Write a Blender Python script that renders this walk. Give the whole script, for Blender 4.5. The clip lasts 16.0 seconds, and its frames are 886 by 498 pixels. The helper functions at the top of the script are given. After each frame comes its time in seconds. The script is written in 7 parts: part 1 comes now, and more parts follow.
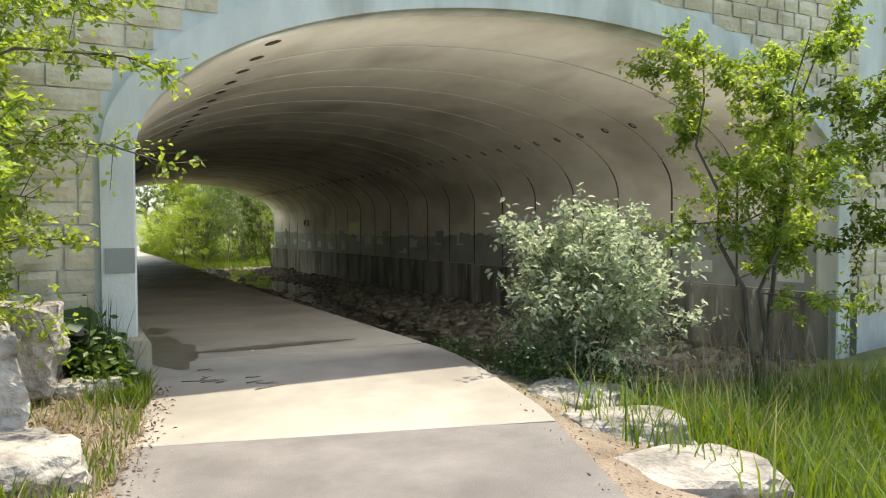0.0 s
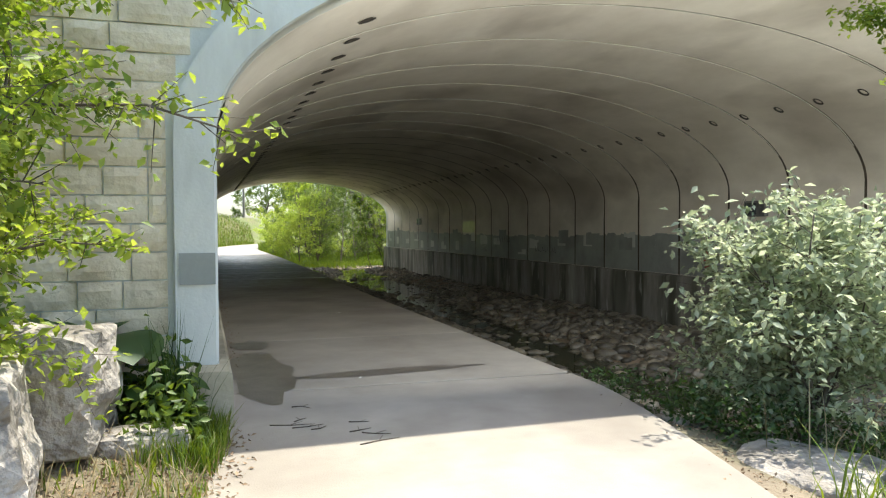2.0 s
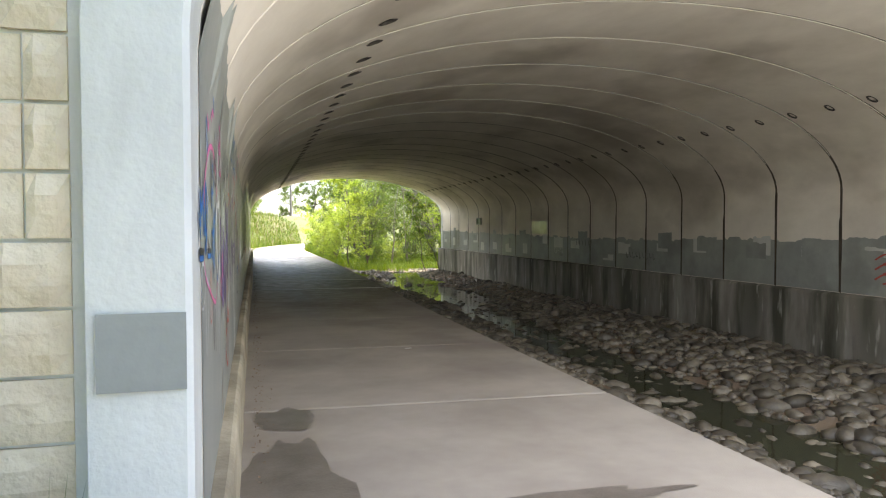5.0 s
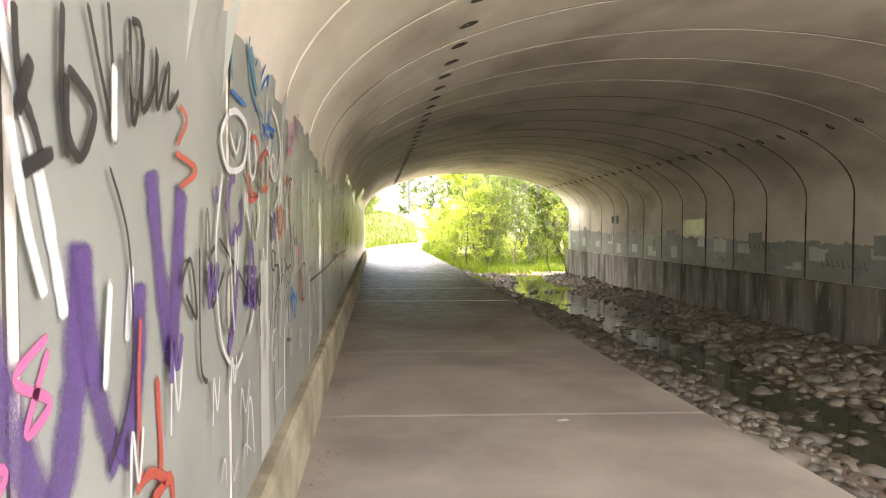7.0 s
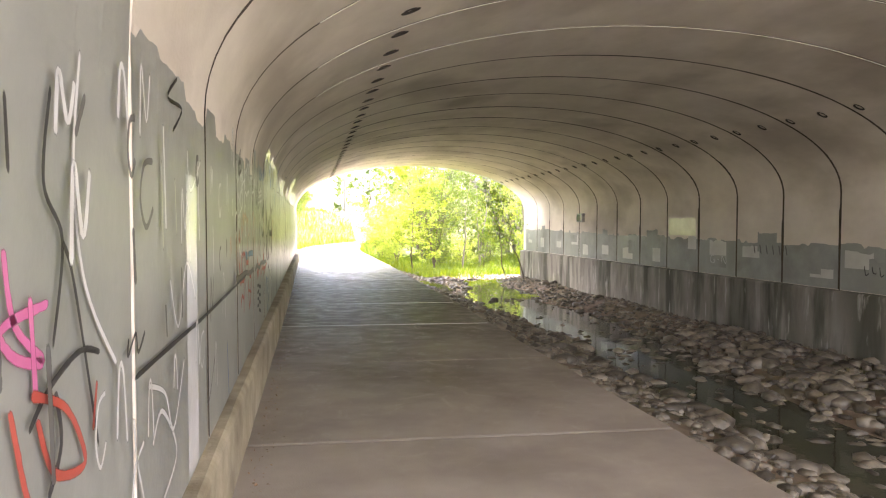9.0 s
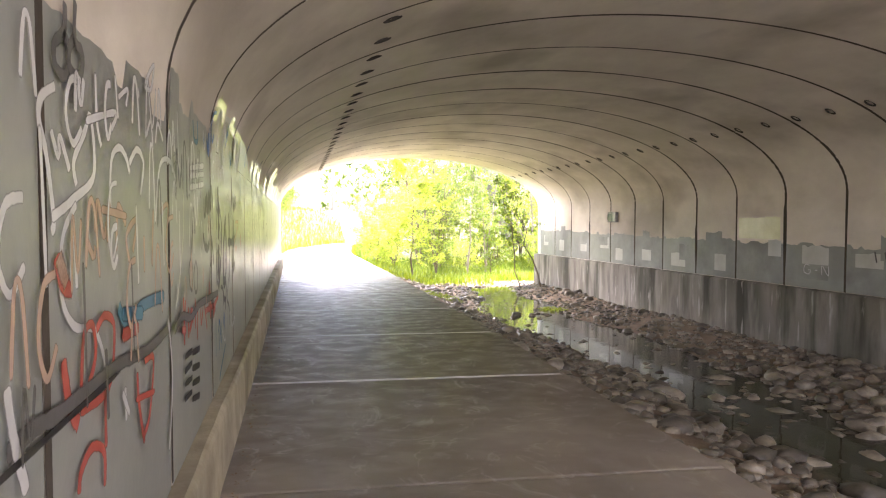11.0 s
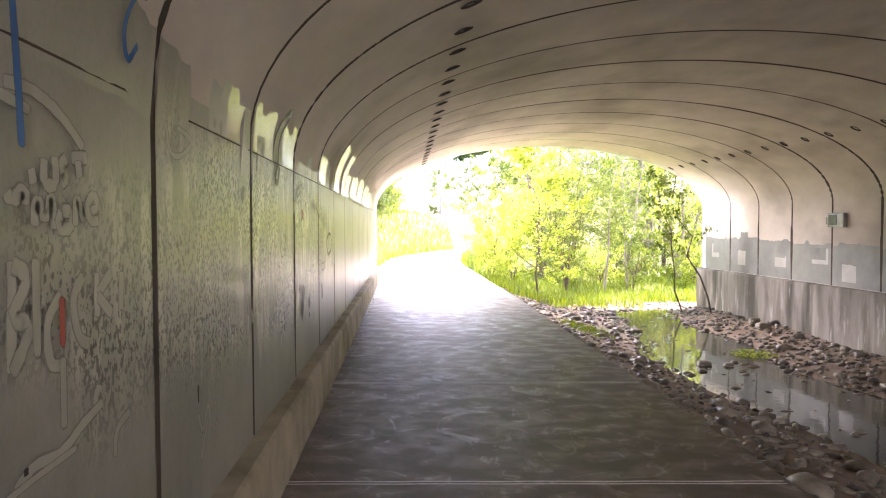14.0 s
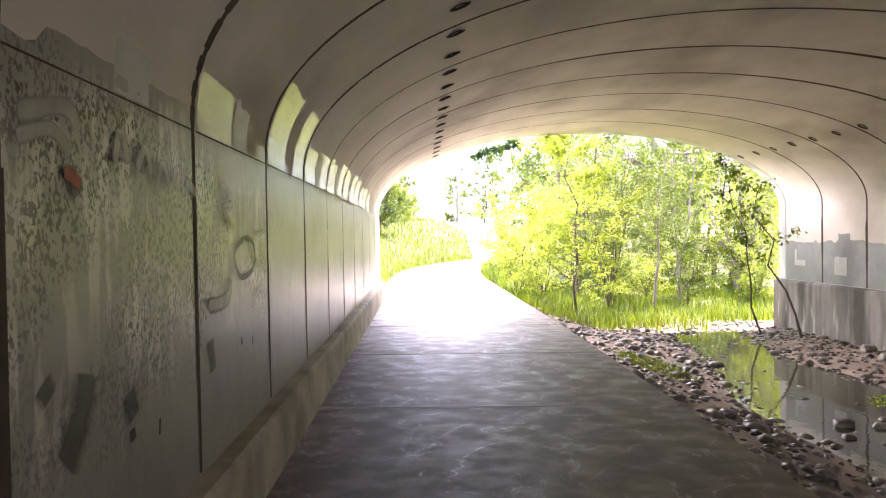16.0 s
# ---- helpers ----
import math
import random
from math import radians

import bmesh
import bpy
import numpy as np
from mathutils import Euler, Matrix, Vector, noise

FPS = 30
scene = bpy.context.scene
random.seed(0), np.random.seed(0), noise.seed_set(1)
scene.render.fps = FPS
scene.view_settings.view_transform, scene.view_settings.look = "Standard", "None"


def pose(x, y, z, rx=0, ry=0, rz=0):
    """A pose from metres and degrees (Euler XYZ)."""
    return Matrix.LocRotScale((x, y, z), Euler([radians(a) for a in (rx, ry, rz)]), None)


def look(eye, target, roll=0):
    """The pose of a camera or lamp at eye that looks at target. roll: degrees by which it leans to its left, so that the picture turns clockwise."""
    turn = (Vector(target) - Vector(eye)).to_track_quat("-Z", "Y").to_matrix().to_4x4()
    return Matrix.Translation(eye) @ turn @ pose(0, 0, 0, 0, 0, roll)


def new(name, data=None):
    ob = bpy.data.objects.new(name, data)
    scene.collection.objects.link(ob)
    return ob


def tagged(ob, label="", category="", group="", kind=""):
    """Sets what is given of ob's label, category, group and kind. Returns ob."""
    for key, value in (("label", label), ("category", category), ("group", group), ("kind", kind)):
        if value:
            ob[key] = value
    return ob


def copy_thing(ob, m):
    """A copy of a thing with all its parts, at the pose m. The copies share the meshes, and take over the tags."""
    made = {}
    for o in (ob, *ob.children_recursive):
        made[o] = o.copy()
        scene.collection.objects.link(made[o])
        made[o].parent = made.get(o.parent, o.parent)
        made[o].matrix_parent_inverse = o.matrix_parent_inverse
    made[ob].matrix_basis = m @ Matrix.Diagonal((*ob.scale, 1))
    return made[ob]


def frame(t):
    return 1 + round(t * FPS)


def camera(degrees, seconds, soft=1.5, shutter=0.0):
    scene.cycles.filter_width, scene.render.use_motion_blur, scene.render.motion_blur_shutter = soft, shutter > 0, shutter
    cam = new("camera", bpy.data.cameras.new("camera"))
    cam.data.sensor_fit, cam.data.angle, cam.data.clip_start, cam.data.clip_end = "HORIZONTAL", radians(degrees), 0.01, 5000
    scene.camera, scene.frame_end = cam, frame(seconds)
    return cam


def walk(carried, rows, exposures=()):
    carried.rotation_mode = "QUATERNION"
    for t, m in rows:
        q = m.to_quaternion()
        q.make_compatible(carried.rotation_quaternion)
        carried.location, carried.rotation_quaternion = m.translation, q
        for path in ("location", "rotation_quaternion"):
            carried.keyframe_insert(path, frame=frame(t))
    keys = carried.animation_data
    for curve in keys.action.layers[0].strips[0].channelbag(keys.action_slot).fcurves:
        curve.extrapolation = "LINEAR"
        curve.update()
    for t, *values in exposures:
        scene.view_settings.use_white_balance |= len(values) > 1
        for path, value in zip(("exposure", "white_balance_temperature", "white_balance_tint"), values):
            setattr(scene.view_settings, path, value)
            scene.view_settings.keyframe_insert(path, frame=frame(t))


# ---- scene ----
# The camera and its walk
cam = camera(65.5, 16.0, soft=1.15)
PATH = [
    (0.0, (-0.395, -6.816, 1.400), (0.548, -5.054, 1.341), -0.3),
    (0.5, (-0.27, -6.409, 1.407), (0.564, -4.592, 1.346), -0.3),
    (1.0, (-0.173, -5.98, 1.414), (0.544, -4.114, 1.355), -0.3),
    (1.5, (-0.068, -5.583, 1.42), (0.601, -3.699, 1.359), -0.3),
    (2.0, (0.03, -5.154, 1.413), (0.683, -3.265, 1.352), -0.2),
    (2.5, (0.051, -4.769, 1.411), (0.669, -2.868, 1.351), -0.15),
    (3.0, (0.02, -4.361, 1.417), (0.617, -2.453, 1.355), -0.15),
    (5.5, (0.414, -1.254, 1.499), (0.881, 0.689, 1.432), -0.0),
    (6.0, (0.515, -0.505, 1.485), (0.658, 1.489, 1.422), 0.0),
    (6.5, (0.596, 0.243, 1.49), (0.709, 2.239, 1.424), 0.0),
    (7.0, (0.66, 1.001, 1.53), (0.854, 2.99, 1.46), 0.0),
    (7.5, (0.64, 1.765, 1.537), (0.915, 3.745, 1.465), 0.05),
    (8.0, (0.615, 2.623, 1.54), (0.995, 4.585, 1.466), 0.1),
    (8.5, (0.635, 3.516, 1.54), (1.012, 5.478, 1.465), 0.1),
    (11.0, (0.659, 8.026, 1.563), (1.078, 9.98, 1.486), 0.1),
    (11.5, (0.677, 8.873, 1.578), (1.09, 10.828, 1.503), 0.1),
    (12.0, (0.69, 9.749, 1.596), (1.096, 11.706, 1.523), 0.1),
    (12.5, (0.72, 10.654, 1.622), (1.111, 12.614, 1.55), 0.0),
    (13.0, (0.82, 11.5, 1.64), (1.114, 13.477, 1.568), -0.1),
    (13.5, (0.94, 12.36, 1.63), (1.096, 14.353, 1.568), -0.15),
    (14.0, (1.0, 13.29, 1.622), (1.109, 15.286, 1.555), -0.1),
    (14.5, (1.02, 14.187, 1.6), (1.096, 16.184, 1.536), -0.2),
    (15.0, (1.11, 15.09, 1.555), (1.176, 17.088, 1.503), -0.4),
    (15.5, (1.17, 16.05, 1.535), (1.233, 18.049, 1.491), -0.7),
    (16.0, (1.2, 17.013, 1.534), (1.259, 19.012, 1.495), -0.9),
]
EXPOSURES = [(0.0, 1.15, 6850, 3), (3.0, 1.6, 6300, 6), (5.5, 2.3, 6750, 14), (6.0, 2.5, 7100, 16), (6.5, 2.8, 7200, 17), (8.5, 3.6, 6900, 22), (11.0, 4.0, 6600, 28), (12.5, 3.95, 6550, 33), (14.5, 3.65, 6500, 34), (16.0, 3.35, 6400, 34)]
walk(cam, [(t, look(eye, target, roll)) for t, eye, target, roll in PATH], EXPOSURES)

# Daylight: high sun from the side, slightly from beyond the bridge
SUN_WAY = Vector((0.36, 0.138, 1.0)).normalized()
world = bpy.data.worlds.new("sky")
scene.world = world
world.use_nodes = True
wn = world.node_tree.nodes
sky = wn.new("ShaderNodeTexSky")
sky.sky_type, sky.sun_disc = "NISHITA", False
sky.sun_elevation = math.asin(SUN_WAY.z)
sky.sun_rotation = math.atan2(SUN_WAY.x, SUN_WAY.y)
sky.dust_density = 2.0
wn["Background"].inputs["Strength"].default_value = 0.15
world.node_tree.links.new(sky.outputs[0], wn["Background"].inputs["Color"])
sun = new("sun", bpy.data.lights.new("sun", "SUN"))
sun.data.energy, sun.data.angle, sun.data.color = 3.0, radians(0.55), (1.0, 0.94, 0.84)
sun.matrix_world = look((0, 0, 40), Vector((0, 0, 40)) - SUN_WAY)
# added lamp in the mouth behind the walker, standing in for sky light
mouth = new("mouth_fill_lamp", bpy.data.lights.new("mouth_fill_lamp", "AREA"))
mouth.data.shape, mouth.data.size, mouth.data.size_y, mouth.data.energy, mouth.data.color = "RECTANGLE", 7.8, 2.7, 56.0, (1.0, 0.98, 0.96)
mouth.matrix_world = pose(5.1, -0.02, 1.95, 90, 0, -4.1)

# added lamp, out of view above the far mouth, to brighten the interior
far_mouth = new("far_mouth_fill_lamp", bpy.data.lights.new("far_mouth_fill_lamp", "AREA"))
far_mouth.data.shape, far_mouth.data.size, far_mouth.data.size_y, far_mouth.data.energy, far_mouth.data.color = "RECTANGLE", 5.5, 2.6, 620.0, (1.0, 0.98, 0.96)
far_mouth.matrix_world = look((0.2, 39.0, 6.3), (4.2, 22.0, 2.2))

# ---- materials ----
def surface(name, dark, light, scale=3.0, rough=0.8, bump=0.3, fine=60.0, stain=None, stain_scale=0.6, stain_amount=0.4,
            spec=0.4, island=0.0, per_object=0.0, stretch=(1, 1, 1), bump_distance=0.01, metal=0.0, rough_var=0.0):
    m = bpy.data.materials.new(name)
    m.use_nodes = True
    n, l = m.node_tree.nodes, m.node_tree.links
    b = n["Principled BSDF"]
    b.inputs["Roughness"].default_value, b.inputs["Metallic"].default_value = rough, metal
    b.inputs["Specular IOR Level"].default_value = spec
    geo = n.new("ShaderNodeNewGeometry")
    mp = n.new("ShaderNodeMapping")
    mp.inputs["Scale"].default_value = stretch
    l.new(geo.outputs["Position"], mp.inputs["Vector"])
    big = n.new("ShaderNodeTexNoise")
    big.inputs["Scale"].default_value, big.inputs["Detail"].default_value, big.inputs["Roughness"].default_value = scale, 6, 0.62
    l.new(mp.outputs[0], big.inputs["Vector"])
    ramp = n.new("ShaderNodeValToRGB")
    ramp.color_ramp.elements[0].position, ramp.color_ramp.elements[1].position = 0.32, 0.68
    ramp.color_ramp.elements[0].color, ramp.color_ramp.elements[1].color = (*dark, 1), (*light, 1)
    l.new(big.outputs["Fac"], ramp.inputs["Fac"])
    colour = ramp.outputs["Color"]
    if stain:
        sn = n.new("ShaderNodeTexNoise")
        sn.inputs["Scale"].default_value, sn.inputs["Detail"].default_value = stain_scale, 5
        l.new(mp.outputs[0], sn.inputs["Vector"])
        sr = n.new("ShaderNodeValToRGB")
        sr.color_ramp.elements[0].position, sr.color_ramp.elements[1].position = 0.5, 0.66
        sr.color_ramp.elements[0].color, sr.color_ramp.elements[1].color = (0, 0, 0, 1), (stain_amount,) * 3 + (1,)
        l.new(sn.outputs["Fac"], sr.inputs["Fac"])
        mix = n.new("ShaderNodeMix")
        mix.data_type = "RGBA"
        l.new(sr.outputs["Color"], mix.inputs["Factor"])
        l.new(colour, mix.inputs["A"])
        mix.inputs["B"].default_value = (*stain, 1)
        colour = mix.outputs["Result"]
    if island or per_object:
        hs = n.new("ShaderNodeHueSaturation")
        src, amount = (geo.outputs["Random Per Island"], island) if island else (n.new("ShaderNodeObjectInfo").outputs["Random"], per_object)
        mr = n.new("ShaderNodeMapRange")
        mr.inputs["To Min"].default_value, mr.inputs["To Max"].default_value = 1 - amount, 1 + amount
        l.new(src, mr.inputs["Value"])
        l.new(mr.outputs[0], hs.inputs["Value"])
        l.new(colour, hs.inputs["Color"])
        colour = hs.outputs["Color"]
    l.new(colour, b.inputs["Base Color"])
    if rough_var:
        rn = n.new("ShaderNodeTexNoise")
        rn.inputs["Scale"].default_value, rn.inputs["Detail"].default_value, rn.inputs["Distortion"].default_value = 2.3, 7, 1.5
        l.new(mp.outputs[0], rn.inputs["Vector"])
        rr = n.new("ShaderNodeMapRange")
        rr.inputs["From Min"].default_value, rr.inputs["From Max"].default_value = 0.35, 0.62
        rr.inputs["To Min"].default_value, rr.inputs["To Max"].default_value = rough - rough_var, rough + rough_var
        l.new(rn.outputs["Fac"], rr.inputs["Value"])
        l.new(rr.outputs[0], b.inputs["Roughness"])
    if bump:
        fn = n.new("ShaderNodeTexNoise")
        fn.inputs["Scale"].default_value, fn.inputs["Detail"].default_value = fine, 4
        l.new(geo.outputs["Position"], fn.inputs["Vector"])
        bp = n.new("ShaderNodeBump")
        bp.inputs["Strength"].default_value, bp.inputs["Distance"].default_value = bump, bump_distance
        l.new(fn.outputs["Fac"], bp.inputs["Height"])
        l.new(bp.outputs[0], b.inputs["Normal"])
    return m


def leaf_material(name, low, high, passing=0.35, rough=0.5):
    m = bpy.data.materials.new(name)
    m.use_nodes = True
    n, l = m.node_tree.nodes, m.node_tree.links
    b = n["Principled BSDF"]
    b.inputs["Roughness"].default_value = rough
    geo = n.new("ShaderNodeNewGeometry")
    ramp = n.new("ShaderNodeValToRGB")
    ramp.color_ramp.elements[0].color, ramp.color_ramp.elements[1].color = (*low, 1), (*high, 1)
    l.new(geo.outputs["Random Per Island"], ramp.inputs["Fac"])
    l.new(ramp.outputs["Color"], b.inputs["Base Color"])
    t = n.new("ShaderNodeBsdfTranslucent")
    hs = n.new("ShaderNodeHueSaturation")
    hs.inputs["Hue"].default_value, hs.inputs["Saturation"].default_value, hs.inputs["Value"].default_value = 0.48, 1.15, 1.5
    l.new(ramp.outputs["Color"], hs.inputs["Color"])
    l.new(hs.outputs["Color"], t.inputs["Color"])
    mix = n.new("ShaderNodeMixShader")
    mix.inputs["Fac"].default_value = passing
    l.new(b.outputs[0], mix.inputs[1])
    l.new(t.outputs[0], mix.inputs[2])
    l.new(mix.outputs[0], n["Material Output"].inputs["Surface"])
    return m


CONCRETE = surface("lining_concrete", (0.64, 0.575, 0.49), (0.79, 0.725, 0.635), 1.3, 0.75, 0.25, 45, stain=(0.22, 0.18, 0.14), stain_scale=0.5, stain_amount=0.5, stretch=(1, 0.6, 1), per_object=0.06)
PORTAL = surface("portal_concrete", (0.60, 0.60, 0.56), (0.76, 0.76, 0.71), 1.6, 0.8, 0.3, 40, stain=(0.33, 0.31, 0.26), stain_scale=0.9, stain_amount=0.5, stretch=(1.6, 1, 0.5))


def slab_material():
    """Path concrete: pale and dry by the entrance, damp and brown further in, with scuffed, half-polished streaks."""
    m = surface("path_concrete", (0.34, 0.30, 0.255), (0.46, 0.415, 0.355), 1.1, 0.6, 0.3, 90, stain=(0.20, 0.165, 0.14), stain_scale=0.5, stain_amount=0.5, per_object=0.05, spec=0.25)
    n, l = m.node_tree.nodes, m.node_tree.links
    b = n["Principled BSDF"]
    dry = b.inputs["Base Color"].links[0].from_socket
    geo = n.new("ShaderNodeNewGeometry")
    sep = n.new("ShaderNodeSeparateXYZ")
    l.new(geo.outputs["Position"], sep.inputs[0])
    blot = n.new("ShaderNodeTexNoise")
    blot.inputs["Scale"].default_value, blot.inputs["Detail"].default_value = 0.5, 5
    l.new(geo.outputs["Position"], blot.inputs["Vector"])
    add = n.new("ShaderNodeMath")
    add.operation, add.inputs[1].default_value = "MULTIPLY_ADD", 9.0
    l.new(blot.outputs["Fac"], add.inputs[0])
    l.new(sep.outputs["Y"], add.inputs[2])
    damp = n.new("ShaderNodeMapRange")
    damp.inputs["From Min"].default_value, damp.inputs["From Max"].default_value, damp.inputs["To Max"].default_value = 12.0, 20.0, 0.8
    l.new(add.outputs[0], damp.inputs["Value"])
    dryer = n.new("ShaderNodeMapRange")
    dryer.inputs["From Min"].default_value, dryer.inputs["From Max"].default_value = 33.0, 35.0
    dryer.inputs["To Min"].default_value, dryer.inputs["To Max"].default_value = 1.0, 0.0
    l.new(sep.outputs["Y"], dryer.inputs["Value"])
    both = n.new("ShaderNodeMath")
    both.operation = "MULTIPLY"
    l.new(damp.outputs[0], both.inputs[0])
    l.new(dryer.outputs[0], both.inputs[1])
    mp = n.new("ShaderNodeMapping")
    mp.inputs["Scale"].default_value, mp.inputs["Rotation"].default_value = (1.0, 1.25, 1), (0, 0, 0.5)
    l.new(geo.outputs["Position"], mp.inputs["Vector"])
    scuff = n.new("ShaderNodeTexNoise")
    scuff.inputs["Scale"].default_value, scuff.inputs["Detail"].default_value, scuff.inputs["Distortion"].default_value = 3.6, 12, 0.25
    l.new(mp.outputs[0], scuff.inputs["Vector"])
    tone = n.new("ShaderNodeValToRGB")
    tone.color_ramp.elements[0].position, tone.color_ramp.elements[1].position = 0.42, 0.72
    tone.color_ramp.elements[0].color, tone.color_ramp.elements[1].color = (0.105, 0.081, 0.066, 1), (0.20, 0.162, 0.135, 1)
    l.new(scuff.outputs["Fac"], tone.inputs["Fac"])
    # chalky scrape marks that curl across the damp slabs, with sky glint painted in
    scrape = n.new("ShaderNodeTexNoise")
    scrape.inputs["Scale"].default_value, scrape.inputs["Detail"].default_value = 1.9, 10
    scrape.inputs["Distortion"].default_value, scrape.inputs["Roughness"].default_value = 1.6, 0.72
    long = n.new("ShaderNodeMapping")
    long.inputs["Scale"].default_value, long.inputs["Rotation"].default_value = (1.5, 0.75, 1), (0, 0, -0.35)
    l.new(geo.outputs["Position"], long.inputs["Vector"])
    l.new(long.outputs[0], scrape.inputs["Vector"])
    mark = n.new("ShaderNodeMapRange")
    mark.inputs["From Min"].default_value, mark.inputs["From Max"].default_value, mark.inputs["To Max"].default_value = 0.58, 0.70, 0.7
    l.new(scrape.outputs["Fac"], mark.inputs["Value"])
    # thin curling scratches where trolleys and grit have scraped
    line = n.new("ShaderNodeTexNoise")
    line.inputs["Scale"].default_value, line.inputs["Detail"].default_value, line.inputs["Distortion"].default_value = 1.3, 5, 0.9
    l.new(geo.outputs["Position"], line.inputs["Vector"])
    centre = n.new("ShaderNodeMath")
    centre.operation, centre.inputs[1].default_value = "SUBTRACT", 0.5
    l.new(line.outputs["Fac"], centre.inputs[0])
    size = n.new("ShaderNodeMath")
    size.operation = "ABSOLUTE"
    l.new(centre.outputs[0], size.inputs[0])
    thin = n.new("ShaderNodeMapRange")
    thin.inputs["From Max"].default_value, thin.inputs["To Min"].default_value, thin.inputs["To Max"].default_value = 0.014, 0.55, 0.0
    l.new(size.outputs[0], thin.inputs["Value"])
    some = n.new("ShaderNodeMapRange")
    some.inputs["From Min"].default_value, some.inputs["From Max"].default_value = 0.44, 0.60
    l.new(scuff.outputs["Fac"], some.inputs["Value"])
    rubbed = n.new("ShaderNodeMath")
    rubbed.operation = "MULTIPLY"
    l.new(thin.outputs[0], rubbed.inputs[0])
    l.new(some.outputs[0], rubbed.inputs[1])
    most = n.new("ShaderNodeMath")
    most.operation = "MAXIMUM"
    l.new(rubbed.outputs[0], most.inputs[0])
    l.new(mark.outputs[0], most.inputs[1])
    mark = most
    chalk_glint = n.new("ShaderNodeMix")
    chalk_glint.data_type = "RGBA"
    l.new(mark.outputs[0], chalk_glint.inputs["Factor"])
    l.new(tone.outputs["Color"], chalk_glint.inputs["A"])
    chalk_glint.inputs["B"].default_value = (0.50, 0.46, 0.43, 1)
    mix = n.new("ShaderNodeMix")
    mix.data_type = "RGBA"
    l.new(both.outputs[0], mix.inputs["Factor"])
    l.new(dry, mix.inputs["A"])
    l.new(chalk_glint.outputs["Result"], mix.inputs["B"])
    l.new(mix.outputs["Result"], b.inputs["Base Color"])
    gloss = n.new("ShaderNodeMapRange")
    gloss.inputs["From Min"].default_value, gloss.inputs["From Max"].default_value = 0.40, 0.66
    gloss.inputs["To Min"].default_value, gloss.inputs["To Max"].default_value = 0.60, 0.38
    l.new(scuff.outputs["Fac"], gloss.inputs["Value"])
    wet = n.new("ShaderNodeMix")
    l.new(both.outputs[0], wet.inputs["Factor"])
    wet.inputs["A"].default_value = 0.65
    l.new(gloss.outputs[0], wet.inputs["B"])
    l.new(wet.outputs["Result"], b.inputs["Roughness"])
    return m


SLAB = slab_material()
SLAB_GLINT = surface("slab_joint_glint", (0.42, 0.39, 0.35), (0.62, 0.58, 0.53), 9, 0.4, 0.2)
KERB = surface("kerb_concrete", (0.33, 0.285, 0.20), (0.56, 0.50, 0.37), 2.5, 0.8, 0.5, 35, stain=(0.16, 0.13, 0.09), stain_scale=1.1, stain_amount=0.6)


def footing_material():
    """Old footing concrete: pale lime runs and dark wet algae in upright streaks."""
    m = surface("footing_concrete", (0.17, 0.155, 0.13), (0.36, 0.335, 0.29), 2.2, 0.8, 0.4, 30, stain=(0.07, 0.07, 0.045), stain_scale=1.1, stain_amount=0.8, stretch=(1, 1.1, 0.3))
    n, l = m.node_tree.nodes, m.node_tree.links
    b = n["Principled BSDF"]
    under = b.inputs["Base Color"].links[0].from_socket
    geo = n.new("ShaderNodeNewGeometry")
    for scale, lo, hi, amount, colour in ((2.6, 0.56, 0.68, 0.40, (0.56, 0.52, 0.45)), (1.9, 0.50, 0.64, 0.80, (0.045, 0.046, 0.028)), (7.0, 0.62, 0.70, 0.5, (0.66, 0.63, 0.57))):
        mp = n.new("ShaderNodeMapping")
        mp.inputs["Scale"].default_value, mp.inputs["Location"].default_value = (1, 1, 0.16), (scale, scale * 3, 0)
        l.new(geo.outputs["Position"], mp.inputs["Vector"])
        t = n.new("ShaderNodeTexNoise")
        t.inputs["Scale"].default_value, t.inputs["Detail"].default_value = scale, 6
        l.new(mp.outputs[0], t.inputs["Vector"])
        r = n.new("ShaderNodeMapRange")
        r.inputs["From Min"].default_value, r.inputs["From Max"].default_value, r.inputs["To Max"].default_value = lo, hi, amount
        l.new(t.outputs["Fac"], r.inputs["Value"])
        mix = n.new("ShaderNodeMix")
        mix.data_type = "RGBA"
        l.new(r.outputs[0], mix.inputs["Factor"])
        l.new(under, mix.inputs["A"])
        mix.inputs["B"].default_value = (*colour, 1)
        under = mix.outputs["Result"]
    l.new(under, b.inputs["Base Color"])
    return m


FOOTING = footing_material()
JOINT = surface("dark_joint", (0.05, 0.04, 0.03), (0.10, 0.08, 0.06), 4, 0.9, 0.2)
SEALANT = surface("pale_sealant", (0.55, 0.52, 0.46), (0.70, 0.67, 0.60), 5, 0.7, 0.3)
ASPHALT = surface("worn_asphalt", (0.17, 0.15, 0.14), (0.26, 0.23, 0.215), 2.0, 0.85, 0.6, 120, stain=(0.13, 0.11, 0.10), stain_scale=0.7, stain_amount=0.5)
SOIL = surface("soil", (0.19, 0.14, 0.10), (0.36, 0.28, 0.21), 1.7, 0.95, 0.8, 40, stain=(0.08, 0.10, 0.04), stain_scale=0.35, stain_amount=0.8, bump_distance=0.03)
TURF = surface("rough_turf", (0.10, 0.13, 0.04), (0.24, 0.25, 0.10), 0.8, 0.95, 0.9, 25, stain=(0.22, 0.18, 0.10), stain_scale=0.25, stain_amount=0.5, bump_distance=0.05)
STONE = surface("ashlar_stone", (0.62, 0.51, 0.36), (0.83, 0.73, 0.56), 2.0, 0.85, 0.7, 14, stain=(0.36, 0.28, 0.17), stain_scale=0.8, stain_amount=0.5, per_object=0.08, bump_distance=0.03)
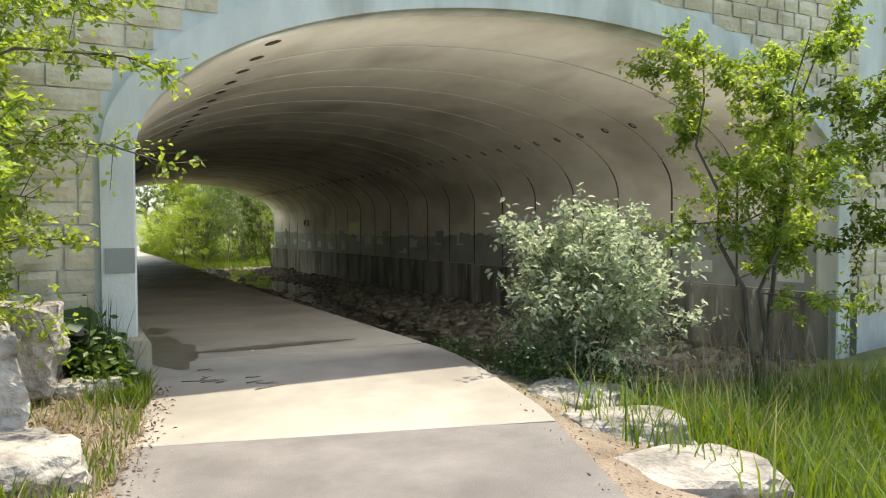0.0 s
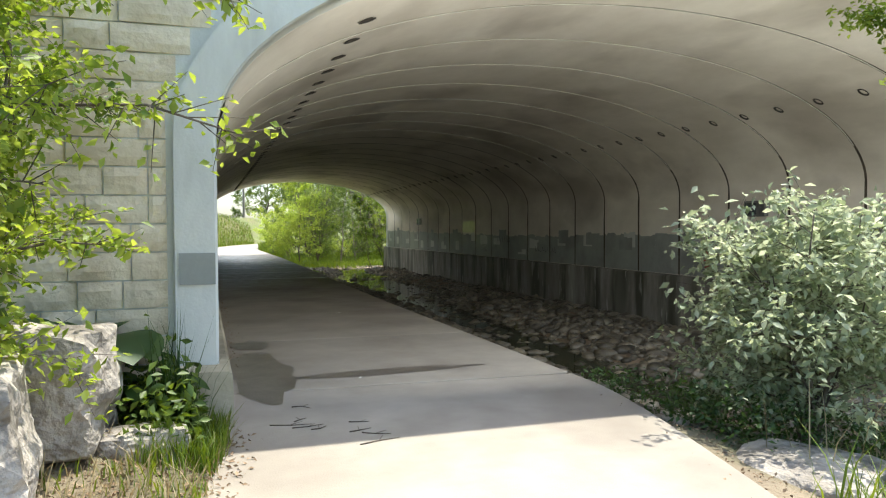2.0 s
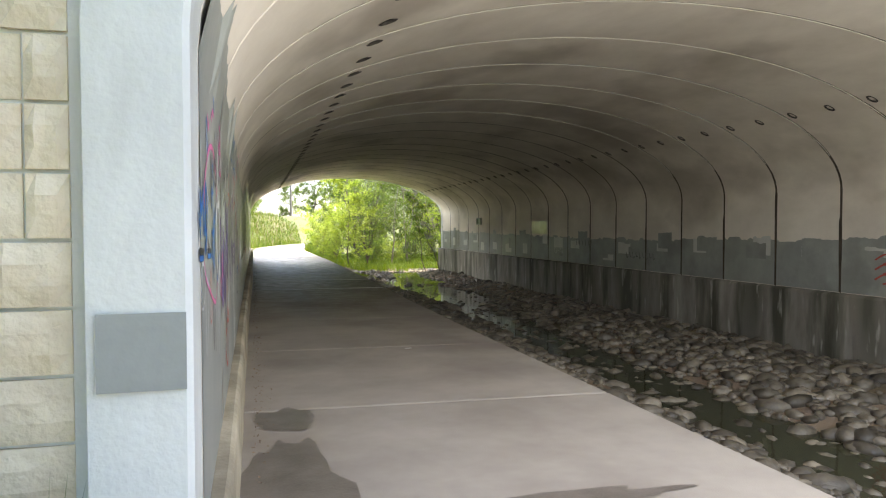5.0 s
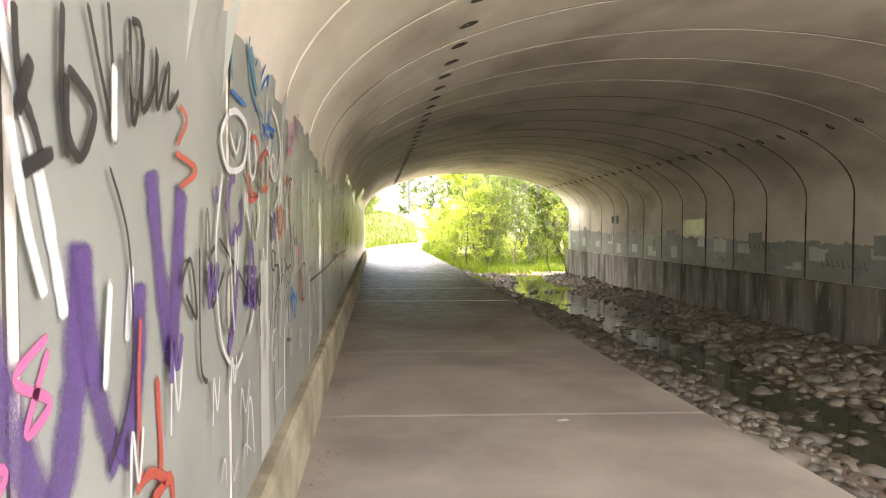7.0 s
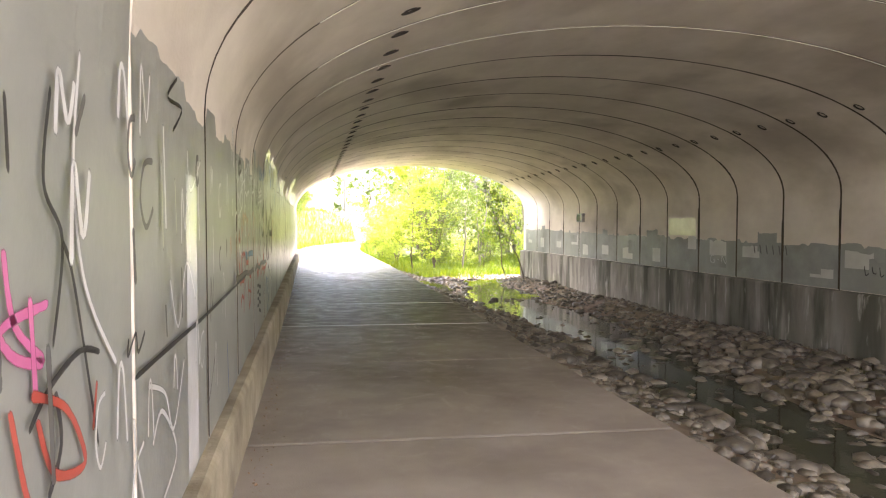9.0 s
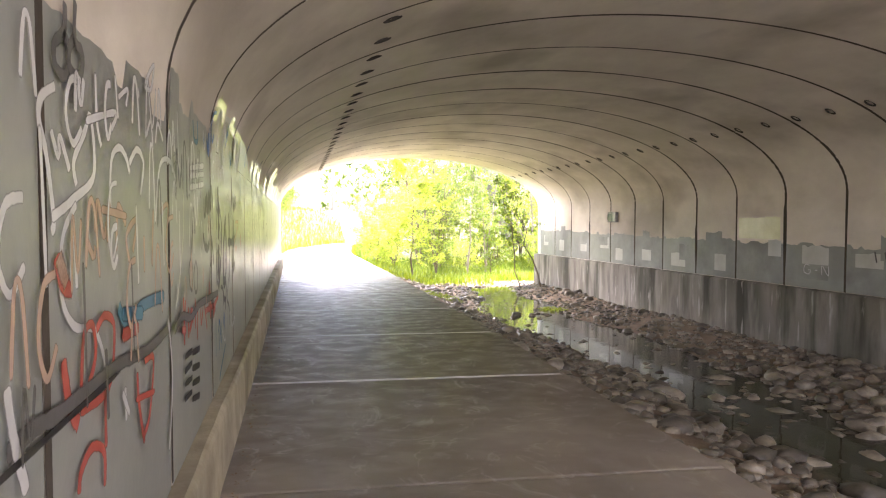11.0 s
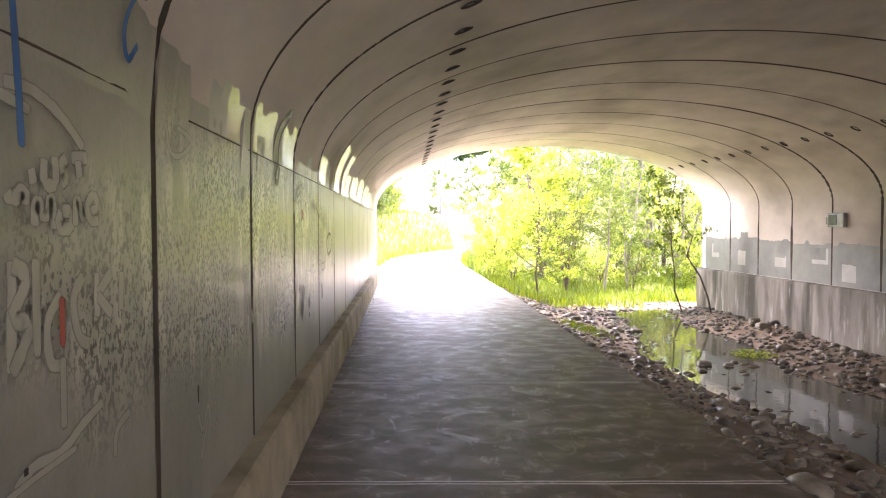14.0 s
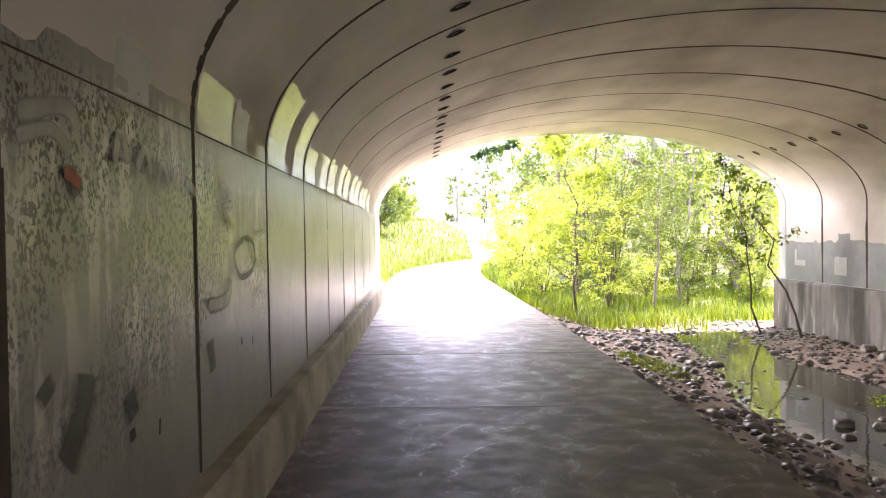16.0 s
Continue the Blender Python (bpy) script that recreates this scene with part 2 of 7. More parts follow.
ROCK = surface("limestone_boulder", (0.25, 0.22, 0.19), (0.52, 0.465, 0.405), 3.2, 0.9, 1.0, 13, stain=(0.10, 0.09, 0.075), stain_scale=2.4, stain_amount=0.8, bump_distance=0.06, stretch=(1, 1, 1.8))
COBBLE = surface("creek_cobble", (0.085, 0.073, 0.057), (0.25, 0.218, 0.168), 5, 0.42, 0.4, 50, island=0.55)
COBBLE_PART = surface("creek_cobble_near", (0.085, 0.073, 0.057), (0.25, 0.218, 0.168), 5, 0.42, 0.4, 50, per_object=0.55)
BARK = surface("bark", (0.07, 0.055, 0.04), (0.17, 0.14, 0.11), 9, 0.9, 0.8, 40, stretch=(1, 1, 0.25))
BARK_PALE = surface("pale_bark", (0.17, 0.15, 0.12), (0.32, 0.28, 0.23), 7, 0.9, 0.8, 30, stretch=(1, 1, 0.25))
LEAF = leaf_material("leaf_green", (0.055, 0.105, 0.016), (0.15, 0.215, 0.036), 0.4)
LEAF_YELLOW = leaf_material("leaf_spring", (0.14, 0.225, 0.036), (0.35, 0.43, 0.10), 0.55)
LEAF_GREY = leaf_material("leaf_grey_green", (0.23, 0.28, 0.16), (0.52, 0.56, 0.41), 0.48)
LEAF_DARK = leaf_material("leaf_dark", (0.02, 0.06, 0.01), (0.06, 0.11, 0.02), 0.25)
GRASS = leaf_material("grass_blade", (0.065, 0.12, 0.015), (0.18, 0.245, 0.036), 0.4)
GRASS_DRY = leaf_material("dry_grass_blade", (0.18, 0.15, 0.07), (0.40, 0.33, 0.19), 0.3)
WALL_PAINT = surface("grey_wall_paint", (0.265, 0.275, 0.25), (0.36, 0.37, 0.335), 1.4, 0.42, 0.25, 25, stain=(0.25, 0.255, 0.23), stain_scale=0.9, stain_amount=0.5, bump_distance=0.006)


# ---- builders ----
def mesh_of(name, verts, faces, material=None, smooth=False):
    me = bpy.data.meshes.new(name)
    me.from_pydata([tuple(v) for v in verts], [], [tuple(f) for f in faces])
    if material:
        me.materials.append(material)
    if smooth:
        me.polygons.foreach_set("use_smooth", [True] * len(me.polygons))
    me.update()
    return me


def mesh_from(name, bm, material=None, smooth=False):
    me = bpy.data.meshes.new(name)
    bmesh.ops.recalc_face_normals(bm, faces=bm.faces)
    bm.to_mesh(me)
    bm.free()
    if material:
        me.materials.append(material)
    if smooth:
        me.polygons.foreach_set("use_smooth", [True] * len(me.polygons))
    return me


def part(name, data, material, parent, label=""):
    if isinstance(data, bmesh.types.BMesh):
        data = mesh_from(name, data, material)
    elif material and not data.materials:
        data.materials.append(material)
    ob = new(name, data)
    ob.parent = parent
    return tagged(ob, label) if label else ob


def box_bm(x0, y0, z0, x1, y1, z1, bevel=0.0, bm=None):
    bm = bm or bmesh.new()
    made = bmesh.ops.create_cube(bm, size=1.0, matrix=Matrix.Translation(((x0 + x1) / 2, (y0 + y1) / 2, (z0 + z1) / 2)) @ Matrix.Diagonal((x1 - x0, y1 - y0, z1 - z0, 1)))
    if bevel:
        edges = list({e for v in made["verts"] for e in v.link_edges})
        bmesh.ops.bevel(bm, geom=edges, offset=bevel, segments=2, affect="EDGES", profile=0.6)
    return bm


def tube(verts, faces, points, radii, sides=7):
    """Adds a tapered tube along points to the lists."""
    start = len(verts)
    pts = [Vector(p) for p in points]
    for i, p in enumerate(pts):
        way = (pts[min(i + 1, len(pts) - 1)] - pts[max(i - 1, 0)]).normalized()
        side = way.cross(Vector((0.31, 0.17, 0.93)) if abs(way.z) < 0.9 else Vector((1, 0.2, 0))).normalized()
        up = side.cross(way)
        for k in range(sides):
            a = 2 * math.pi * k / sides
            verts.append(p + radii[i] * (math.cos(a) * side + math.sin(a) * up))
    for i in range(len(pts) - 1):
        for k in range(sides):
            a, b = start + i * sides + k, start + i * sides + (k + 1) % sides
            faces.append((a, b, b + sides, a + sides))
    faces.append(tuple(start + (len(pts) - 1) * sides + k for k in range(sides)))


def leaf_mesh(name, places, size, material, rng, droop=0.3, aspect=0.5):
    """One mesh of folded leaves at the places given."""
    p = np.array(places, dtype=float)
    n = len(p)
    way = rng.normal(size=(n, 3))
    way[:, 2] = way[:, 2] * 0.6 - droop
    way /= np.linalg.norm(way, axis=1)[:, None]
    up = rng.normal(size=(n, 3)) * 0.7 + (0, 0, 1.0)
    side = np.cross(way, up)
    side /= np.linalg.norm(side, axis=1)[:, None]
    nor = np.cross(side, way)
    s = size * rng.uniform(0.6, 1.3, size=(n, 1))
    v = np.stack([p, p + way * s * 0.5 + side * s * aspect * 0.5 + nor * s * 0.1, p + way * s - nor * s * 0.08,
                  p + way * s * 0.5 - side * s * aspect * 0.5 + nor * s * 0.1], axis=1).reshape(-1, 3)
    b = np.arange(n)[:, None] * 4
    tri = np.concatenate([b + (0, 1, 2), b + (0, 2, 3)], axis=1).reshape(-1)
    me = bpy.data.meshes.new(name)
    me.vertices.add(len(v))
    me.vertices.foreach_set("co", v.reshape(-1))
    me.loops.add(len(tri))
    me.loops.foreach_set("vertex_index", tri.astype(np.int32))
    me.polygons.add(len(tri) // 3)
    me.polygons.foreach_set("loop_start", np.arange(0, len(tri), 3, dtype=np.int32))
    me.materials.append(material)
    me.update(calc_edges=True)
    return me


def blade_mesh(name, bases, height, material, rng, width=0.008, lean=0.35):
    """Grass: one bent blade of two triangles and a tip at each base."""
    p = np.array(bases, dtype=float)
    n = len(p)
    a = rng.uniform(0, 2 * np.pi, n)
    out = np.stack([np.cos(a), np.sin(a), np.zeros(n)], axis=1)
    side = np.stack([-np.sin(a), np.cos(a), np.zeros(n)], axis=1) * width * rng.uniform(0.6, 1.4, (n, 1))
    h = height * rng.uniform(0.45, 1.25, (n, 1))
    bend = lean * rng.uniform(0.2, 1.3, (n, 1)) * h
    up = np.array([0, 0, 1.0])
    mid = p + up * h * 0.55 + out * bend * 0.35
    tip = p + up * h * 0.95 + out * bend
    v = np.stack([p - side, p + side, mid + side * 0.8, mid - side * 0.8, tip], axis=1).reshape(-1, 3)
    b = np.arange(n)[:, None] * 5
    tri = np.concatenate([b + (0, 1, 2), b + (0, 2, 3), b + (3, 2, 4)], axis=1).reshape(-1)
    me = bpy.data.meshes.new(name)
    me.vertices.add(len(v))
    me.vertices.foreach_set("co", v.reshape(-1))
    me.loops.add(len(tri))
    me.loops.foreach_set("vertex_index", tri.astype(np.int32))
    me.polygons.add(len(tri) // 3)
    me.polygons.foreach_set("loop_start", np.arange(0, len(tri), 3, dtype=np.int32))
    me.materials.append(material)
    me.update(calc_edges=True)
    return me


def plant(name, base, height, spread, leaves, leaf, seed, label, category, stems=1, trunk=0.05, lean=(0, 0), low=0.3, material=LEAF,
          bark=BARK, limbs=10, group="", flat=0.35, aspect=0.5, twig_len=0.5):
    """A tree or shrub: tapered stems, limbs and twigs in one mesh, leaves along the twigs in another."""
    rng = np.random.default_rng(seed)
    base = Vector(base)
    verts, faces, spots = [], [], []
    for s in range(stems):
        a = 2 * math.pi * (s + rng.uniform(-0.3, 0.3)) / stems
        out = Vector((math.cos(a), math.sin(a), 0)) * (spread * 0.55 if stems > 1 else 0.05 * height)
        h = height * (rng.uniform(0.7, 1.0) if stems > 1 else 0.97)
        pts = []
        for i in range(8):
            f = i / 7
            wob = Vector(rng.normal(size=3) * 0.025 * height * (f ** 0.5))
            wob.z = 0
            pts.append(base + Vector((lean[0] * f, lean[1] * f, 0)) + out * f ** 1.3 + Vector((0, 0, h * f - 0.05)) + wob)
        r = trunk * rng.uniform(0.75, 1.0)
        tube(verts, faces, pts, [r * (1 - 0.85 * i / 7) + 0.003 for i in range(8)], 7)
        for k in range(limbs):
            f = low + (0.99 - low) * (k + rng.uniform(0, 1)) / limbs
            i = min(int(f * 7), 6)
            p0 = pts[i].lerp(pts[i + 1], f * 7 - i)
            b = rng.uniform(0, 2 * math.pi)
            rise = rng.uniform(0.1, 0.9)
            way = Vector((math.cos(b), math.sin(b), rise)).normalized()
            shape = math.sin(math.pi * min(1, 0.18 + 0.82 * (1 - (f - low) / (1 - low)) ** 0.8) * 0.62)
            length = spread * rng.uniform(0.55, 1.0) * max(0.25, shape)
            lp = [p0]
            for j in range(1, 5):
                way = (way + Vector(rng.normal(size=3) * 0.16)).normalized()
                lp.append(lp[-1] + way * length / 4)
            lr = max(0.004, r * (1 - 0.85 * f) * 0.5)
            tube(verts, faces, lp, [lr * (1 - 0.2 * j) for j in range(5)], 5)
            for j in range(1, 5):
                for q in range(3):
                    tw = (Vector(rng.normal(size=3)) * 0.8 + way).normalized()
                    tl = length * twig_len * rng.uniform(0.4, 1.0)
                    tp = [lp[j], lp[j] + tw * tl * 0.5, lp[j] + tw * tl + Vector((0, 0, -0.08 * tl))]
                    tube(verts, faces, tp, [lr * 0.35 + 0.001, lr * 0.22 + 0.001, 0.001], 3)
                    spots.append((tp[0], tp[2]))
    holder = new(name)
    holder.location = base
    tagged(holder, label, category, group)
    shift = [v - base for v in verts]
    part("trunk", mesh_of("trunk", shift, faces, bark, True), None, holder)
    each = max(1, leaves // max(1, len(spots)))
    places = []
    for a, b in spots:
        for _ in range(each):
            f = rng.uniform(0.1, 1.05)
            places.append(a.lerp(b, f) - base + Vector(rng.normal(size=3)) * leaf * 0.45)
    part("crown", leaf_mesh("crown", places, leaf, material, rng, flat, aspect), None, holder)
    return holder


def stone_mesh(name, size, seed, material, box=0.5, rough=0.12, detail=3):
    """A boulder: a rounded, noise-worn block."""
    bm = bmesh.new()
    bmesh.ops.create_icosphere(bm, subdivisions=detail, radius=1.0)
    off = Vector((seed * 7.3, seed * 3.1, seed * 1.7))
    for v in bm.verts:
        c = v.co.normalized()
        m = max(abs(c.x), abs(c.y), abs(c.z))
        c = c.lerp(c / m, box)
        k = 1 + rough * (noise.noise(c * 1.3 + off) + 0.5 * noise.noise(c * 3.1 + off) + 0.25 * noise.noise(c * 7 + off))
        v.co = Vector((c.x * size[0] / 2, c.y * size[1] / 2, c.z * size[2] / 2)) * k
    return mesh_from(name, bm, material, box < 0.4)


# ---- plan ----
PITCH = 1.52                      # length of one arch unit
UNITS = 22
X0, X1 = 0.12, 10.0               # inner faces of the two walls
SPRING, RISE = 2.1, 1.9
SKEW = -0.056                     # the bridge crosses the path a little askew
Y_IN, Y_OUT = 0.0, UNITS * PITCH


def askew(x):
    """How far the bridge's cross lines lie ahead at x, against the right-hand wall."""
    return SKEW * (x - X1)


def arch(a, grow=0.0):
    """A point of the inner curve, a from 0 (left springing) to pi (right springing)."""
    return (X0 + X1) / 2 - ((X1 - X0) / 2 + grow) * math.cos(a), SPRING + (RISE + grow) * math.sin(a)


def section(grow=0.0, low_left=0.25, low_right=0.33, n=44):
    pts = [(X0 - grow, low_left)] + [arch(math.pi * i / n, grow) for i in range(n + 1)] + [(X1 + grow, low_right)]
    return pts


def path_edges(y):
    """Left and right edge of the path."""
    if y > 34:
        c = [(34, 1.87), (42, 1.8), (47, 2.0), (52, 2.9), (58, 4.8), (66, 8.5), (80, 17), (120, 42), (400, 200)]
        x = np.interp(y, [p[0] for p in c], [p[1] for p in c])
        return x - 1.55, x + 1.6
    left = np.interp(y, [-60, -20, -10.5, -6.0, -2.86, -1.67, -0.5, 0.6, 34], [-30, -9, -3.6, -1.3, -0.26, 0.0, 0.17, 0.18, 0.18])
    right = np.interp(y, [-60, -20, -10.5, -6.5, -3.83, -2.85, -2.05, -0.6, 0.3, 8, 13, 16.5, 23, 29, 34], [-26, -5.2, -0.3, 1.2, 2.2, 2.55, 2.83, 3.2, 3.38, 3.32, 3.34, 3.42, 3.47, 3.52, 3.46])
    return left, right


def ground_z(x, y):
    """Height of the earth: banks, creek bed and the strip under the path."""
    left, right = path_edges(y)
    n = noise.noise(Vector((x * 0.35, y * 0.35, 3.1))) * 0.16 + noise.noise(Vector((x * 1.3, y * 1.3, 7.7))) * 0.05
    if 0.4 < y < 33.2:
        if x < right:
            return -0.25
        f = min(1, (x - right) / 2.0)
        z = -0.28 - 0.50 * f ** 0.8
        channel = np.interp(y, [0, 11, 14.5, 17.6, 20, 23, 26, 28.5, 31, 33], [5.8, 6.2, 6.4, 6.8, 6.95, 6.7, 6.7, 7.1, 7.5, 7.8])
        wide = np.interp(y, [0, 12, 18, 22, 26, 29, 33], [0.6, 0.85, 1.15, 1.15, 1.35, 1.05, 0.8])
        z -= 0.24 * math.exp(-((x - channel) / wide) ** 2)
        return z + n * 0.45
    if x < left + 0.02:
        d = left - x
        if y < 1:
            rise = min(1.9, 0.02 + 0.22 * d + 0.05 * d * d)
        else:
            rise = min(2.6, max(0.0, d - 0.7) ** 1.3 * 0.26)
        return rise + n * min(1, d) - 0.02
    if x < right:
        return -0.06
    d = x - right
    if y < 1:
        z = -0.05 - 0.62 * min(1, max(0, d - 0.25) / 2.4) + 0.5 * max(0, min(1, (x - 9.5) / 4))
        near = max(0, min(1, (y + 1.0) / 1.6))
        z = z * (1 - near) + near * min(z, -0.30 - 0.5 * min(1, d / 2.3))
        return z + n * 0.7 * min(1, d)
    f = max(0.0, 1 - (y - 33) / 18)
    z = -0.12 - (0.62 * f + 0.15) * min(1, d / 2.2) + 0.9 * max(0, min(1, (x - 12) / 14))
    return z + n * 0.8 * min(1, d)


# ---- ground ----
def steps(*runs):
    out = [runs[0][0]]
    for a, b, d in runs:
        n = max(1, round((b - a) / d))
        out += [a + (b - a) * (i + 1) / n for i in range(n)]
    return out


gx = steps((-600, -60, 90), (-60, -12, 4), (-12, 16, 0.26), (16, 60, 4), (60, 600, 90))
gy = steps((-400, -40, 60), (-40, -9, 2.5), (-9, 2, 0.22), (2, 32.6, 0.34), (32.6, 62, 0.36), (62, 110, 3), (110, 900, 80))
ground_verts = [(x, y, ground_z(x, y)) for y in gy for x in gx]
w = len(gx)
ground_faces = [(j * w + i, j * w + i + 1, (j + 1) * w + i + 1, (j + 1) * w + i) for j in range(len(gy) - 1) for i in range(w - 1)]
ground = tagged(new("ground", mesh_of("ground", ground_verts, ground_faces, SOIL, True)), "brown earth banks and stony creek bed with sparse grass", "ground", kind="structure")

ground.data.materials.append(TURF)
for p in ground.data.polygons:
    c = p.center
    edge = 0.7 * noise.noise(Vector((c.x * 0.8, c.y * 0.8, 4)))
    inside = 0.2 < c.y < 34.5 + edge and 0 < c.x < 10.5
    near = -5.5 + edge < c.y < 0.5 and -2.4 + edge < c.x < 4.2 + edge
    p.material_index = 0 if inside or near else 1


def ribbon(y_list, top, deep, skew0=0.0, lip=0.0):
    """A slab between the path's edges over the y values given, with thickness."""
    bm = bmesh.new()
    rows = []
    for y in y_list:
        l, r = path_edges(y)
        row = []
        drop = lip if y in (y_list[0], y_list[-1]) else 0.0
        for x, z in ((l, top - drop), (r, top - drop), (r, top - deep), (l, top - deep)) if lip else ((l, top), (r, top), (r, top - deep), (l, top - deep)):
            row.append(bm.verts.new((x, y + skew0 * (x - 1.8), z)))
        rows.append(row)
    for a, b in zip(rows, rows[1:]):
        for k in range(4):
            bm.faces.new((a[k], a[(k + 1) % 4], b[(k + 1) % 4], b[k]))
    bm.faces.new(rows[0])
    bm.faces.new(rows[-1][::-1])
    return bm


asphalt = tagged(new("path_asphalt", mesh_from("path_asphalt", ribbon(steps((-60, -20, 4), (-20, -2.52, 0.6)), -0.008, 0.09, -0.35), ASPHALT)), "worn grey asphalt path with gritty surface", "path", kind="structure")
onward = tagged(new("path_onward", mesh_from("path_onward", ribbon(steps((34.05, 56, 0.8), (56, 130, 4)), -0.004, 0.2, SKEW), SLAB)), "pale sunlit concrete path beyond the underpass", "path", kind="structure")
slabs = tagged(new("pavement"), "concrete slabs of the path through the underpass", "path", kind="structure")
cuts = [-2.5, -0.2 + 1.07] + [3.65 + 2.78 * k for k in range(11)] + [34.05]
for a, b in zip(cuts, cuts[1:]):
    bm = ribbon([a + 0.005] + steps((a + 0.024, b - 0.024, 0.4)) + [b - 0.005], 0.0, 0.35, -0.35 if b < 1 else SKEW, 0.006)
    if a < 0:
        for v in bm.verts:
            f = max(0, min(1, (v.co.y + 2.6) / 3.2))
            v.co.y += f * (SKEW + 0.35) * (v.co.x - 1.8)
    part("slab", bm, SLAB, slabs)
# thin pale strips paint the wet glint on the tooled joints further in
for c in [c for c in cuts if 13 < c < 33]:
    for d in (-0.022, 0.022):
        l, r = path_edges(c)
        bm = bmesh.new()
        rows = []
        for i in range(15):
            x = l + 0.06 + (r - l - 0.10) * i / 14
            y = c + d + SKEW * (x - 1.8) + 0.003 * math.sin(i * 2.1 + c)
            wide = 0.0025 + 0.004 * abs(noise.noise(Vector((x * 1.7, c, d * 50))))
            rows.append([bm.verts.new((x, y + q * wide, z)) for q, z in ((-1, -0.004), (-0.6, 0.0035), (0.6, 0.0035), (1, -0.004))])
        for a, b in zip(rows, rows[1:]):
            for k in range(3):
                bm.faces.new((a[k], a[k + 1], b[k + 1], b[k]))
        part("joint_edge", bm, SLAB_GLINT, slabs, "pale line painting the wet glint on the tooled slab joint")

# ---- bridge: arch units, footing, kerb, headwalls ----
lining = tagged(new("tunnel_lining"), "precast concrete arch units lining the underpass", "tunnel", kind="structure")
lining.location = (0, 0, 0)
N = len(section())


def shell(y0, y1, grow0, grow1, chamfer=0.012):
    """A ring of the arch with chamfered edges; its inner face stands on vertices of its own."""
    inn, out, mid = section(grow0), section(grow1), section(grow0 + chamfer)
    verts, faces = [], []
    for pts, y in ((out, y0), (mid, y0), (inn, y0 + chamfer), (inn, y0 + chamfer), (inn, y1 - chamfer), (inn, y1 - chamfer), (mid, y1), (out, y1)):
        verts += [(x, y + askew(x), z) for x, z in pts]
    for r, q in ((0, 1), (1, 2), (5, 6), (6, 7), (7, 0), (3, 4)):
        for i in range(N - 1):
            faces.append((r * N + i, r * N + i + 1, q * N + i + 1, q * N + i))
    return verts, faces


unit = mesh_of("arch_unit", *shell(0.015, PITCH - 0.015, 0.0, 0.28, 0.009), CONCRETE)
unit.polygons.foreach_set("use_smooth", [5 * (N - 1) <= i for i in range(len(unit.polygons))])
for k in range(UNITS):
    ob = part("arch_unit", unit, None, lining)
    ob.location.y = k * PITCH
part("joint_backing", mesh_of("joint_backing", *shell(0.02, Y_OUT - 0.02, 0.012, 0.20), JOINT), None, lining, "dark dirt-filled joints between the arch units")
# pale sealant squeezed out of the joints near the entrance
for k in range(1, 9):
    pts = [arch(math.pi * f, -0.004) for f in np.linspace(0.16, 0.90, 40)]
    v, f = [], []
    tube(v, f, [(x, k * PITCH + askew(x) + 0.004 * math.sin(x * 9 + k), z) for x, z in pts], [0.006] * 40, 5)
    part("sealant_bead", mesh_of("sealant_bead", v, f, SEALANT, True), None, lining, "pale sealant bead in the joint")


def swept(name, profile, y0, y1, material, label, category, dy=0.5, widen=0.0):
    """A bar of constant section along the tunnel."""
    bm = bmesh.new()
    ys = steps((y0, y1, dy))
    rows = [[bm.verts.new((x + (widen * max(0, min(1, (y - 8) / 8)) if x > 0.17 else 0) + 0.006 * noise.noise(Vector((x * 3, y * 2, z * 3))), y + askew(x), z + 0.008 * noise.noise(Vector((y * 1.7, x, z))))) for x, z in profile] for y in ys]
    m = len(profile)
    for a, b in zip(rows, rows[1:]):
        for k in range(m):
            bm.faces.new((a[k], a[(k + 1) % m], b[(k + 1) % m], b[k]))
    bm.faces.new(rows[0])
    bm.faces.new(rows[-1][::-1])
    return tagged(new(name, mesh_from(name, bm, material)), label, category, kind="structure")


swept("kerb", [(-0.2, -0.3), (0.215, -0.3), (0.212, 0.02), (0.204, 0.36), (0.195, 0.385), (0.178, 0.40), (-0.2, 0.405)], -0.62, Y_OUT + 0.35, KERB, "chipped concrete kerb along the painted wall", "kerb", 0.22, 0.04)
swept("footing", [(9.82, -1.3), (10.5, -1.3), (10.5, 0.35), (9.86, 0.35), (9.835, 0.335), (9.82, 0.31)], -0.3, Y_OUT + 0.25, FOOTING, "stained concrete footing wall beside the creek", "footing wall")

HEAD_TOP = 5.9


def headwall(name, y_face, deep, label):
    """The smooth concrete face round the arch, with its vertical ends."""
    wall = tagged(new(name), label, "headwall", kind="structure")
    n = 44
    ins = [(X0, -0.4)] + [arch(math.pi * i / n) for i in range(n + 1)] + [(X1, -1.2)]
    outs = [(X0 - 0.30, -0.4)] + [(arch(math.pi * i / n, 0.30)[0], arch(math.pi * i / n, 0.42)[1]) for i in range(n + 1)] + [(X1 + 0.30, -1.2)]
    verts, faces = [], []
    c = 0.02
    rows = [([(x + c * (1 if x > 5 else -1), z) for x, z in ins], y_face), (ins, y_face + c), (ins, y_face + deep), (outs, y_face + deep), (outs, y_face)]
    for pts, y in rows:
        verts += [(x, y + askew(x), z) for x, z in pts]
    m = len(ins)
    for r in range(5):
        q = (r + 1) % 5
        for i in range(m - 1):
            faces.append((r * m + i, r * m + i + 1, q * m + i + 1, q * m + i))
    part("arch_ring", mesh_of("arch_ring", verts, faces, PORTAL), None, wall, "smooth pale concrete ring round the opening")
    return wall, outs


front, ring_out = headwall("headwall_front", -0.32, 0.32, "concrete bridge face with ashlar stone pattern")
back, _ = headwall("headwall_back", Y_OUT + 0.02, 0.3, "concrete bridge face on the far side")


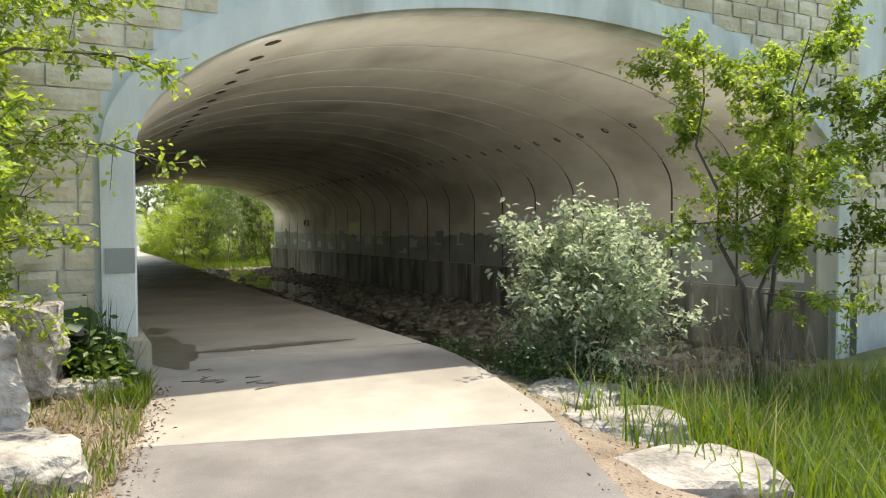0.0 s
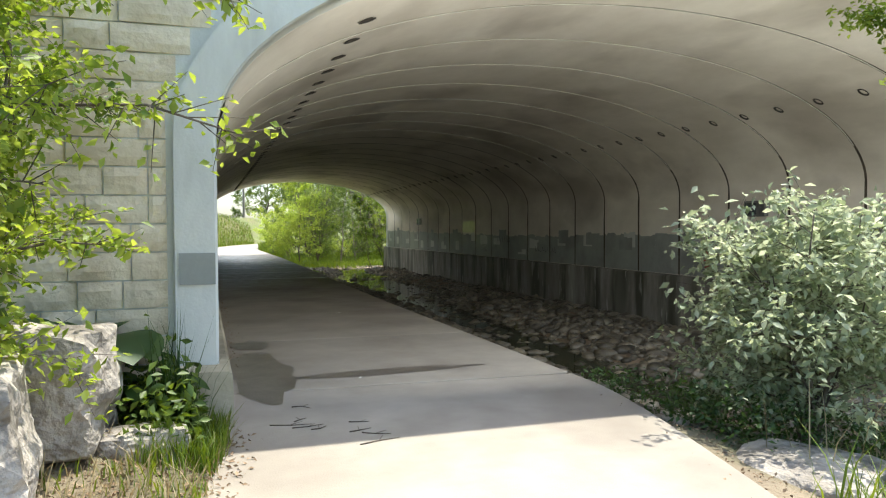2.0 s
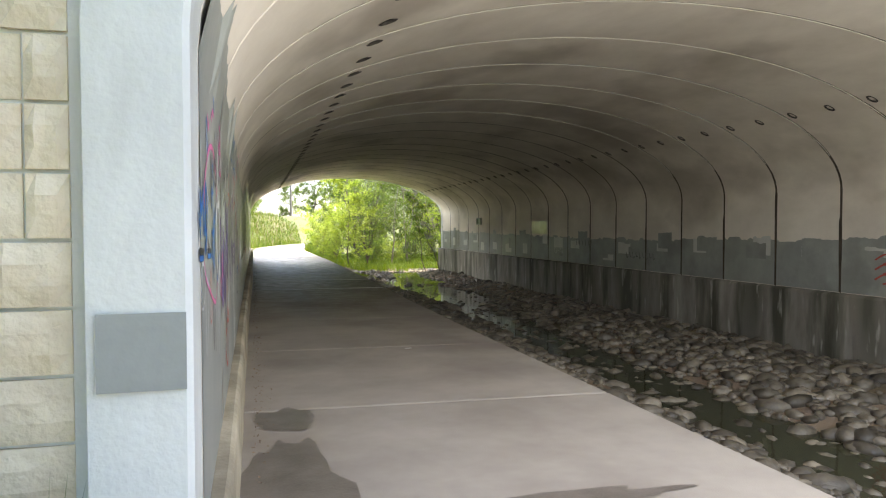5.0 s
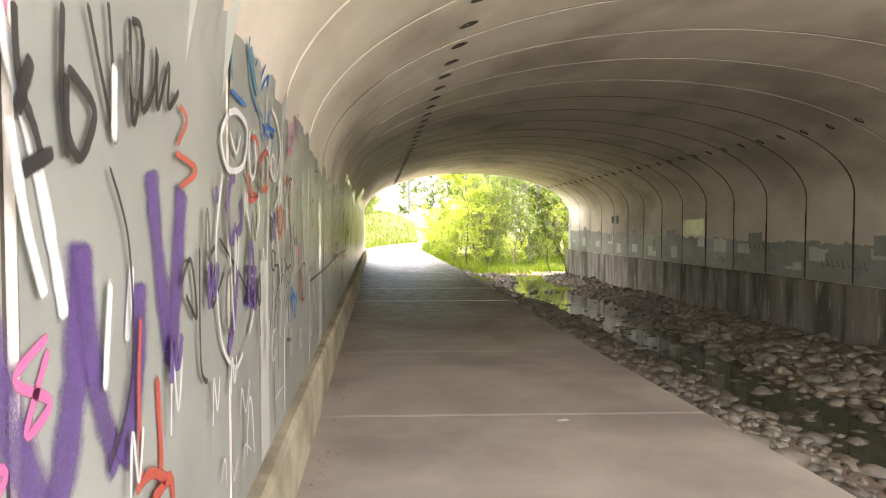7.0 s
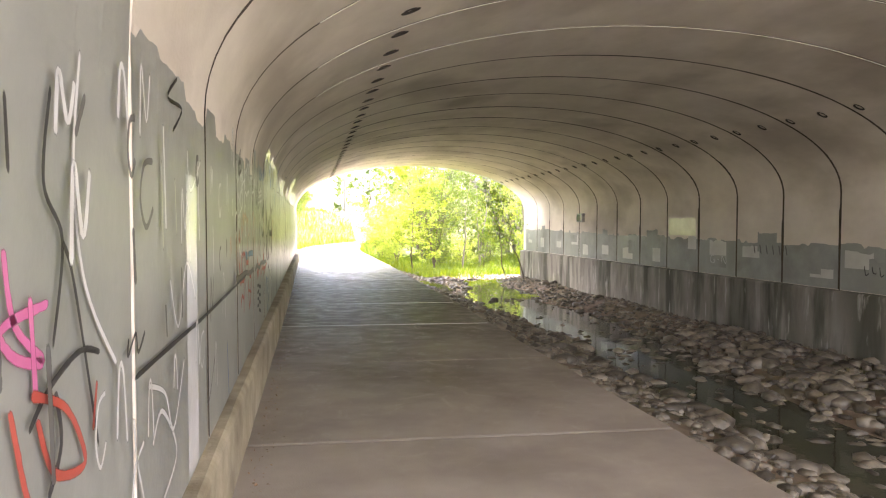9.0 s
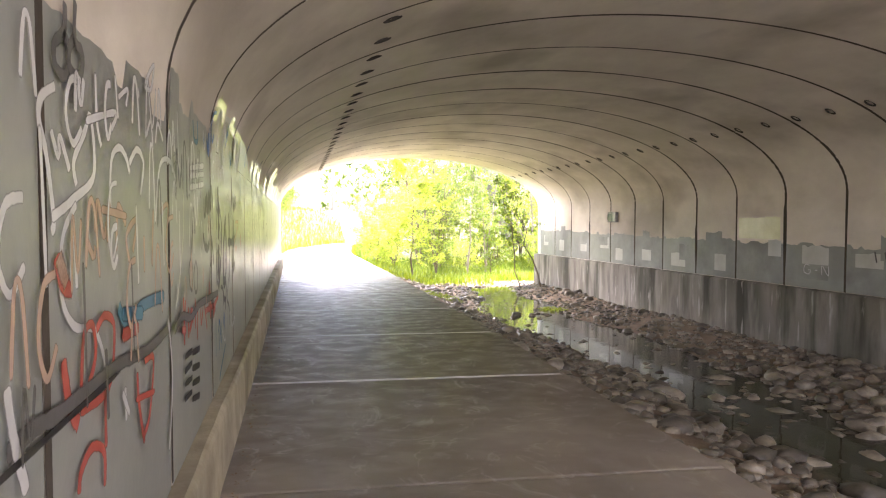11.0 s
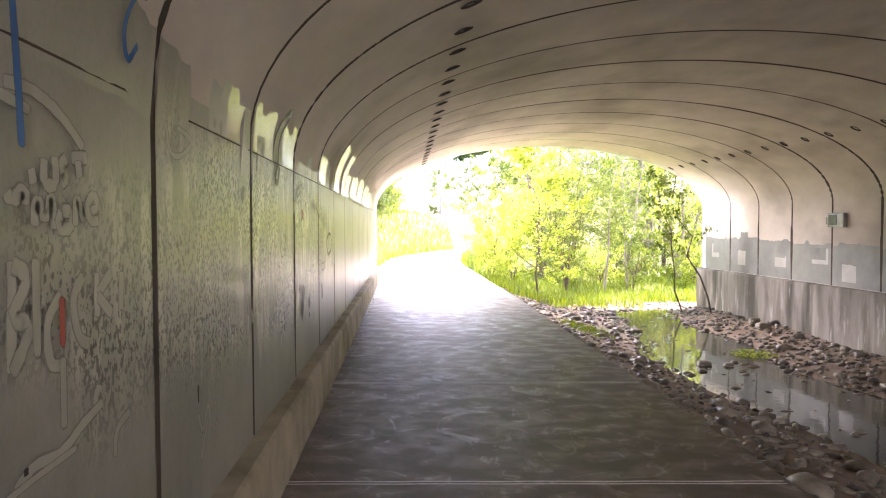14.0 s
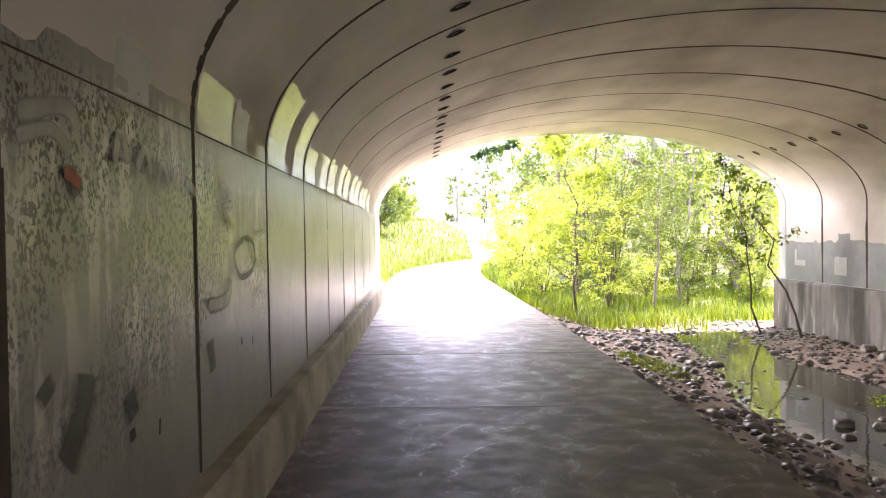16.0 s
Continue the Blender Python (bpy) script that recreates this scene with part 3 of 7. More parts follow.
def backing_wall(parent, y0, y1, x_from, x_to, material=PORTAL):
    """The wall behind the stones: above and beside the ring."""
    verts, faces = [], []
    top = HEAD_TOP
    m = len(ring_out)
    for y in (y0, y1):
        verts += [(x, y + askew(x), z) for x, z in ring_out]
        verts += [(x, y + askew(x), top) for x, z in ring_out]
        verts += [(x_from, y + askew(x_from), -0.5), (x_from, y + askew(x_from), top), (x_to, y + askew(x_to), -1.2), (x_to, y + askew(x_to), top)]
    s = 2 * m + 4
    for o in (0, s):
        for i in range(m - 1):
            faces.append((o + i, o + i + 1, o + m + i + 1, o + m + i))
        faces.append((o + 2 * m, o, o + m, o + 2 * m + 1))
        faces.append((o + m - 1, o + 2 * m + 2, o + 2 * m + 3, o + 2 * m - 1))
    faces.append((2 * m + 1, 2 * m + 3, s + 2 * m + 3, s + 2 * m + 1))
    faces.append((2 * m, 2 * m + 1, s + 2 * m + 1, s + 2 * m))
    faces.append((2 * m + 2, 2 * m + 3, s + 2 * m + 3, s + 2 * m + 2))
    return part("wall_core", mesh_of("wall_core", verts, faces, material), None, parent)


backing_wall(front, -0.22, -0.03, -9.0, 20.0)
backing_wall(back, Y_OUT + 0.06, Y_OUT + 0.28, -9.0, 20.0)

embankment_verts = []
for x, h in ((-90, 0.5), (-9.0, HEAD_TOP - 0.3), (20.0, HEAD_TOP - 0.3), (110, 0.5)):
    embankment_verts += [(x, -0.05 + askew(x), h), (x, Y_OUT + 0.08 + askew(x), h)]
for x in (-90, -9.0, 20.0, 110):
    embankment_verts += [(x, -0.05 + askew(x) - (6 if abs(x) > 50 else 0), -0.4), (x, Y_OUT + 0.08 + askew(x) + (6 if abs(x) > 50 else 0), -0.4)]
ef = [(0, 2, 3, 1), (2, 4, 5, 3), (4, 6, 7, 5)] + [(a, a + 2, a + 10, a + 8) for a in (0, 4)] + [(a + 1, a + 3, a + 11, a + 9) for a in (0, 4)]
tagged(new("embankment", mesh_of("embankment", embankment_verts, ef, TURF)), "earth embankment carrying the road over the underpass", "embankment", kind="structure")


# ---- paint on the walls ----
def wall_x(z, off=0.0):
    """The left wall's inner face at height z."""
    if z <= SPRING:
        return X0 + off
    return (X0 + X1) / 2 - ((X1 - X0) / 2 - off) * math.sqrt(max(0.0, 1 - ((z - SPRING) / RISE) ** 2))


def coat(y0, y1, z0, tops, off, material, parent, right=False, label=""):
    """A painted field between two joints, with the ragged upper edge that the roller left."""
    verts, faces = [], []
    m = len(tops)
    rows = 7
    for j in range(rows):
        for i in range(m):
            y = y0 + (y1 - y0) * i / (m - 1)
            z = z0 + (tops[i] - z0) * j / (rows - 1)
            x = wall_x(z, off)
            if right:
                x = X0 + X1 - x
            verts.append((x, y + askew(x), z))
    for j in range(rows - 1):
        for i in range(m - 1):
            a = j * m + i
            faces.append((a, a + 1, a + m + 1, a + m))
    return part("paint_coat", mesh_of("paint_coat", verts, faces, material), None, parent, label)


def ragged(rng, level, n=26, jump=0.08):
    tops, z = [], level
    for i in range(n):
        if rng.random() < 0.28:
            z = level + rng.uniform(-jump, jump)
        tops.append(z + rng.uniform(-0.008, 0.008))
    return tops


PAINT_LIGHT = surface("pale_wall_paint", (0.50, 0.50, 0.46), (0.62, 0.62, 0.58), 1.7, 0.45, 0.2, 25, stain=(0.40, 0.40, 0.36), stain_scale=1.2, stain_amount=0.5, bump_distance=0.006)
# glossy touch-up paints, their colour raised for the outside light they mirror
PAINT_CREAM = surface("cream_paint_patch", (0.70, 0.69, 0.47), (0.84, 0.83, 0.62), 2.5, 0.22, 0.2, 25, bump_distance=0.006)
PAINT_WHITE = surface("white_paint_patch", (0.72, 0.73, 0.74), (0.86, 0.87, 0.88), 2.5, 0.22, 0.2, 25, bump_distance=0.006)
PAINT_MID = surface("mid_grey_paint", (0.26, 0.27, 0.25), (0.36, 0.37, 0.34), 1.6, 0.6, 0.3, 25, stain=(0.18, 0.18, 0.16), stain_scale=1.3, stain_amount=0.5, bump_distance=0.006)


def mould_paint():
    """Old wall paint with a field of dark mould specks and washed streaks."""
    m = surface("mouldy_wall_paint", (0.31, 0.315, 0.265), (0.42, 0.42, 0.355), 1.4, 0.36, 0.25, 22, stain=(0.21, 0.21, 0.17), stain_scale=0.8, stain_amount=0.55, bump_distance=0.006)
    n, l = m.node_tree.nodes, m.node_tree.links
    b = n["Principled BSDF"]
    old = b.inputs["Base Color"].links[0].from_socket
    geo = n.new("ShaderNodeNewGeometry")
    # the growth is one oval cloud on the wall with a broken outline
    cloud = n.new("ShaderNodeMapping")
    cloud.vector_type, cloud.inputs["Location"].default_value, cloud.inputs["Scale"].default_value = "TEXTURE", (0.12, 18.3, 1.47), (40.0, 3.3, 0.58)
    l.new(geo.outputs["Position"], cloud.inputs["Vector"])
    far = n.new("ShaderNodeVectorMath")
    far.operation = "LENGTH"
    l.new(cloud.outputs[0], far.inputs[0])
    wob = n.new("ShaderNodeTexNoise")
    wob.inputs["Scale"].default_value, wob.inputs["Detail"].default_value = 2.6, 4
    l.new(geo.outputs["Position"], wob.inputs["Vector"])
    sway = n.new("ShaderNodeMath")
    sway.operation, sway.inputs[1].default_value = "MULTIPLY_ADD", 1.3
    l.new(wob.outputs["Fac"], sway.inputs[0])
    l.new(far.outputs["Value"], sway.inputs[2])
    rim = n.new("ShaderNodeMapRange")
    rim.inputs["From Min"].default_value, rim.inputs["From Max"].default_value = 1.45, 1.85
    rim.inputs["To Min"].default_value, rim.inputs["To Max"].default_value = 1.0, 0.06
    l.new(sway.outputs[0], rim.inputs["Value"])
    bloom = rim.outputs[0]

    def field(scale, stretch, lo, hi, colour, amount, patch_scale, patch_lo, patch_hi, under):
        mp = n.new("ShaderNodeMapping")
        mp.inputs["Scale"].default_value = stretch
        l.new(geo.outputs["Position"], mp.inputs["Vector"])
        t = n.new("ShaderNodeTexNoise")
        t.inputs["Scale"].default_value, t.inputs["Detail"].default_value = scale, 3
        l.new(mp.outputs[0], t.inputs["Vector"])
        r = n.new("ShaderNodeMapRange")
        r.inputs["From Min"].default_value, r.inputs["From Max"].default_value = lo, hi
        l.new(t.outputs["Fac"], r.inputs["Value"])
        p = n.new("ShaderNodeTexNoise")
        p.inputs["Scale"].default_value, p.inputs["Detail"].default_value = patch_scale, 3
        l.new(geo.outputs["Position"], p.inputs["Vector"])
        pr = n.new("ShaderNodeMapRange")
        pr.inputs["From Min"].default_value, pr.inputs["From Max"].default_value, pr.inputs["To Max"].default_value = patch_lo, patch_hi, amount
        l.new(p.outputs["Fac"], pr.inputs["Value"])
        mul = n.new("ShaderNodeMath")
        mul.operation = "MULTIPLY"
        l.new(r.outputs[0], mul.inputs[0])
        l.new(pr.outputs[0], mul.inputs[1])
        whole = n.new("ShaderNodeMath")
        whole.operation = "MULTIPLY"
        l.new(mul.outputs[0], whole.inputs[0])
        l.new(bloom, whole.inputs[1])
        mul = whole
        mix = n.new("ShaderNodeMix")
        mix.data_type = "RGBA"
        l.new(mul.outputs[0], mix.inputs["Factor"])
        l.new(under, mix.inputs["A"])
        mix.inputs["B"].default_value = (*colour, 1)
        return mix.outputs["Result"]

    c = field(13.0, (1, 1, 0.22), 0.46, 0.56, (0.70, 0.685, 0.59), 0.95, 1.1, 0.36, 0.52, old)
    c = field(62.0, (1, 1, 0.7), 0.515, 0.56, (0.045, 0.042, 0.034), 1.0, 1.3, 0.34, 0.50, c)
    l.new(c, b.inputs["Base Color"])
    return m


MOULD = mould_paint()
rng = np.random.default_rng(11)
for k in range(UNITS):
    y0, y1 = k * PITCH + 0.024, (k + 1) * PITCH - 0.024
    level = np.interp(k, [0, 2, 4, 6, 8, 9, 11, 13, 22], [2.45, 2.25, 2.1, 2.05, 2.28, 2.3, 2.12, 2.08, 2.06])
    coat(y0, y1, 0.40, ragged(rng, level), 0.0025, WALL_PAINT if k < 8 else MOULD, lining, label="grey anti-graffiti paint" if k < 8 else "grey paint with mould specks and washed streaks")
    if k >= 8:
        hi = ragged(rng, np.interp(k, [8, 9, 10, 11, 12, 13, 14, 15, 17, 22], [2.36, 2.32, 2.30, 2.34, 2.26, 2.34, 2.62, 2.42, 2.45, 2.3]), 26, 0.05)
        lo = 2.06
        for a, b, mat in ((0.02, 0.42, PAINT_CREAM), (0.45, 0.66, PAINT_LIGHT), (0.66, 0.97, PAINT_WHITE if k % 2 else PAINT_CREAM)):
            if rng.random() < 0.75:
                i0, i1 = int(a * 25), int(b * 25) + 1
                coat(y0 + (y1 - y0) * a, y0 + (y1 - y0) * b, lo, hi[i0:i1 + 1], 0.0045, mat, lining, label="pale touch-up paint with a torn edge")
    # opposite wall: roller patches over old writing
    top = np.interp(k, [0, 5, 9, 12, 16, 22], [1.5, 1.25, 1.15, 1.15, 1.2, 1.3])
    coat(y0, y1, 0.36, ragged(rng, top, 20, 0.05), 0.0025, PAINT_MID if k % 3 else WALL_PAINT, lining, True, "grey roller paint over old writing")
    for q in range(2):
        a = rng.uniform(0.02, 0.5)
        b = a + rng.uniform(0.25, 0.48)
        z0 = rng.uniform(0.45, 1.1)
        coat(y0 + (y1 - y0) * a, y0 + (y1 - y0) * b, z0, ragged(rng, z0 + rng.uniform(0.15, 0.4), 10, 0.03), 0.0045 + 0.0015 * q, (PAINT_LIGHT, PAINT_MID, WALL_PAINT)[q], lining, True)
for k in range(8, UNITS):
    y0, y1 = k * PITCH + 0.03, (k + 1) * PITCH - 0.03
    v = [(wall_x(z, 0.0062), y + askew(X0), z) for y in (y0, y1) for z in (2.045, 2.053)]
    part("bend_line", mesh_of("bend_line", v, [(0, 1, 3, 2)], JOINT), None, lining, "thin dark crease where the wall bends into the vault")
coat(19.9, 21.2, 1.24, ragged(rng, 1.68, 18, 0.03), 0.0045, PAINT_CREAM, lining, True, "cream paint patch")
coat(7.0, 7.28, 0.42, ragged(rng, 1.75, 8, 0.02), 0.0045, PAINT_WHITE, lining)
coat(3.7, 3.95, 0.42, ragged(rng, 1.35, 8, 0.02), 0.0045, PAINT_LIGHT, lining)
# the band on the entrance pillar
part("paint_band", box_bm(X0 - 0.27, -0.326 + askew(X0), 1.0, X0 - 0.018, -0.318 + askew(X0), 1.235), PAINT_MID, front, "grey paint band on the pillar")

# ---- graffiti on the left wall ----
def spray(name, colour, rough=0.5):
    """Spray paint: solid along the middle of a pass, thinning to speckled overspray at its rim."""
    m = surface(name, tuple(c * 0.82 for c in colour), colour, 6, rough, 0.1, 40)
    n, l = m.node_tree.nodes, m.node_tree.links
    cover = n.new("ShaderNodeAttribute")
    cover.attribute_name = "cover"
    geo = n.new("ShaderNodeNewGeometry")
    speck = n.new("ShaderNodeTexNoise")
    speck.inputs["Scale"].default_value, speck.inputs["Detail"].default_value = 160, 3
    l.new(geo.outputs["Position"], speck.inputs["Vector"])
    worn = n.new("ShaderNodeTexNoise")
    worn.inputs["Scale"].default_value, worn.inputs["Detail"].default_value = 9, 5
    l.new(geo.outputs["Position"], worn.inputs["Vector"])
    a = n.new("ShaderNodeMath")
    a.operation, a.inputs[1].default_value = "MULTIPLY_ADD", 0.35
    l.new(speck.outputs["Fac"], a.inputs[0])
    l.new(cover.outputs["Fac"], a.inputs[2])
    c = n.new("ShaderNodeMath")
    c.operation, c.inputs[1].default_value = "MULTIPLY_ADD", 0.5
    l.new(worn.outputs["Fac"], c.inputs[0])
    l.new(a.outputs[0], c.inputs[2])
    r = n.new("ShaderNodeMapRange")
    r.inputs["From Min"].default_value, r.inputs["From Max"].default_value, r.inputs["To Max"].default_value = 0.62, 1.12, 0.93
    l.new(c.outputs[0], r.inputs["Value"])
    clear_coat = n.new("ShaderNodeBsdfTransparent")
    mix = n.new("ShaderNodeMixShader")
    l.new(r.outputs[0], mix.inputs["Fac"])
    l.new(clear_coat.outputs[0], mix.inputs[1])
    l.new(n["Principled BSDF"].outputs[0], mix.inputs[2])
    l.new(mix.outputs[0], n["Material Output"].inputs["Surface"])
    return m


SPRAY = {"blue": spray("blue_spray", (0.03, 0.17, 0.50)), "teal": spray("teal_spray", (0.10, 0.26, 0.36)), "black": spray("black_spray", (0.035, 0.033, 0.035)),
         "smoke": spray("faded_black_spray", (0.14, 0.135, 0.13)), "pink": spray("pink_spray", (0.72, 0.18, 0.40)), "red": spray("red_spray", (0.55, 0.10, 0.07)),
         "white": spray("white_spray", (0.74, 0.74, 0.73)), "purple": spray("purple_spray", (0.15, 0.085, 0.27)), "plum": spray("plum_black_spray", (0.085, 0.07, 0.085)),
         "peach": spray("peach_spray", (0.58, 0.40, 0.30)), "pale": spray("pale_green_spray", (0.55, 0.56, 0.47))}
graffiti = tagged(new("graffiti"), "layered spray-can tags in many colours on the grey wall", "graffiti", kind="structure")
strokes_made = [0]


def stroke(colour, width, *points, right=False):
    """One pass of a spray can: a rounded ribbon through the points, laid on the wall."""
    k = strokes_made[0]
    strokes_made[0] += 1
    rs = random.Random(k)
    pts = [Vector((p[0], p[1], 0)) for p in points]
    line = []
    for i in range(len(pts) - 1):
        p0, p1, p2, p3 = pts[max(i - 1, 0)], pts[i], pts[i + 1], pts[min(i + 2, len(pts) - 1)]
        for s in range(7):
            t = s / 7
            line.append(0.5 * (2 * p1 + (p2 - p0) * t + (2 * p0 - 5 * p1 + 4 * p2 - p3) * t * t + (3 * p1 - p0 - 3 * p2 + p3) * t ** 3))
    line.append(pts[-1])
    verts, faces = [], []
    off = 0.005 + 0.00004 * k
    n = len(line)
    for i, p in enumerate(line):
        way = (line[min(i + 1, n - 1)] - line[max(i - 1, 0)])
        way = way.normalized() if way.length > 1e-6 else Vector((0, 1, 0))
        side = Vector((-way.y, way.x, 0))
        w = width * 0.45 * (0.55 if i in (0, n - 1) else 0.9 + 0.2 * rs.random())
        if 0 < i < n - 1:
            a, b = p - line[i - 1], line[i + 1] - p
            if a.length > 1e-6 and b.length > 1e-6:
                w = min(w, max(0.9 * min(a.length, b.length) / max(a.angle(b), 0.02), 0.008))
        for s in (-1.45, -0.55, 0.55, 1.45):
            q = p + side * w * s
            x = wall_x(q.y, off)
            if right:
                x = X0 + X1 - x
            verts.append((x, q.x, q.y))
    for i in range(n - 1):
        faces += [(4 * i + j, 4 * i + j + 1, 4 * i + j + 5, 4 * i + j + 4) for j in range(3)]
    solid = 1.0 if width < 0.06 else 0.62
    me = mesh_of("spray_stroke", verts, faces, SPRAY[colour])
    me.attributes.new("cover", "FLOAT", "POINT").data.foreach_set("value", [0.0] * 4 + [0.0, solid, solid, 0.0] * (n - 2) + [0.0] * 4)
    part("spray_stroke", me, None, graffiti)


stroke("blue", 0.05, (0.53, 1.62), (0.54, 1.55), (0.54, 1.49))
stroke("blue", 0.05, (0.53, 1.62), (0.6, 1.55), (0.69, 1.64))
stroke("blue", 0.05, (0.69, 1.64), (0.7, 1.55), (0.71, 1.45))
stroke("blue", 0.039, (0.47, 1.54), (0.5, 1.49), (0.54, 1.45))
stroke("blue", 0.044, (0.78, 1.66), (0.91, 1.6), (0.87, 1.49), (0.76, 1.39))
stroke("blue", 0.044, (0.78, 1.65), (0.81, 1.55), (0.76, 1.46))
stroke("blue", 0.033, (0.47, 1.39), (0.69, 1.38))
stroke("blue", 0.028, (0.87, 1.38), (1.15, 1.37))
stroke("blue", 0.028, (1.59, 1.22), (1.88, 1.39))
stroke("black", 0.019, (0.53, 1.7), (0.55, 1.63))
stroke("black", 0.019, (0.68, 1.7), (0.66, 1.64))
stroke("black", 0.019, (0.45, 1.55), (0.53, 1.42))
stroke("black", 0.028, (0.45, 1.41), (0.69, 1.4))
stroke("black", 0.022, (0.83, 1.4), (1.13, 1.39))
stroke("black", 0.017, (0.72, 1.45), (0.75, 1.37))
stroke("black", 0.017, (1.01, 1.66), (1.05, 1.58))
stroke("black", 0.017, (1.76, 2.0), (1.7, 1.79), (1.89, 1.72))
stroke("smoke", 0.044, (1.2, 1.83), (1.16, 1.58))
stroke("black", 0.017, (1.47, 1.95), (1.54, 1.82), (1.5, 1.65))
stroke("black", 0.017, (0.87, 1.51), (0.9, 1.45), (1.02, 1.4))
stroke("pink", 0.028, (0.71, 1.56), (0.73, 1.63), (0.85, 1.72), (1.06, 1.82), (1.34, 1.84), (1.54, 1.75), (1.65, 1.59))
stroke("pink", 0.022, (0.69, 1.37), (0.77, 1.3), (0.97, 1.24), (1.41, 1.14), (1.59, 1.22))
stroke("pink", 0.028, (0.96, 1.95), (1.02, 1.9), (1.08, 1.95))
stroke("pink", 0.028, (1.23, 1.96), (1.35, 2.02), (1.44, 2.0))
stroke("blue", 0.039, (0.89, 1.93), (0.92, 1.85), (0.94, 1.79))
stroke("blue", 0.033, (1.41, 2.1), (1.48, 2.03))
stroke("smoke", 0.033, (1.25, 1.15), (1.27, 0.93))
stroke("smoke", 0.028, (1.39, 1.12), (1.4, 0.9))
stroke("red", 0.014, (1.02, 1.34), (1.05, 1.19), (1.01, 1.09))
stroke("red", 0.014, (1.1, 1.33), (1.12, 1.12), (1.03, 1.09))
stroke("white", 0.017, (0.53, 1.21), (0.52, 1.28), (0.57, 1.35), (0.63, 1.36), (0.69, 1.33), (0.74, 1.19), (0.76, 1.0))
stroke("white", 0.014, (0.53, 1.21), (0.62, 1.2), (0.7, 1.24))
stroke("white", 0.022, (0.57, 1.83), (0.57, 1.66))
stroke("white", 0.017, (0.89, 1.93), (0.87, 1.33))
stroke("white", 0.017, (0.86, 1.33), (0.87, 1.13), (0.79, 0.99))
stroke("white", 0.017, (1.72, 1.09), (1.68, 0.83))
stroke("blue", 0.03, (1.16, 1.57), (1.21, 1.66), (1.28, 1.61), (1.32, 1.47))
stroke("blue", 0.03, (1.16, 1.48), (1.23, 1.46), (1.31, 1.47))
stroke("blue", 0.03, (1.31, 1.47), (1.29, 1.37), (1.23, 1.29))
stroke("blue", 0.03, (1.16, 1.35), (1.22, 1.41), (1.29, 1.49))
stroke("blue", 0.028, (1.3, 1.43), (1.39, 1.53), (1.48, 1.58))
stroke("blue", 0.028, (1.47, 1.58), (1.39, 1.44), (1.31, 1.29))
stroke("blue", 0.028, (1.25, 1.78), (1.3, 1.72), (1.35, 1.63))
stroke("black", 0.02, (1.29, 1.82), (1.32, 1.74), (1.42, 1.69))
stroke("black", 0.02, (1.42, 1.69), (1.57, 1.71), (1.49, 1.87))
stroke("black", 0.018, (1.32, 1.74), (1.48, 1.82), (1.36, 1.7))
stroke("black", 0.018, (1.17, 1.44), (1.23, 1.33), (1.31, 1.24))
stroke("black", 0.018, (1.17, 1.62), (1.19, 1.51), (1.19, 1.4))
stroke("black", 0.018, (1.48, 1.51), (1.41, 1.38), (1.32, 1.27))
stroke("pink", 0.025, (1.83, 1.98), (1.8, 1.91), (1.83, 1.83), (1.92, 1.78), (2.04, 1.79), (2.06, 1.9), (2.0, 2.02), (1.89, 2.02))
stroke("pink", 0.02, (1.87, 1.87), (1.91, 1.96), (1.97, 1.89), (1.84, 1.91), (2.02, 1.95), (1.87, 1.87))
stroke("purple", 0.11, (1.95, 1.56), (2.0, 1.35), (2.11, 1.13), (2.18, 1.03))
stroke("purple", 0.13, (2.18, 1.03), (2.27, 1.23), (2.31, 1.51))
stroke("purple", 0.1, (2.31, 1.51), (2.37, 1.22), (2.48, 1.02))
stroke("purple", 0.12, (2.48, 1.02), (2.6, 1.19), (2.61, 1.41))
stroke("purple", 0.12, (2.71, 1.67), (2.75, 1.49), (2.84, 1.2))
stroke("purple", 0.14, (2.97, 1.65), (2.9, 1.32), (2.84, 1.15))
stroke("pink", 0.02, (2.18, 1.35), (2.07, 1.3), (2.18, 1.24), (2.1, 1.21), (2.18, 1.33))
stroke("pink", 0.02, (1.92, 1.22), (1.88, 1.16), (1.94, 1.12), (2.04, 1.17), (1.92, 1.22))
stroke("red", 0.035, (2.73, 1.17), (2.74, 0.88), (2.54, 0.8), (2.58, 0.67), (2.81, 0.59), (2.84, 0.86), (2.67, 0.86))
stroke("white", 0.05, (1.69, 1.59), (1.59, 1.59), (1.52, 1.51), (1.53, 1.42), (1.61, 1.29), (1.7, 1.21))
stroke("white", 0.05, (1.7, 1.21), (1.79, 1.29), (1.84, 1.43), (1.84, 1.57), (1.76, 1.61), (1.69, 1.57))
stroke("smoke", 0.04, (1.65, 1.59), (1.67, 1.49), (1.65, 1.4), (1.67, 1.31), (1.7, 1.22))
stroke("white", 0.035, (1.7, 1.95), (1.7, 1.61))
stroke("white", 0.035, (1.68, 1.21), (1.66, 0.94))
stroke("white", 0.04, (2.02, 1.89), (2.16, 1.6), (2.24, 1.36))
stroke("white", 0.04, (2.57, 1.45), (2.53, 1.27))
stroke("blue", 0.022, (3.81, 2.16), (3.84, 2.05), (4.02, 2.11), (4.13, 2.26))
stroke("blue", 0.022, (4.08, 2.09), (4.16, 2.05), (4.33, 2.29))
stroke("blue", 0.022, (4.24, 2.11), (4.46, 2.25), (4.4, 1.94))
stroke("blue", 0.022, (4.57, 2.27), (4.5, 2.04), (4.78, 2.03))
stroke("white", 0.026, (4.6, 2.0), (4.54, 1.84), (4.76, 1.77), (4.97, 1.98), (4.74, 2.09))
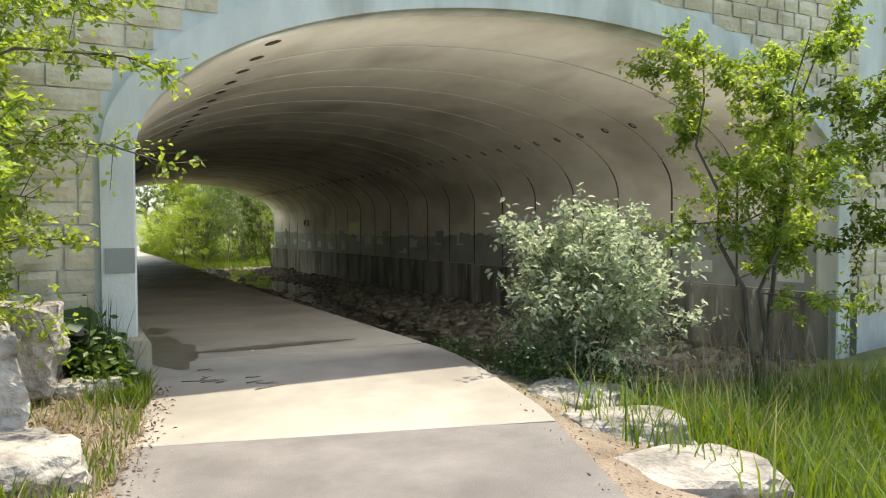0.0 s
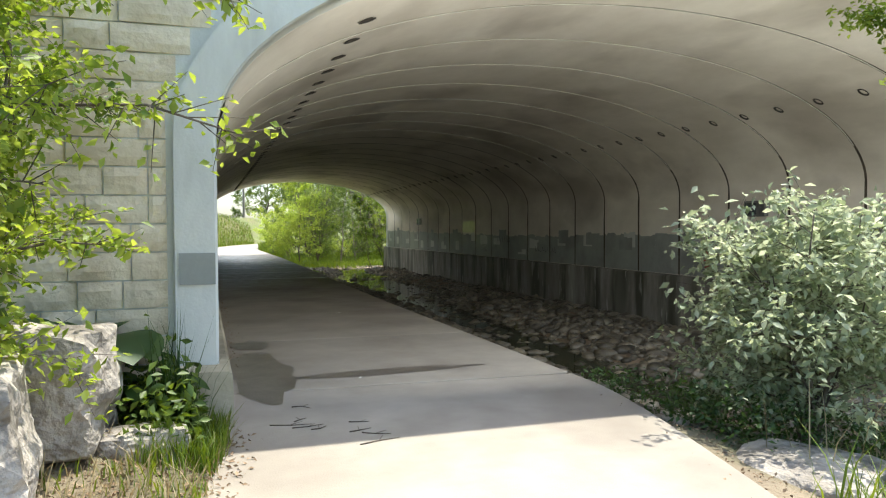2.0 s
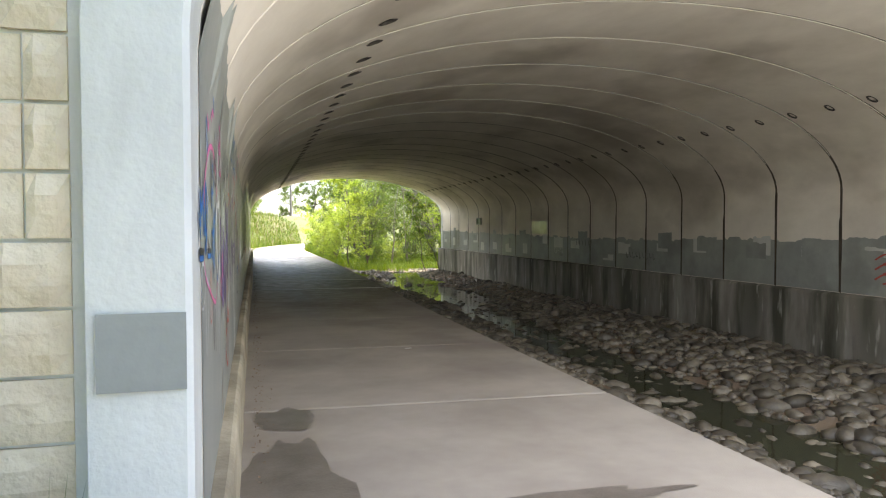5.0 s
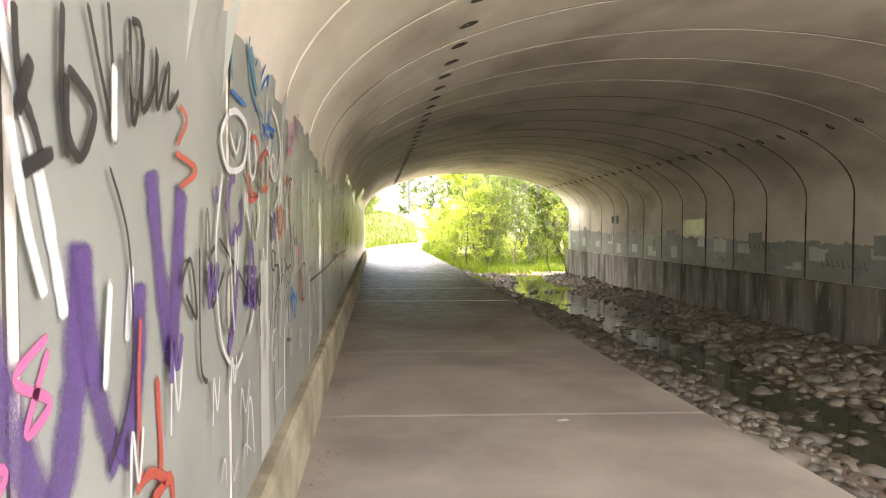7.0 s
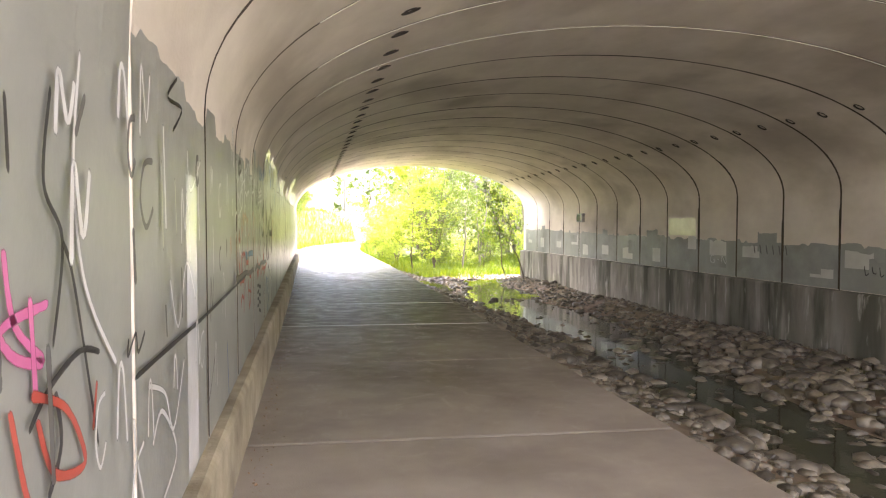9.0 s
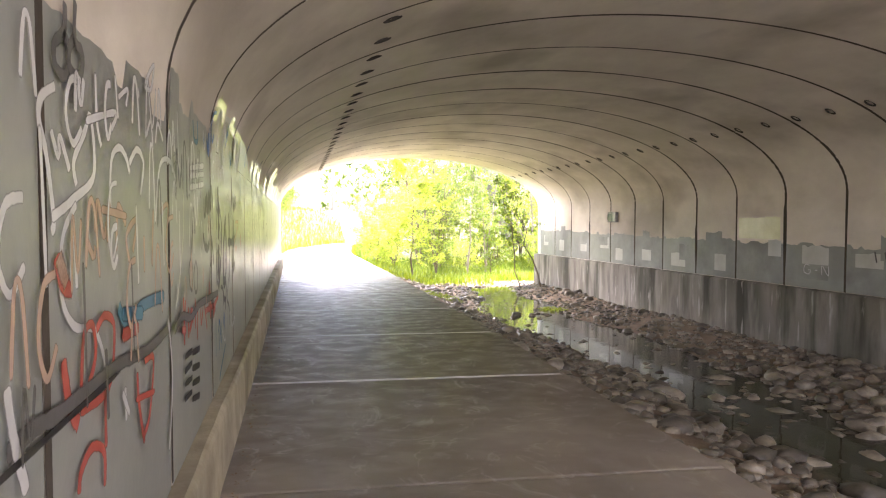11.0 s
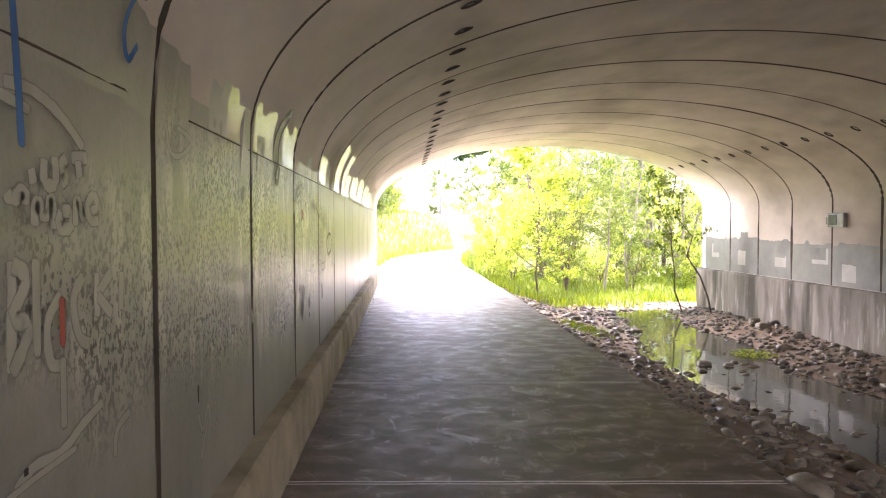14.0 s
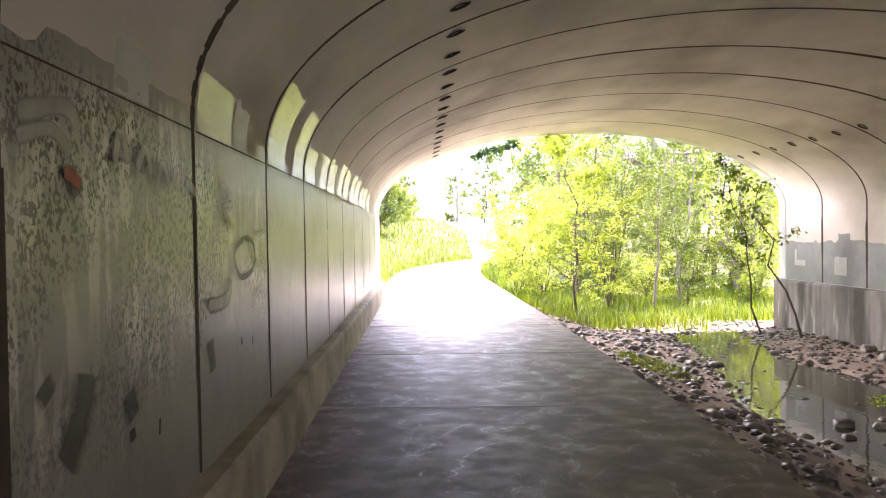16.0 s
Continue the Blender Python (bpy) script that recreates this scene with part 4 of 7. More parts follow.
stroke("white", 0.026, (4.6, 1.57), (4.67, 1.16), (4.44, 0.89))
stroke("purple", 0.06, (3.59, 1.69), (3.52, 1.57))
stroke("purple", 0.06, (3.78, 1.63), (3.81, 1.53), (3.63, 1.47))
stroke("purple", 0.053, (3.69, 1.25), (3.63, 1.15), (3.54, 1.06))
stroke("purple", 0.068, (4.01, 1.34), (3.87, 1.18))
stroke("purple", 0.038, (4.19, 1.26), (4.07, 1.17), (4.04, 1.28))
stroke("black", 0.015, (4.74, 1.39), (4.68, 1.32), (4.86, 1.28), (4.66, 0.98), (4.68, 0.43))
stroke("white", 0.019, (4.64, 0.61), (5.03, 0.61))
stroke("black", 0.015, (7.37, 2.12), (7.17, 2.01), (7.46, 2.01), (7.25, 1.89))
stroke("white", 0.022, (6.84, 0.79), (7.0, 0.87), (7.26, 0.64), (6.98, 0.54))
stroke("white", 0.035, (11.77, 1.84), (12.38, 1.9))
stroke("white", 0.035, (11.77, 1.8), (12.38, 1.85))
stroke("white", 0.035, (11.76, 1.74), (12.37, 1.79))
stroke("smoke", 0.03, (12.11, 1.99), (12.1, 1.74))
stroke("red", 0.04, (11.82, 1.06), (11.71, 1.0))
stroke("red", 0.04, (12.32, 1.03), (12.83, 1.01))
stroke("black", 0.035, (11.79, 0.88), (12.1, 0.85))
stroke("black", 0.035, (11.78, 0.8), (12.09, 0.76))
stroke("black", 0.035, (11.78, 0.72), (12.09, 0.68))
stroke("black", 0.035, (11.77, 0.64), (12.08, 0.59))
stroke("plum", 0.09, (13.08, 1.82), (13.13, 1.58), (13.07, 1.17))
stroke("plum", 0.09, (13.17, 1.69), (13.31, 1.51), (13.25, 1.3), (13.06, 1.08))
stroke("plum", 0.09, (13.62, 1.62), (13.47, 1.4), (13.41, 1.19), (13.49, 1.09), (13.65, 1.25), (13.62, 1.62))
stroke("plum", 0.09, (13.9, 1.66), (13.9, 1.21), (13.83, 1.07))
stroke("plum", 0.08, (13.76, 1.4), (14.44, 1.39))
stroke("plum", 0.1, (14.3, 1.67), (14.26, 1.11))
stroke("plum", 0.1, (14.3, 1.67), (14.65, 1.77))
stroke("plum", 0.09, (14.28, 1.39), (14.53, 1.43))
stroke("plum", 0.09, (14.26, 1.14), (14.46, 1.2))
stroke("smoke", 0.05, (12.37, 1.59), (12.44, 1.71), (12.49, 1.62), (12.59, 1.76))
stroke("smoke", 0.05, (12.58, 1.62), (12.72, 1.79), (12.76, 1.65))
stroke("smoke", 0.05, (12.28, 1.49), (12.39, 1.41), (12.53, 1.41), (12.62, 1.48), (12.74, 1.4), (12.79, 1.28))
stroke("blue", 0.05, (12.34, 2.09), (12.39, 2.0))
stroke("blue", 0.05, (12.5, 2.08), (12.58, 1.98), (12.61, 2.13))
stroke("blue", 0.05, (12.63, 2.13), (12.67, 2.13), (12.65, 2.02))
stroke("white", 0.03, (13.21, 1.73), (13.29, 1.92), (13.46, 1.97), (13.59, 1.84))
stroke("white", 0.03, (13.21, 1.73), (13.26, 1.46))
stroke("white", 0.03, (14.07, 1.4), (14.24, 1.78), (14.47, 1.73))
stroke("white", 0.03, (13.96, 0.84), (14.08, 0.68), (14.39, 0.74))
stroke("white", 0.025, (13.23, 1.0), (13.26, 0.81), (13.51, 0.66), (13.65, 0.92))
stroke("red", 0.06, (12.51, 1.06), (12.56, 1.19), (12.61, 0.93))
stroke("red", 0.08, (12.72, 0.96), (12.88, 1.0))
stroke("blue", 0.03, (13.04, 0.79), (13.12, 0.86), (13.21, 0.68))
stroke("blue", 0.03, (13.38, 0.79), (13.43, 0.88), (13.47, 0.74))
stroke("smoke", 0.03, (13.8, 1.08), (13.68, 0.96), (13.84, 0.87), (13.89, 0.71))

stroke("pale", 0.035, (14.84, 1.94), (14.97, 1.94), (15.10, 1.90), (15.22, 1.83))
stroke("pale", 0.04, (14.95, 1.76), (14.96, 1.72))
stroke("pale", 0.04, (15.01, 1.79), (15.01, 1.73), (15.06, 1.73), (15.06, 1.80))
stroke("pale", 0.04, (15.12, 1.80), (15.09, 1.77), (15.12, 1.75), (15.09, 1.73))
stroke("pale", 0.04, (15.14, 1.80), (15.24, 1.81))
stroke("pale", 0.04, (15.18, 1.80), (15.19, 1.75))
stroke("pale", 0.045, (14.85, 1.70), (14.87, 1.68), (14.92, 1.71), (14.92, 1.67))
stroke("pale", 0.04, (14.96, 1.62), (14.97, 1.69), (15.01, 1.64), (15.04, 1.70), (15.05, 1.61))
stroke("pale", 0.04, (15.09, 1.66), (15.07, 1.62), (15.13, 1.62), (15.14, 1.66), (15.09, 1.66))
stroke("pale", 0.035, (15.16, 1.62), (15.17, 1.70), (15.21, 1.64), (15.22, 1.69))
stroke("pale", 0.035, (15.25, 1.66), (15.29, 1.68), (15.27, 1.71), (15.23, 1.68), (15.25, 1.64), (15.30, 1.64))
stroke("pale", 0.045, (14.86, 1.55), (14.86, 1.46), (14.85, 1.29))
stroke("pale", 0.045, (14.86, 1.54), (14.92, 1.50), (14.86, 1.42), (14.93, 1.39), (14.85, 1.29))
stroke("pale", 0.04, (14.96, 1.56), (14.96, 1.30))
stroke("pale", 0.04, (15.08, 1.45), (15.01, 1.39), (15.02, 1.29), (15.08, 1.27))
stroke("pale", 0.035, (15.08, 1.30), (15.08, 1.10))
stroke("pale", 0.04, (15.20, 1.49), (15.14, 1.43), (15.17, 1.33), (15.23, 1.30))
stroke("pale", 0.04, (15.28, 1.50), (15.28, 1.36))
stroke("pale", 0.04, (15.28, 1.43), (15.38, 1.49))
stroke("pale", 0.04, (15.28, 1.43), (15.38, 1.36))
stroke("pale", 0.04, (15.45, 1.49), (15.44, 1.36))
stroke("pale", 0.035, (14.85, 1.03), (14.94, 1.06), (15.06, 1.05), (15.18, 1.09), (15.31, 1.12))
stroke("pale", 0.03, (15.38, 0.93), (15.40, 1.01), (15.50, 1.04))
stroke("pale", 0.025, (15.86, 2.01), (15.91, 1.90), (16.04, 1.90), (16.16, 1.97), (15.98, 2.00))
stroke("pale", 0.03, (16.20, 0.84), (16.27, 0.75), (16.35, 0.84), (16.39, 0.71))
stroke("pale", 0.03, (16.23, 0.62), (16.35, 0.79))
stroke("pale", 0.025, (16.46, 0.84), (16.48, 0.71), (16.59, 0.82))
stroke("red", 0.03, (15.08, 1.45), (15.08, 1.31))
stroke("black", 0.02, (16.21, 0.96), (16.21, 0.88))
stroke("black", 0.02, (14.90, 1.07), (14.90, 1.05))
stroke("pale", 0.05, (16.79, 1.27), (16.86, 1.25), (16.89, 1.15))
stroke("pale", 0.05, (16.79, 1.27), (16.78, 1.19))
stroke("pale", 0.05, (17.08, 1.15), (17.11, 1.24), (17.16, 1.13))
stroke("pale", 0.045, (17.22, 1.15), (17.26, 1.08), (17.28, 1.12), (17.33, 1.09), (17.36, 0.95))
stroke("pale", 0.05, (16.75, 1.37), (16.89, 1.41))
stroke("pale", 0.05, (17.00, 1.33), (17.09, 1.39), (17.15, 1.31))
stroke("smoke", 0.06, (17.20, 1.88), (17.27, 1.85))
stroke("smoke", 0.035, (17.90, 2.03), (17.92, 2.17), (18.06, 2.35), (18.20, 2.42), (18.28, 2.41), (18.12, 2.24), (18.08, 2.03))
stroke("smoke", 0.045, (18.08, 2.06), (17.97, 1.94), (18.07, 1.93), (18.13, 2.04))
stroke("smoke", 0.03, (17.04, 1.74), (17.02, 1.80), (17.07, 1.83), (17.04, 1.77))
stroke("black", 0.025, (18.27, 1.01), (18.27, 0.95))
stroke("black", 0.025, (18.26, 0.92), (18.26, 0.87))
stroke("black", 0.02, (19.81, 0.82), (19.80, 0.75))
stroke("black", 0.02, (21.33, 0.93), (21.33, 0.87))
stroke("pale", 0.05, (19.45, 1.80), (19.51, 1.92), (19.57, 1.81))
stroke("pale", 0.045, (19.64, 1.80), (19.73, 1.89), (19.78, 1.79))
stroke("pale", 0.045, (19.83, 1.73), (19.90, 1.85), (19.99, 1.76), (20.06, 1.85))
stroke("pale", 0.07, (20.17, 1.80), (20.32, 1.75))
stroke("pale", 0.08, (18.86, 1.88), (19.12, 1.94), (19.20, 1.89))
stroke("pale", 0.06, (18.86, 1.81), (19.05, 1.86), (19.15, 1.79))
stroke("pale", 0.03, (20.71, 1.57), (20.73, 1.82), (20.95, 1.74), (20.75, 1.70), (20.96, 1.59))
stroke("pale", 0.03, (21.17, 1.85), (21.15, 1.58))
stroke("pale", 0.03, (21.45, 1.83), (21.43, 1.58), (21.74, 1.62), (21.73, 1.87))
stroke("smoke", 0.035, (21.17, 1.54), (20.95, 1.45), (21.09, 1.31), (21.41, 1.36), (21.38, 1.51), (21.17, 1.54))
stroke("pale", 0.03, (21.36, 1.33), (21.59, 1.41), (21.75, 1.31))
stroke("pale", 0.03, (21.30, 1.11), (21.57, 1.21), (21.69, 1.06))
stroke("pale", 0.09, (20.45, 1.20), (20.79, 1.21), (20.86, 1.32))
stroke("smoke", 0.12, (20.48, 1.04), (20.52, 0.86))
stroke("black", 0.05, (19.54, 0.85), (19.55, 0.80))
stroke("black", 0.03, (21.07, 0.96), (21.07, 0.91))
stroke("smoke", 0.16, (19.22, 1.12), (19.17, 0.98), (19.07, 0.86))
stroke("smoke", 0.1, (18.96, 1.14), (19.00, 1.08))
stroke("smoke", 0.12, (19.52, 0.99), (19.57, 0.88))
stroke("smoke", 0.05, (19.15, 1.77), (19.18, 1.67))
stroke("red", 0.05, (19.11, 1.75), (19.21, 1.71))
stroke("pale", 0.03, (13.06, 1.93), (13.18, 1.93), (13.23, 1.81))
stroke("pale", 0.035, (13.60, 1.48), (13.62, 1.67), (13.74, 1.76), (13.90, 1.73), (13.98, 1.58))
stroke("pale", 0.03, (13.59, 1.36), (13.58, 1.05), (13.71, 0.82))
stroke("pale", 0.04, (13.03, 1.44), (13.18, 1.37), (13.26, 1.25), (13.30, 1.07))
stroke("pale", 0.025, (13.88, 1.01), (14.01, 0.80), (14.10, 0.84))
stroke("pale", 0.025, (13.76, 0.80), (14.01, 0.92), (14.07, 1.21))
stroke("pale", 0.04, (14.23, 1.78), (14.29, 1.59), (14.45, 1.81), (14.53, 1.68))
stroke("pale", 0.03, (14.33, 1.55), (14.43, 1.79), (14.68, 1.91), (14.96, 1.89))
stroke("pale", 0.02, (14.31, 1.26), (14.34, 1.08), (14.56, 0.94), (14.78, 1.02), (15.16, 1.04))
stroke("peach", 0.03, (14.32, 1.38), (14.70, 1.51), (14.76, 1.56), (14.49, 1.56), (14.46, 1.50))
stroke("peach", 0.04, (14.32, 1.38), (14.49, 1.32), (14.64, 1.35))
stroke("plum", 0.045, (13.35, 1.11), (13.46, 1.13), (13.58, 1.07), (13.53, 0.97), (13.38, 1.01), (13.34, 1.09))
stroke("plum", 0.03, (13.19, 1.09), (13.28, 1.09), (13.32, 1.06))
stroke("plum", 0.035, (13.37, 1.00), (13.38, 0.94))
stroke("plum", 0.035, (13.51, 1.00), (13.51, 0.89))
stroke("white", 0.028, (9.74, 1.87), (9.65, 1.83), (9.63, 1.78), (9.67, 1.71), (9.71, 1.57), (9.69, 1.54))
stroke("white", 0.026, (9.70, 1.77), (9.75, 1.71), (9.76, 1.76), (9.83, 1.68))
stroke("white", 0.028, (9.88, 1.65), (9.86, 1.71), (9.95, 1.79), (10.01, 1.84), (10.03, 1.69), (9.86, 1.62), (9.69, 1.57))
stroke("white", 0.026, (9.88, 1.61), (9.77, 1.53), (9.75, 1.40), (9.84, 1.31), (10.02, 1.27), (10.12, 1.14), (10.09, 1.08))
stroke("white", 0.024, (10.06, 1.97), (10.07, 1.83), (10.11, 1.77))
stroke("white", 0.024, (9.95, 1.82), (10.27, 1.89), (10.21, 1.83))
stroke("white", 0.024, (10.27, 2.01), (10.30, 1.87))
stroke("white", 0.022, (10.30, 1.94), (10.43, 1.99), (10.40, 1.93))
stroke("white", 0.022, (10.49, 1.99), (10.54, 2.04), (10.60, 1.99))
stroke("white", 0.022, (10.68, 2.05), (10.85, 2.16), (10.80, 2.06), (10.68, 2.05))
stroke("white", 0.028, (10.19, 1.59), (10.21, 1.74), (10.30, 1.79), (10.39, 1.77), (10.44, 1.72))
stroke("white", 0.028, (10.43, 1.75), (10.55, 1.81), (10.65, 1.77), (10.59, 1.65))
stroke("white", 0.028, (10.85, 1.57), (10.96, 1.79), (11.20, 1.82), (11.36, 1.72))
stroke("white", 0.024, (10.70, 1.87), (10.79, 1.94), (10.82, 1.83))
stroke("white", 0.024, (10.87, 1.86), (10.92, 1.95), (11.03, 1.89))
stroke("peach", 0.028, (10.03, 1.53), (10.06, 1.62), (10.12, 1.52), (10.18, 1.62), (10.15, 1.50))
stroke("peach", 0.028, (10.25, 1.47), (10.28, 1.61), (10.38, 1.55))
stroke("peach", 0.026, (10.42, 1.43), (10.38, 1.52), (10.53, 1.57), (10.46, 1.46))
stroke("peach", 0.026, (10.64, 1.52), (10.64, 1.38))
stroke("peach", 0.026, (10.81, 1.62), (10.77, 1.39))
stroke("peach", 0.026, (10.94, 1.60), (11.12, 1.63), (11.03, 1.43))
stroke("peach", 0.028, (9.95, 1.52), (10.01, 1.47), (10.03, 1.50))
stroke("peach", 0.026, (10.08, 1.60), (10.40, 1.58))
stroke("red", 0.05, (9.72, 1.49), (9.76, 1.42), (9.83, 1.40))
stroke("peach", 0.07, (9.73, 1.49), (9.79, 1.41))
stroke("teal", 0.05, (10.26, 1.31), (10.38, 1.24), (10.62, 1.27), (11.02, 1.26))
stroke("teal", 0.05, (10.29, 1.28), (10.62, 1.24))
stroke("red", 0.05, (9.75, 1.25), (9.79, 1.13), (9.86, 1.06))
stroke("red", 0.028, (9.88, 1.11), (9.91, 1.27), (9.99, 1.29), (10.01, 1.20), (9.89, 1.10))
stroke("red", 0.028, (10.02, 1.27), (10.11, 1.30), (10.21, 1.25), (10.14, 1.09), (9.86, 1.09))
stroke("red", 0.03, (9.85, 0.89), (9.87, 0.94), (9.97, 0.97), (10.08, 0.92), (10.08, 0.82))
stroke("red", 0.03, (10.10, 1.10), (10.10, 0.92))
stroke("red", 0.045, (10.31, 1.20), (10.33, 1.21), (10.54, 1.20))
stroke("red", 0.03, (10.50, 1.06), (10.52, 0.94), (10.60, 0.78))
stroke("red", 0.03, (10.61, 1.07), (10.77, 1.05), (10.69, 0.86), (10.57, 0.81))
stroke("red", 0.024, (10.46, 0.97), (10.80, 0.92))
stroke("smoke", 0.045, (9.42, 1.13), (9.56, 1.14), (9.70, 1.13), (9.94, 1.13), (10.28, 1.13), (10.69, 1.10), (11.17, 1.12))
stroke("smoke", 0.03, (9.81, 2.08), (9.80, 2.01), (9.73, 1.96), (9.74, 1.91), (9.81, 1.91), (9.83, 1.98), (9.79, 2.00))
stroke("smoke", 0.03, (9.89, 2.11), (9.88, 2.01), (9.94, 1.99), (9.92, 1.93), (9.84, 1.93), (9.84, 1.98), (9.88, 2.01))
stroke("white", 0.03, (10.33, 1.05), (10.34, 0.93))
stroke("white", 0.03, (10.29, 1.04), (10.39, 0.94))
stroke("white", 0.035, (11.08, 1.17), (11.17, 0.89), (11.07, 0.59))
stroke("white", 0.04, (9.43, 1.26), (9.46, 1.15), (9.52, 1.02))
stroke("black", 0.03, (11.51, 0.91), (11.77, 0.90))
stroke("black", 0.03, (11.50, 0.84), (11.76, 0.84))
stroke("black", 0.03, (11.50, 0.78), (11.76, 0.76))
stroke("black", 0.03, (11.49, 0.71), (11.75, 0.69))
stroke("white", 0.022, (5.08, 1.83), (5.10, 1.75), (5.17, 1.62), (5.29, 1.40), (5.37, 1.13))
stroke("white", 0.02, (5.41, 1.85), (5.38, 1.60), (5.45, 1.36), (5.45, 1.15))
stroke("white", 0.018, (5.66, 1.87), (5.67, 1.78))
stroke("white", 0.018, (6.14, 1.94), (6.08, 1.66), (6.15, 1.39), (6.41, 1.15))
stroke("black", 0.03, (5.24, 1.72), (5.27, 1.60), (5.31, 1.49), (5.36, 1.27))
stroke("smoke", 0.028, (5.27, 1.60), (5.39, 1.44), (5.49, 1.25))
stroke("black", 0.013, (5.00, 1.57), (5.08, 1.68), (5.28, 1.80), (5.43, 1.80), (5.49, 1.61), (5.50, 1.43))
stroke("black", 0.02, (5.49, 1.71), (5.50, 1.56), (5.52, 1.42))
stroke("black", 0.014, (5.62, 1.78), (5.65, 1.69), (5.66, 1.42))
stroke("black", 0.014, (5.73, 1.77), (5.74, 1.62))
stroke("black", 0.016, (5.95, 1.82), (5.90, 1.62), (6.00, 1.50), (5.93, 1.28))
stroke("smoke", 0.02, (6.17, 1.84), (6.09, 1.73))
stroke("black", 0.05, (5.52, 1.42), (5.67, 1.42))
stroke("black", 0.014, (4.98, 1.46), (5.00, 1.38), (5.06, 1.32), (5.21, 1.27), (5.32, 1.28), (5.44, 1.23))
stroke("black", 0.016, (6.00, 1.50), (6.07, 1.40), (6.23, 0.98))
stroke("black", 0.016, (5.80, 1.15), (5.91, 1.21), (6.10, 1.25), (6.25, 1.22))
stroke("black", 0.02, (5.94, 1.20), (5.97, 1.08), (5.89, 0.99))
stroke("smoke", 0.008, (5.06, 1.32), (5.13, 1.45), (5.24, 1.50), (5.12, 1.37), (5.28, 1.47), (5.08, 1.33), (5.35, 1.44), (5.12, 1.29), (5.29, 1.40))
stroke("smoke", 0.008, (5.08, 1.32), (5.10, 1.22), (5.22, 1.18), (5.33, 1.21), (5.15, 1.27))
stroke("red", 0.02, (5.09, 1.76), (5.19, 1.82), (5.12, 1.76), (5.21, 1.81), (5.14, 1.76))
stroke("red", 0.02, (5.26, 1.73), (5.39, 1.80), (5.42, 1.71), (5.29, 1.62), (5.16, 1.53))
stroke("red", 0.018, (5.59, 1.83), (5.54, 1.79))
stroke("pink", 0.022, (5.18, 1.54), (5.20, 1.45), (5.24, 1.38))
stroke("pink", 0.022, (5.71, 1.50), (5.75, 1.36), (5.88, 1.27), (5.75, 1.30), (5.70, 1.36), (5.92, 1.38))
stroke("pink", 0.022, (5.82, 1.41), (5.84, 1.20))
stroke("red", 0.022, (5.72, 1.22), (5.77, 1.08), (5.80, 1.01))
stroke("red", 0.022, (5.81, 1.22), (6.01, 1.14), (6.12, 0.99), (5.93, 1.03), (5.84, 1.17))
stroke("red", 0.018, (6.22, 1.16), (6.18, 1.04))
stroke("blue", 0.03, (5.39, 1.15), (5.33, 1.10), (5.37, 1.01))
stroke("blue", 0.03, (5.46, 1.12), (5.41, 1.04), (5.42, 0.96))
stroke("blue", 0.03, (5.54, 1.11), (5.50, 0.92))
stroke("blue", 0.03, (5.64, 1.09), (5.60, 1.02), (5.56, 0.91))
stroke("blue", 0.028, (5.33, 1.07), (5.50, 1.08), (5.65, 1.01))
stroke("red", 0.035, (4.79, 1.61), (4.87, 1.62), (4.93, 1.59), (4.94, 1.53), (4.86, 1.48), (4.79, 1.46))
stroke("red", 0.03, (4.80, 1.57), (4.86, 1.58), (4.86, 1.54), (4.80, 1.52))
stroke("black", 0.012, (4.81, 1.29), (4.83, 1.21), (4.87, 1.26), (4.94, 1.31), (4.89, 1.35))
stroke("black", 0.012, (4.80, 1.20), (4.85, 1.25), (4.95, 1.31))
stroke("black", 0.012, (4.84, 1.16), (4.91, 1.25), (4.89, 1.21), (4.97, 1.28))
stroke("black", 0.01, (4.80, 1.11), (4.84, 1.12), (4.86, 1.08), (4.91, 1.06))
stroke("black", 0.012, (4.96, 1.25), (4.99, 1.24), (4.97, 1.20))
stroke("black", 0.022, (5.18, 1.13), (5.18, 0.92))
stroke("black", 0.03, (5.12, 1.18), (5.12, 1.16))
stroke("smoke", 0.03, (6.59, 1.53), (6.61, 1.35))
stroke("black", 0.02, (6.56, 1.08), (7.27, 1.08), (8.14, 1.08), (10.32, 1.11))
stroke("black", 0.015, (6.52, 1.21), (6.51, 1.16), (6.60, 1.21), (6.63, 1.15), (6.72, 1.20))
stroke("smoke", 0.02, (7.04, 1.25), (7.06, 1.12))
stroke("white", 0.02, (6.56, 0.97), (6.60, 0.82), (6.68, 0.65), (6.54, 0.69), (6.57, 0.81), (6.69, 0.86))
stroke("white", 0.02, (6.74, 1.02), (7.01, 0.93), (7.16, 0.76), (7.41, 0.99))
stroke("white", 0.018, (7.12, 1.34), (7.28, 1.13), (7.48, 1.37), (7.71, 1.19))
stroke("white", 0.02, (7.52, 1.86), (7.60, 1.68), (7.90, 1.84))
stroke("blue", 0.018, (8.90, 0.81), (8.97, 0.43))
stroke("smoke", 0.014, (8.00, 0.93), (8.05, 0.62), (8.34, 0.82))
stroke("pale", 0.02, (7.00, 1.77), (7.01, 1.43))
stroke("pale", 0.02, (7.24, 1.72), (7.27, 1.48))
stroke("pink", 0.024, (5.20, 1.97), (5.33, 2.01), (5.31, 2.07))
stroke("pink", 0.024, (5.20, 1.91), (5.27, 1.97), (5.38, 1.98), (5.34, 2.01))
stroke("pink", 0.02, (5.45, 2.04), (5.51, 2.11), (5.51, 2.04))
stroke("pink", 0.02, (5.69, 2.12), (5.67, 2.18), (5.72, 2.14))
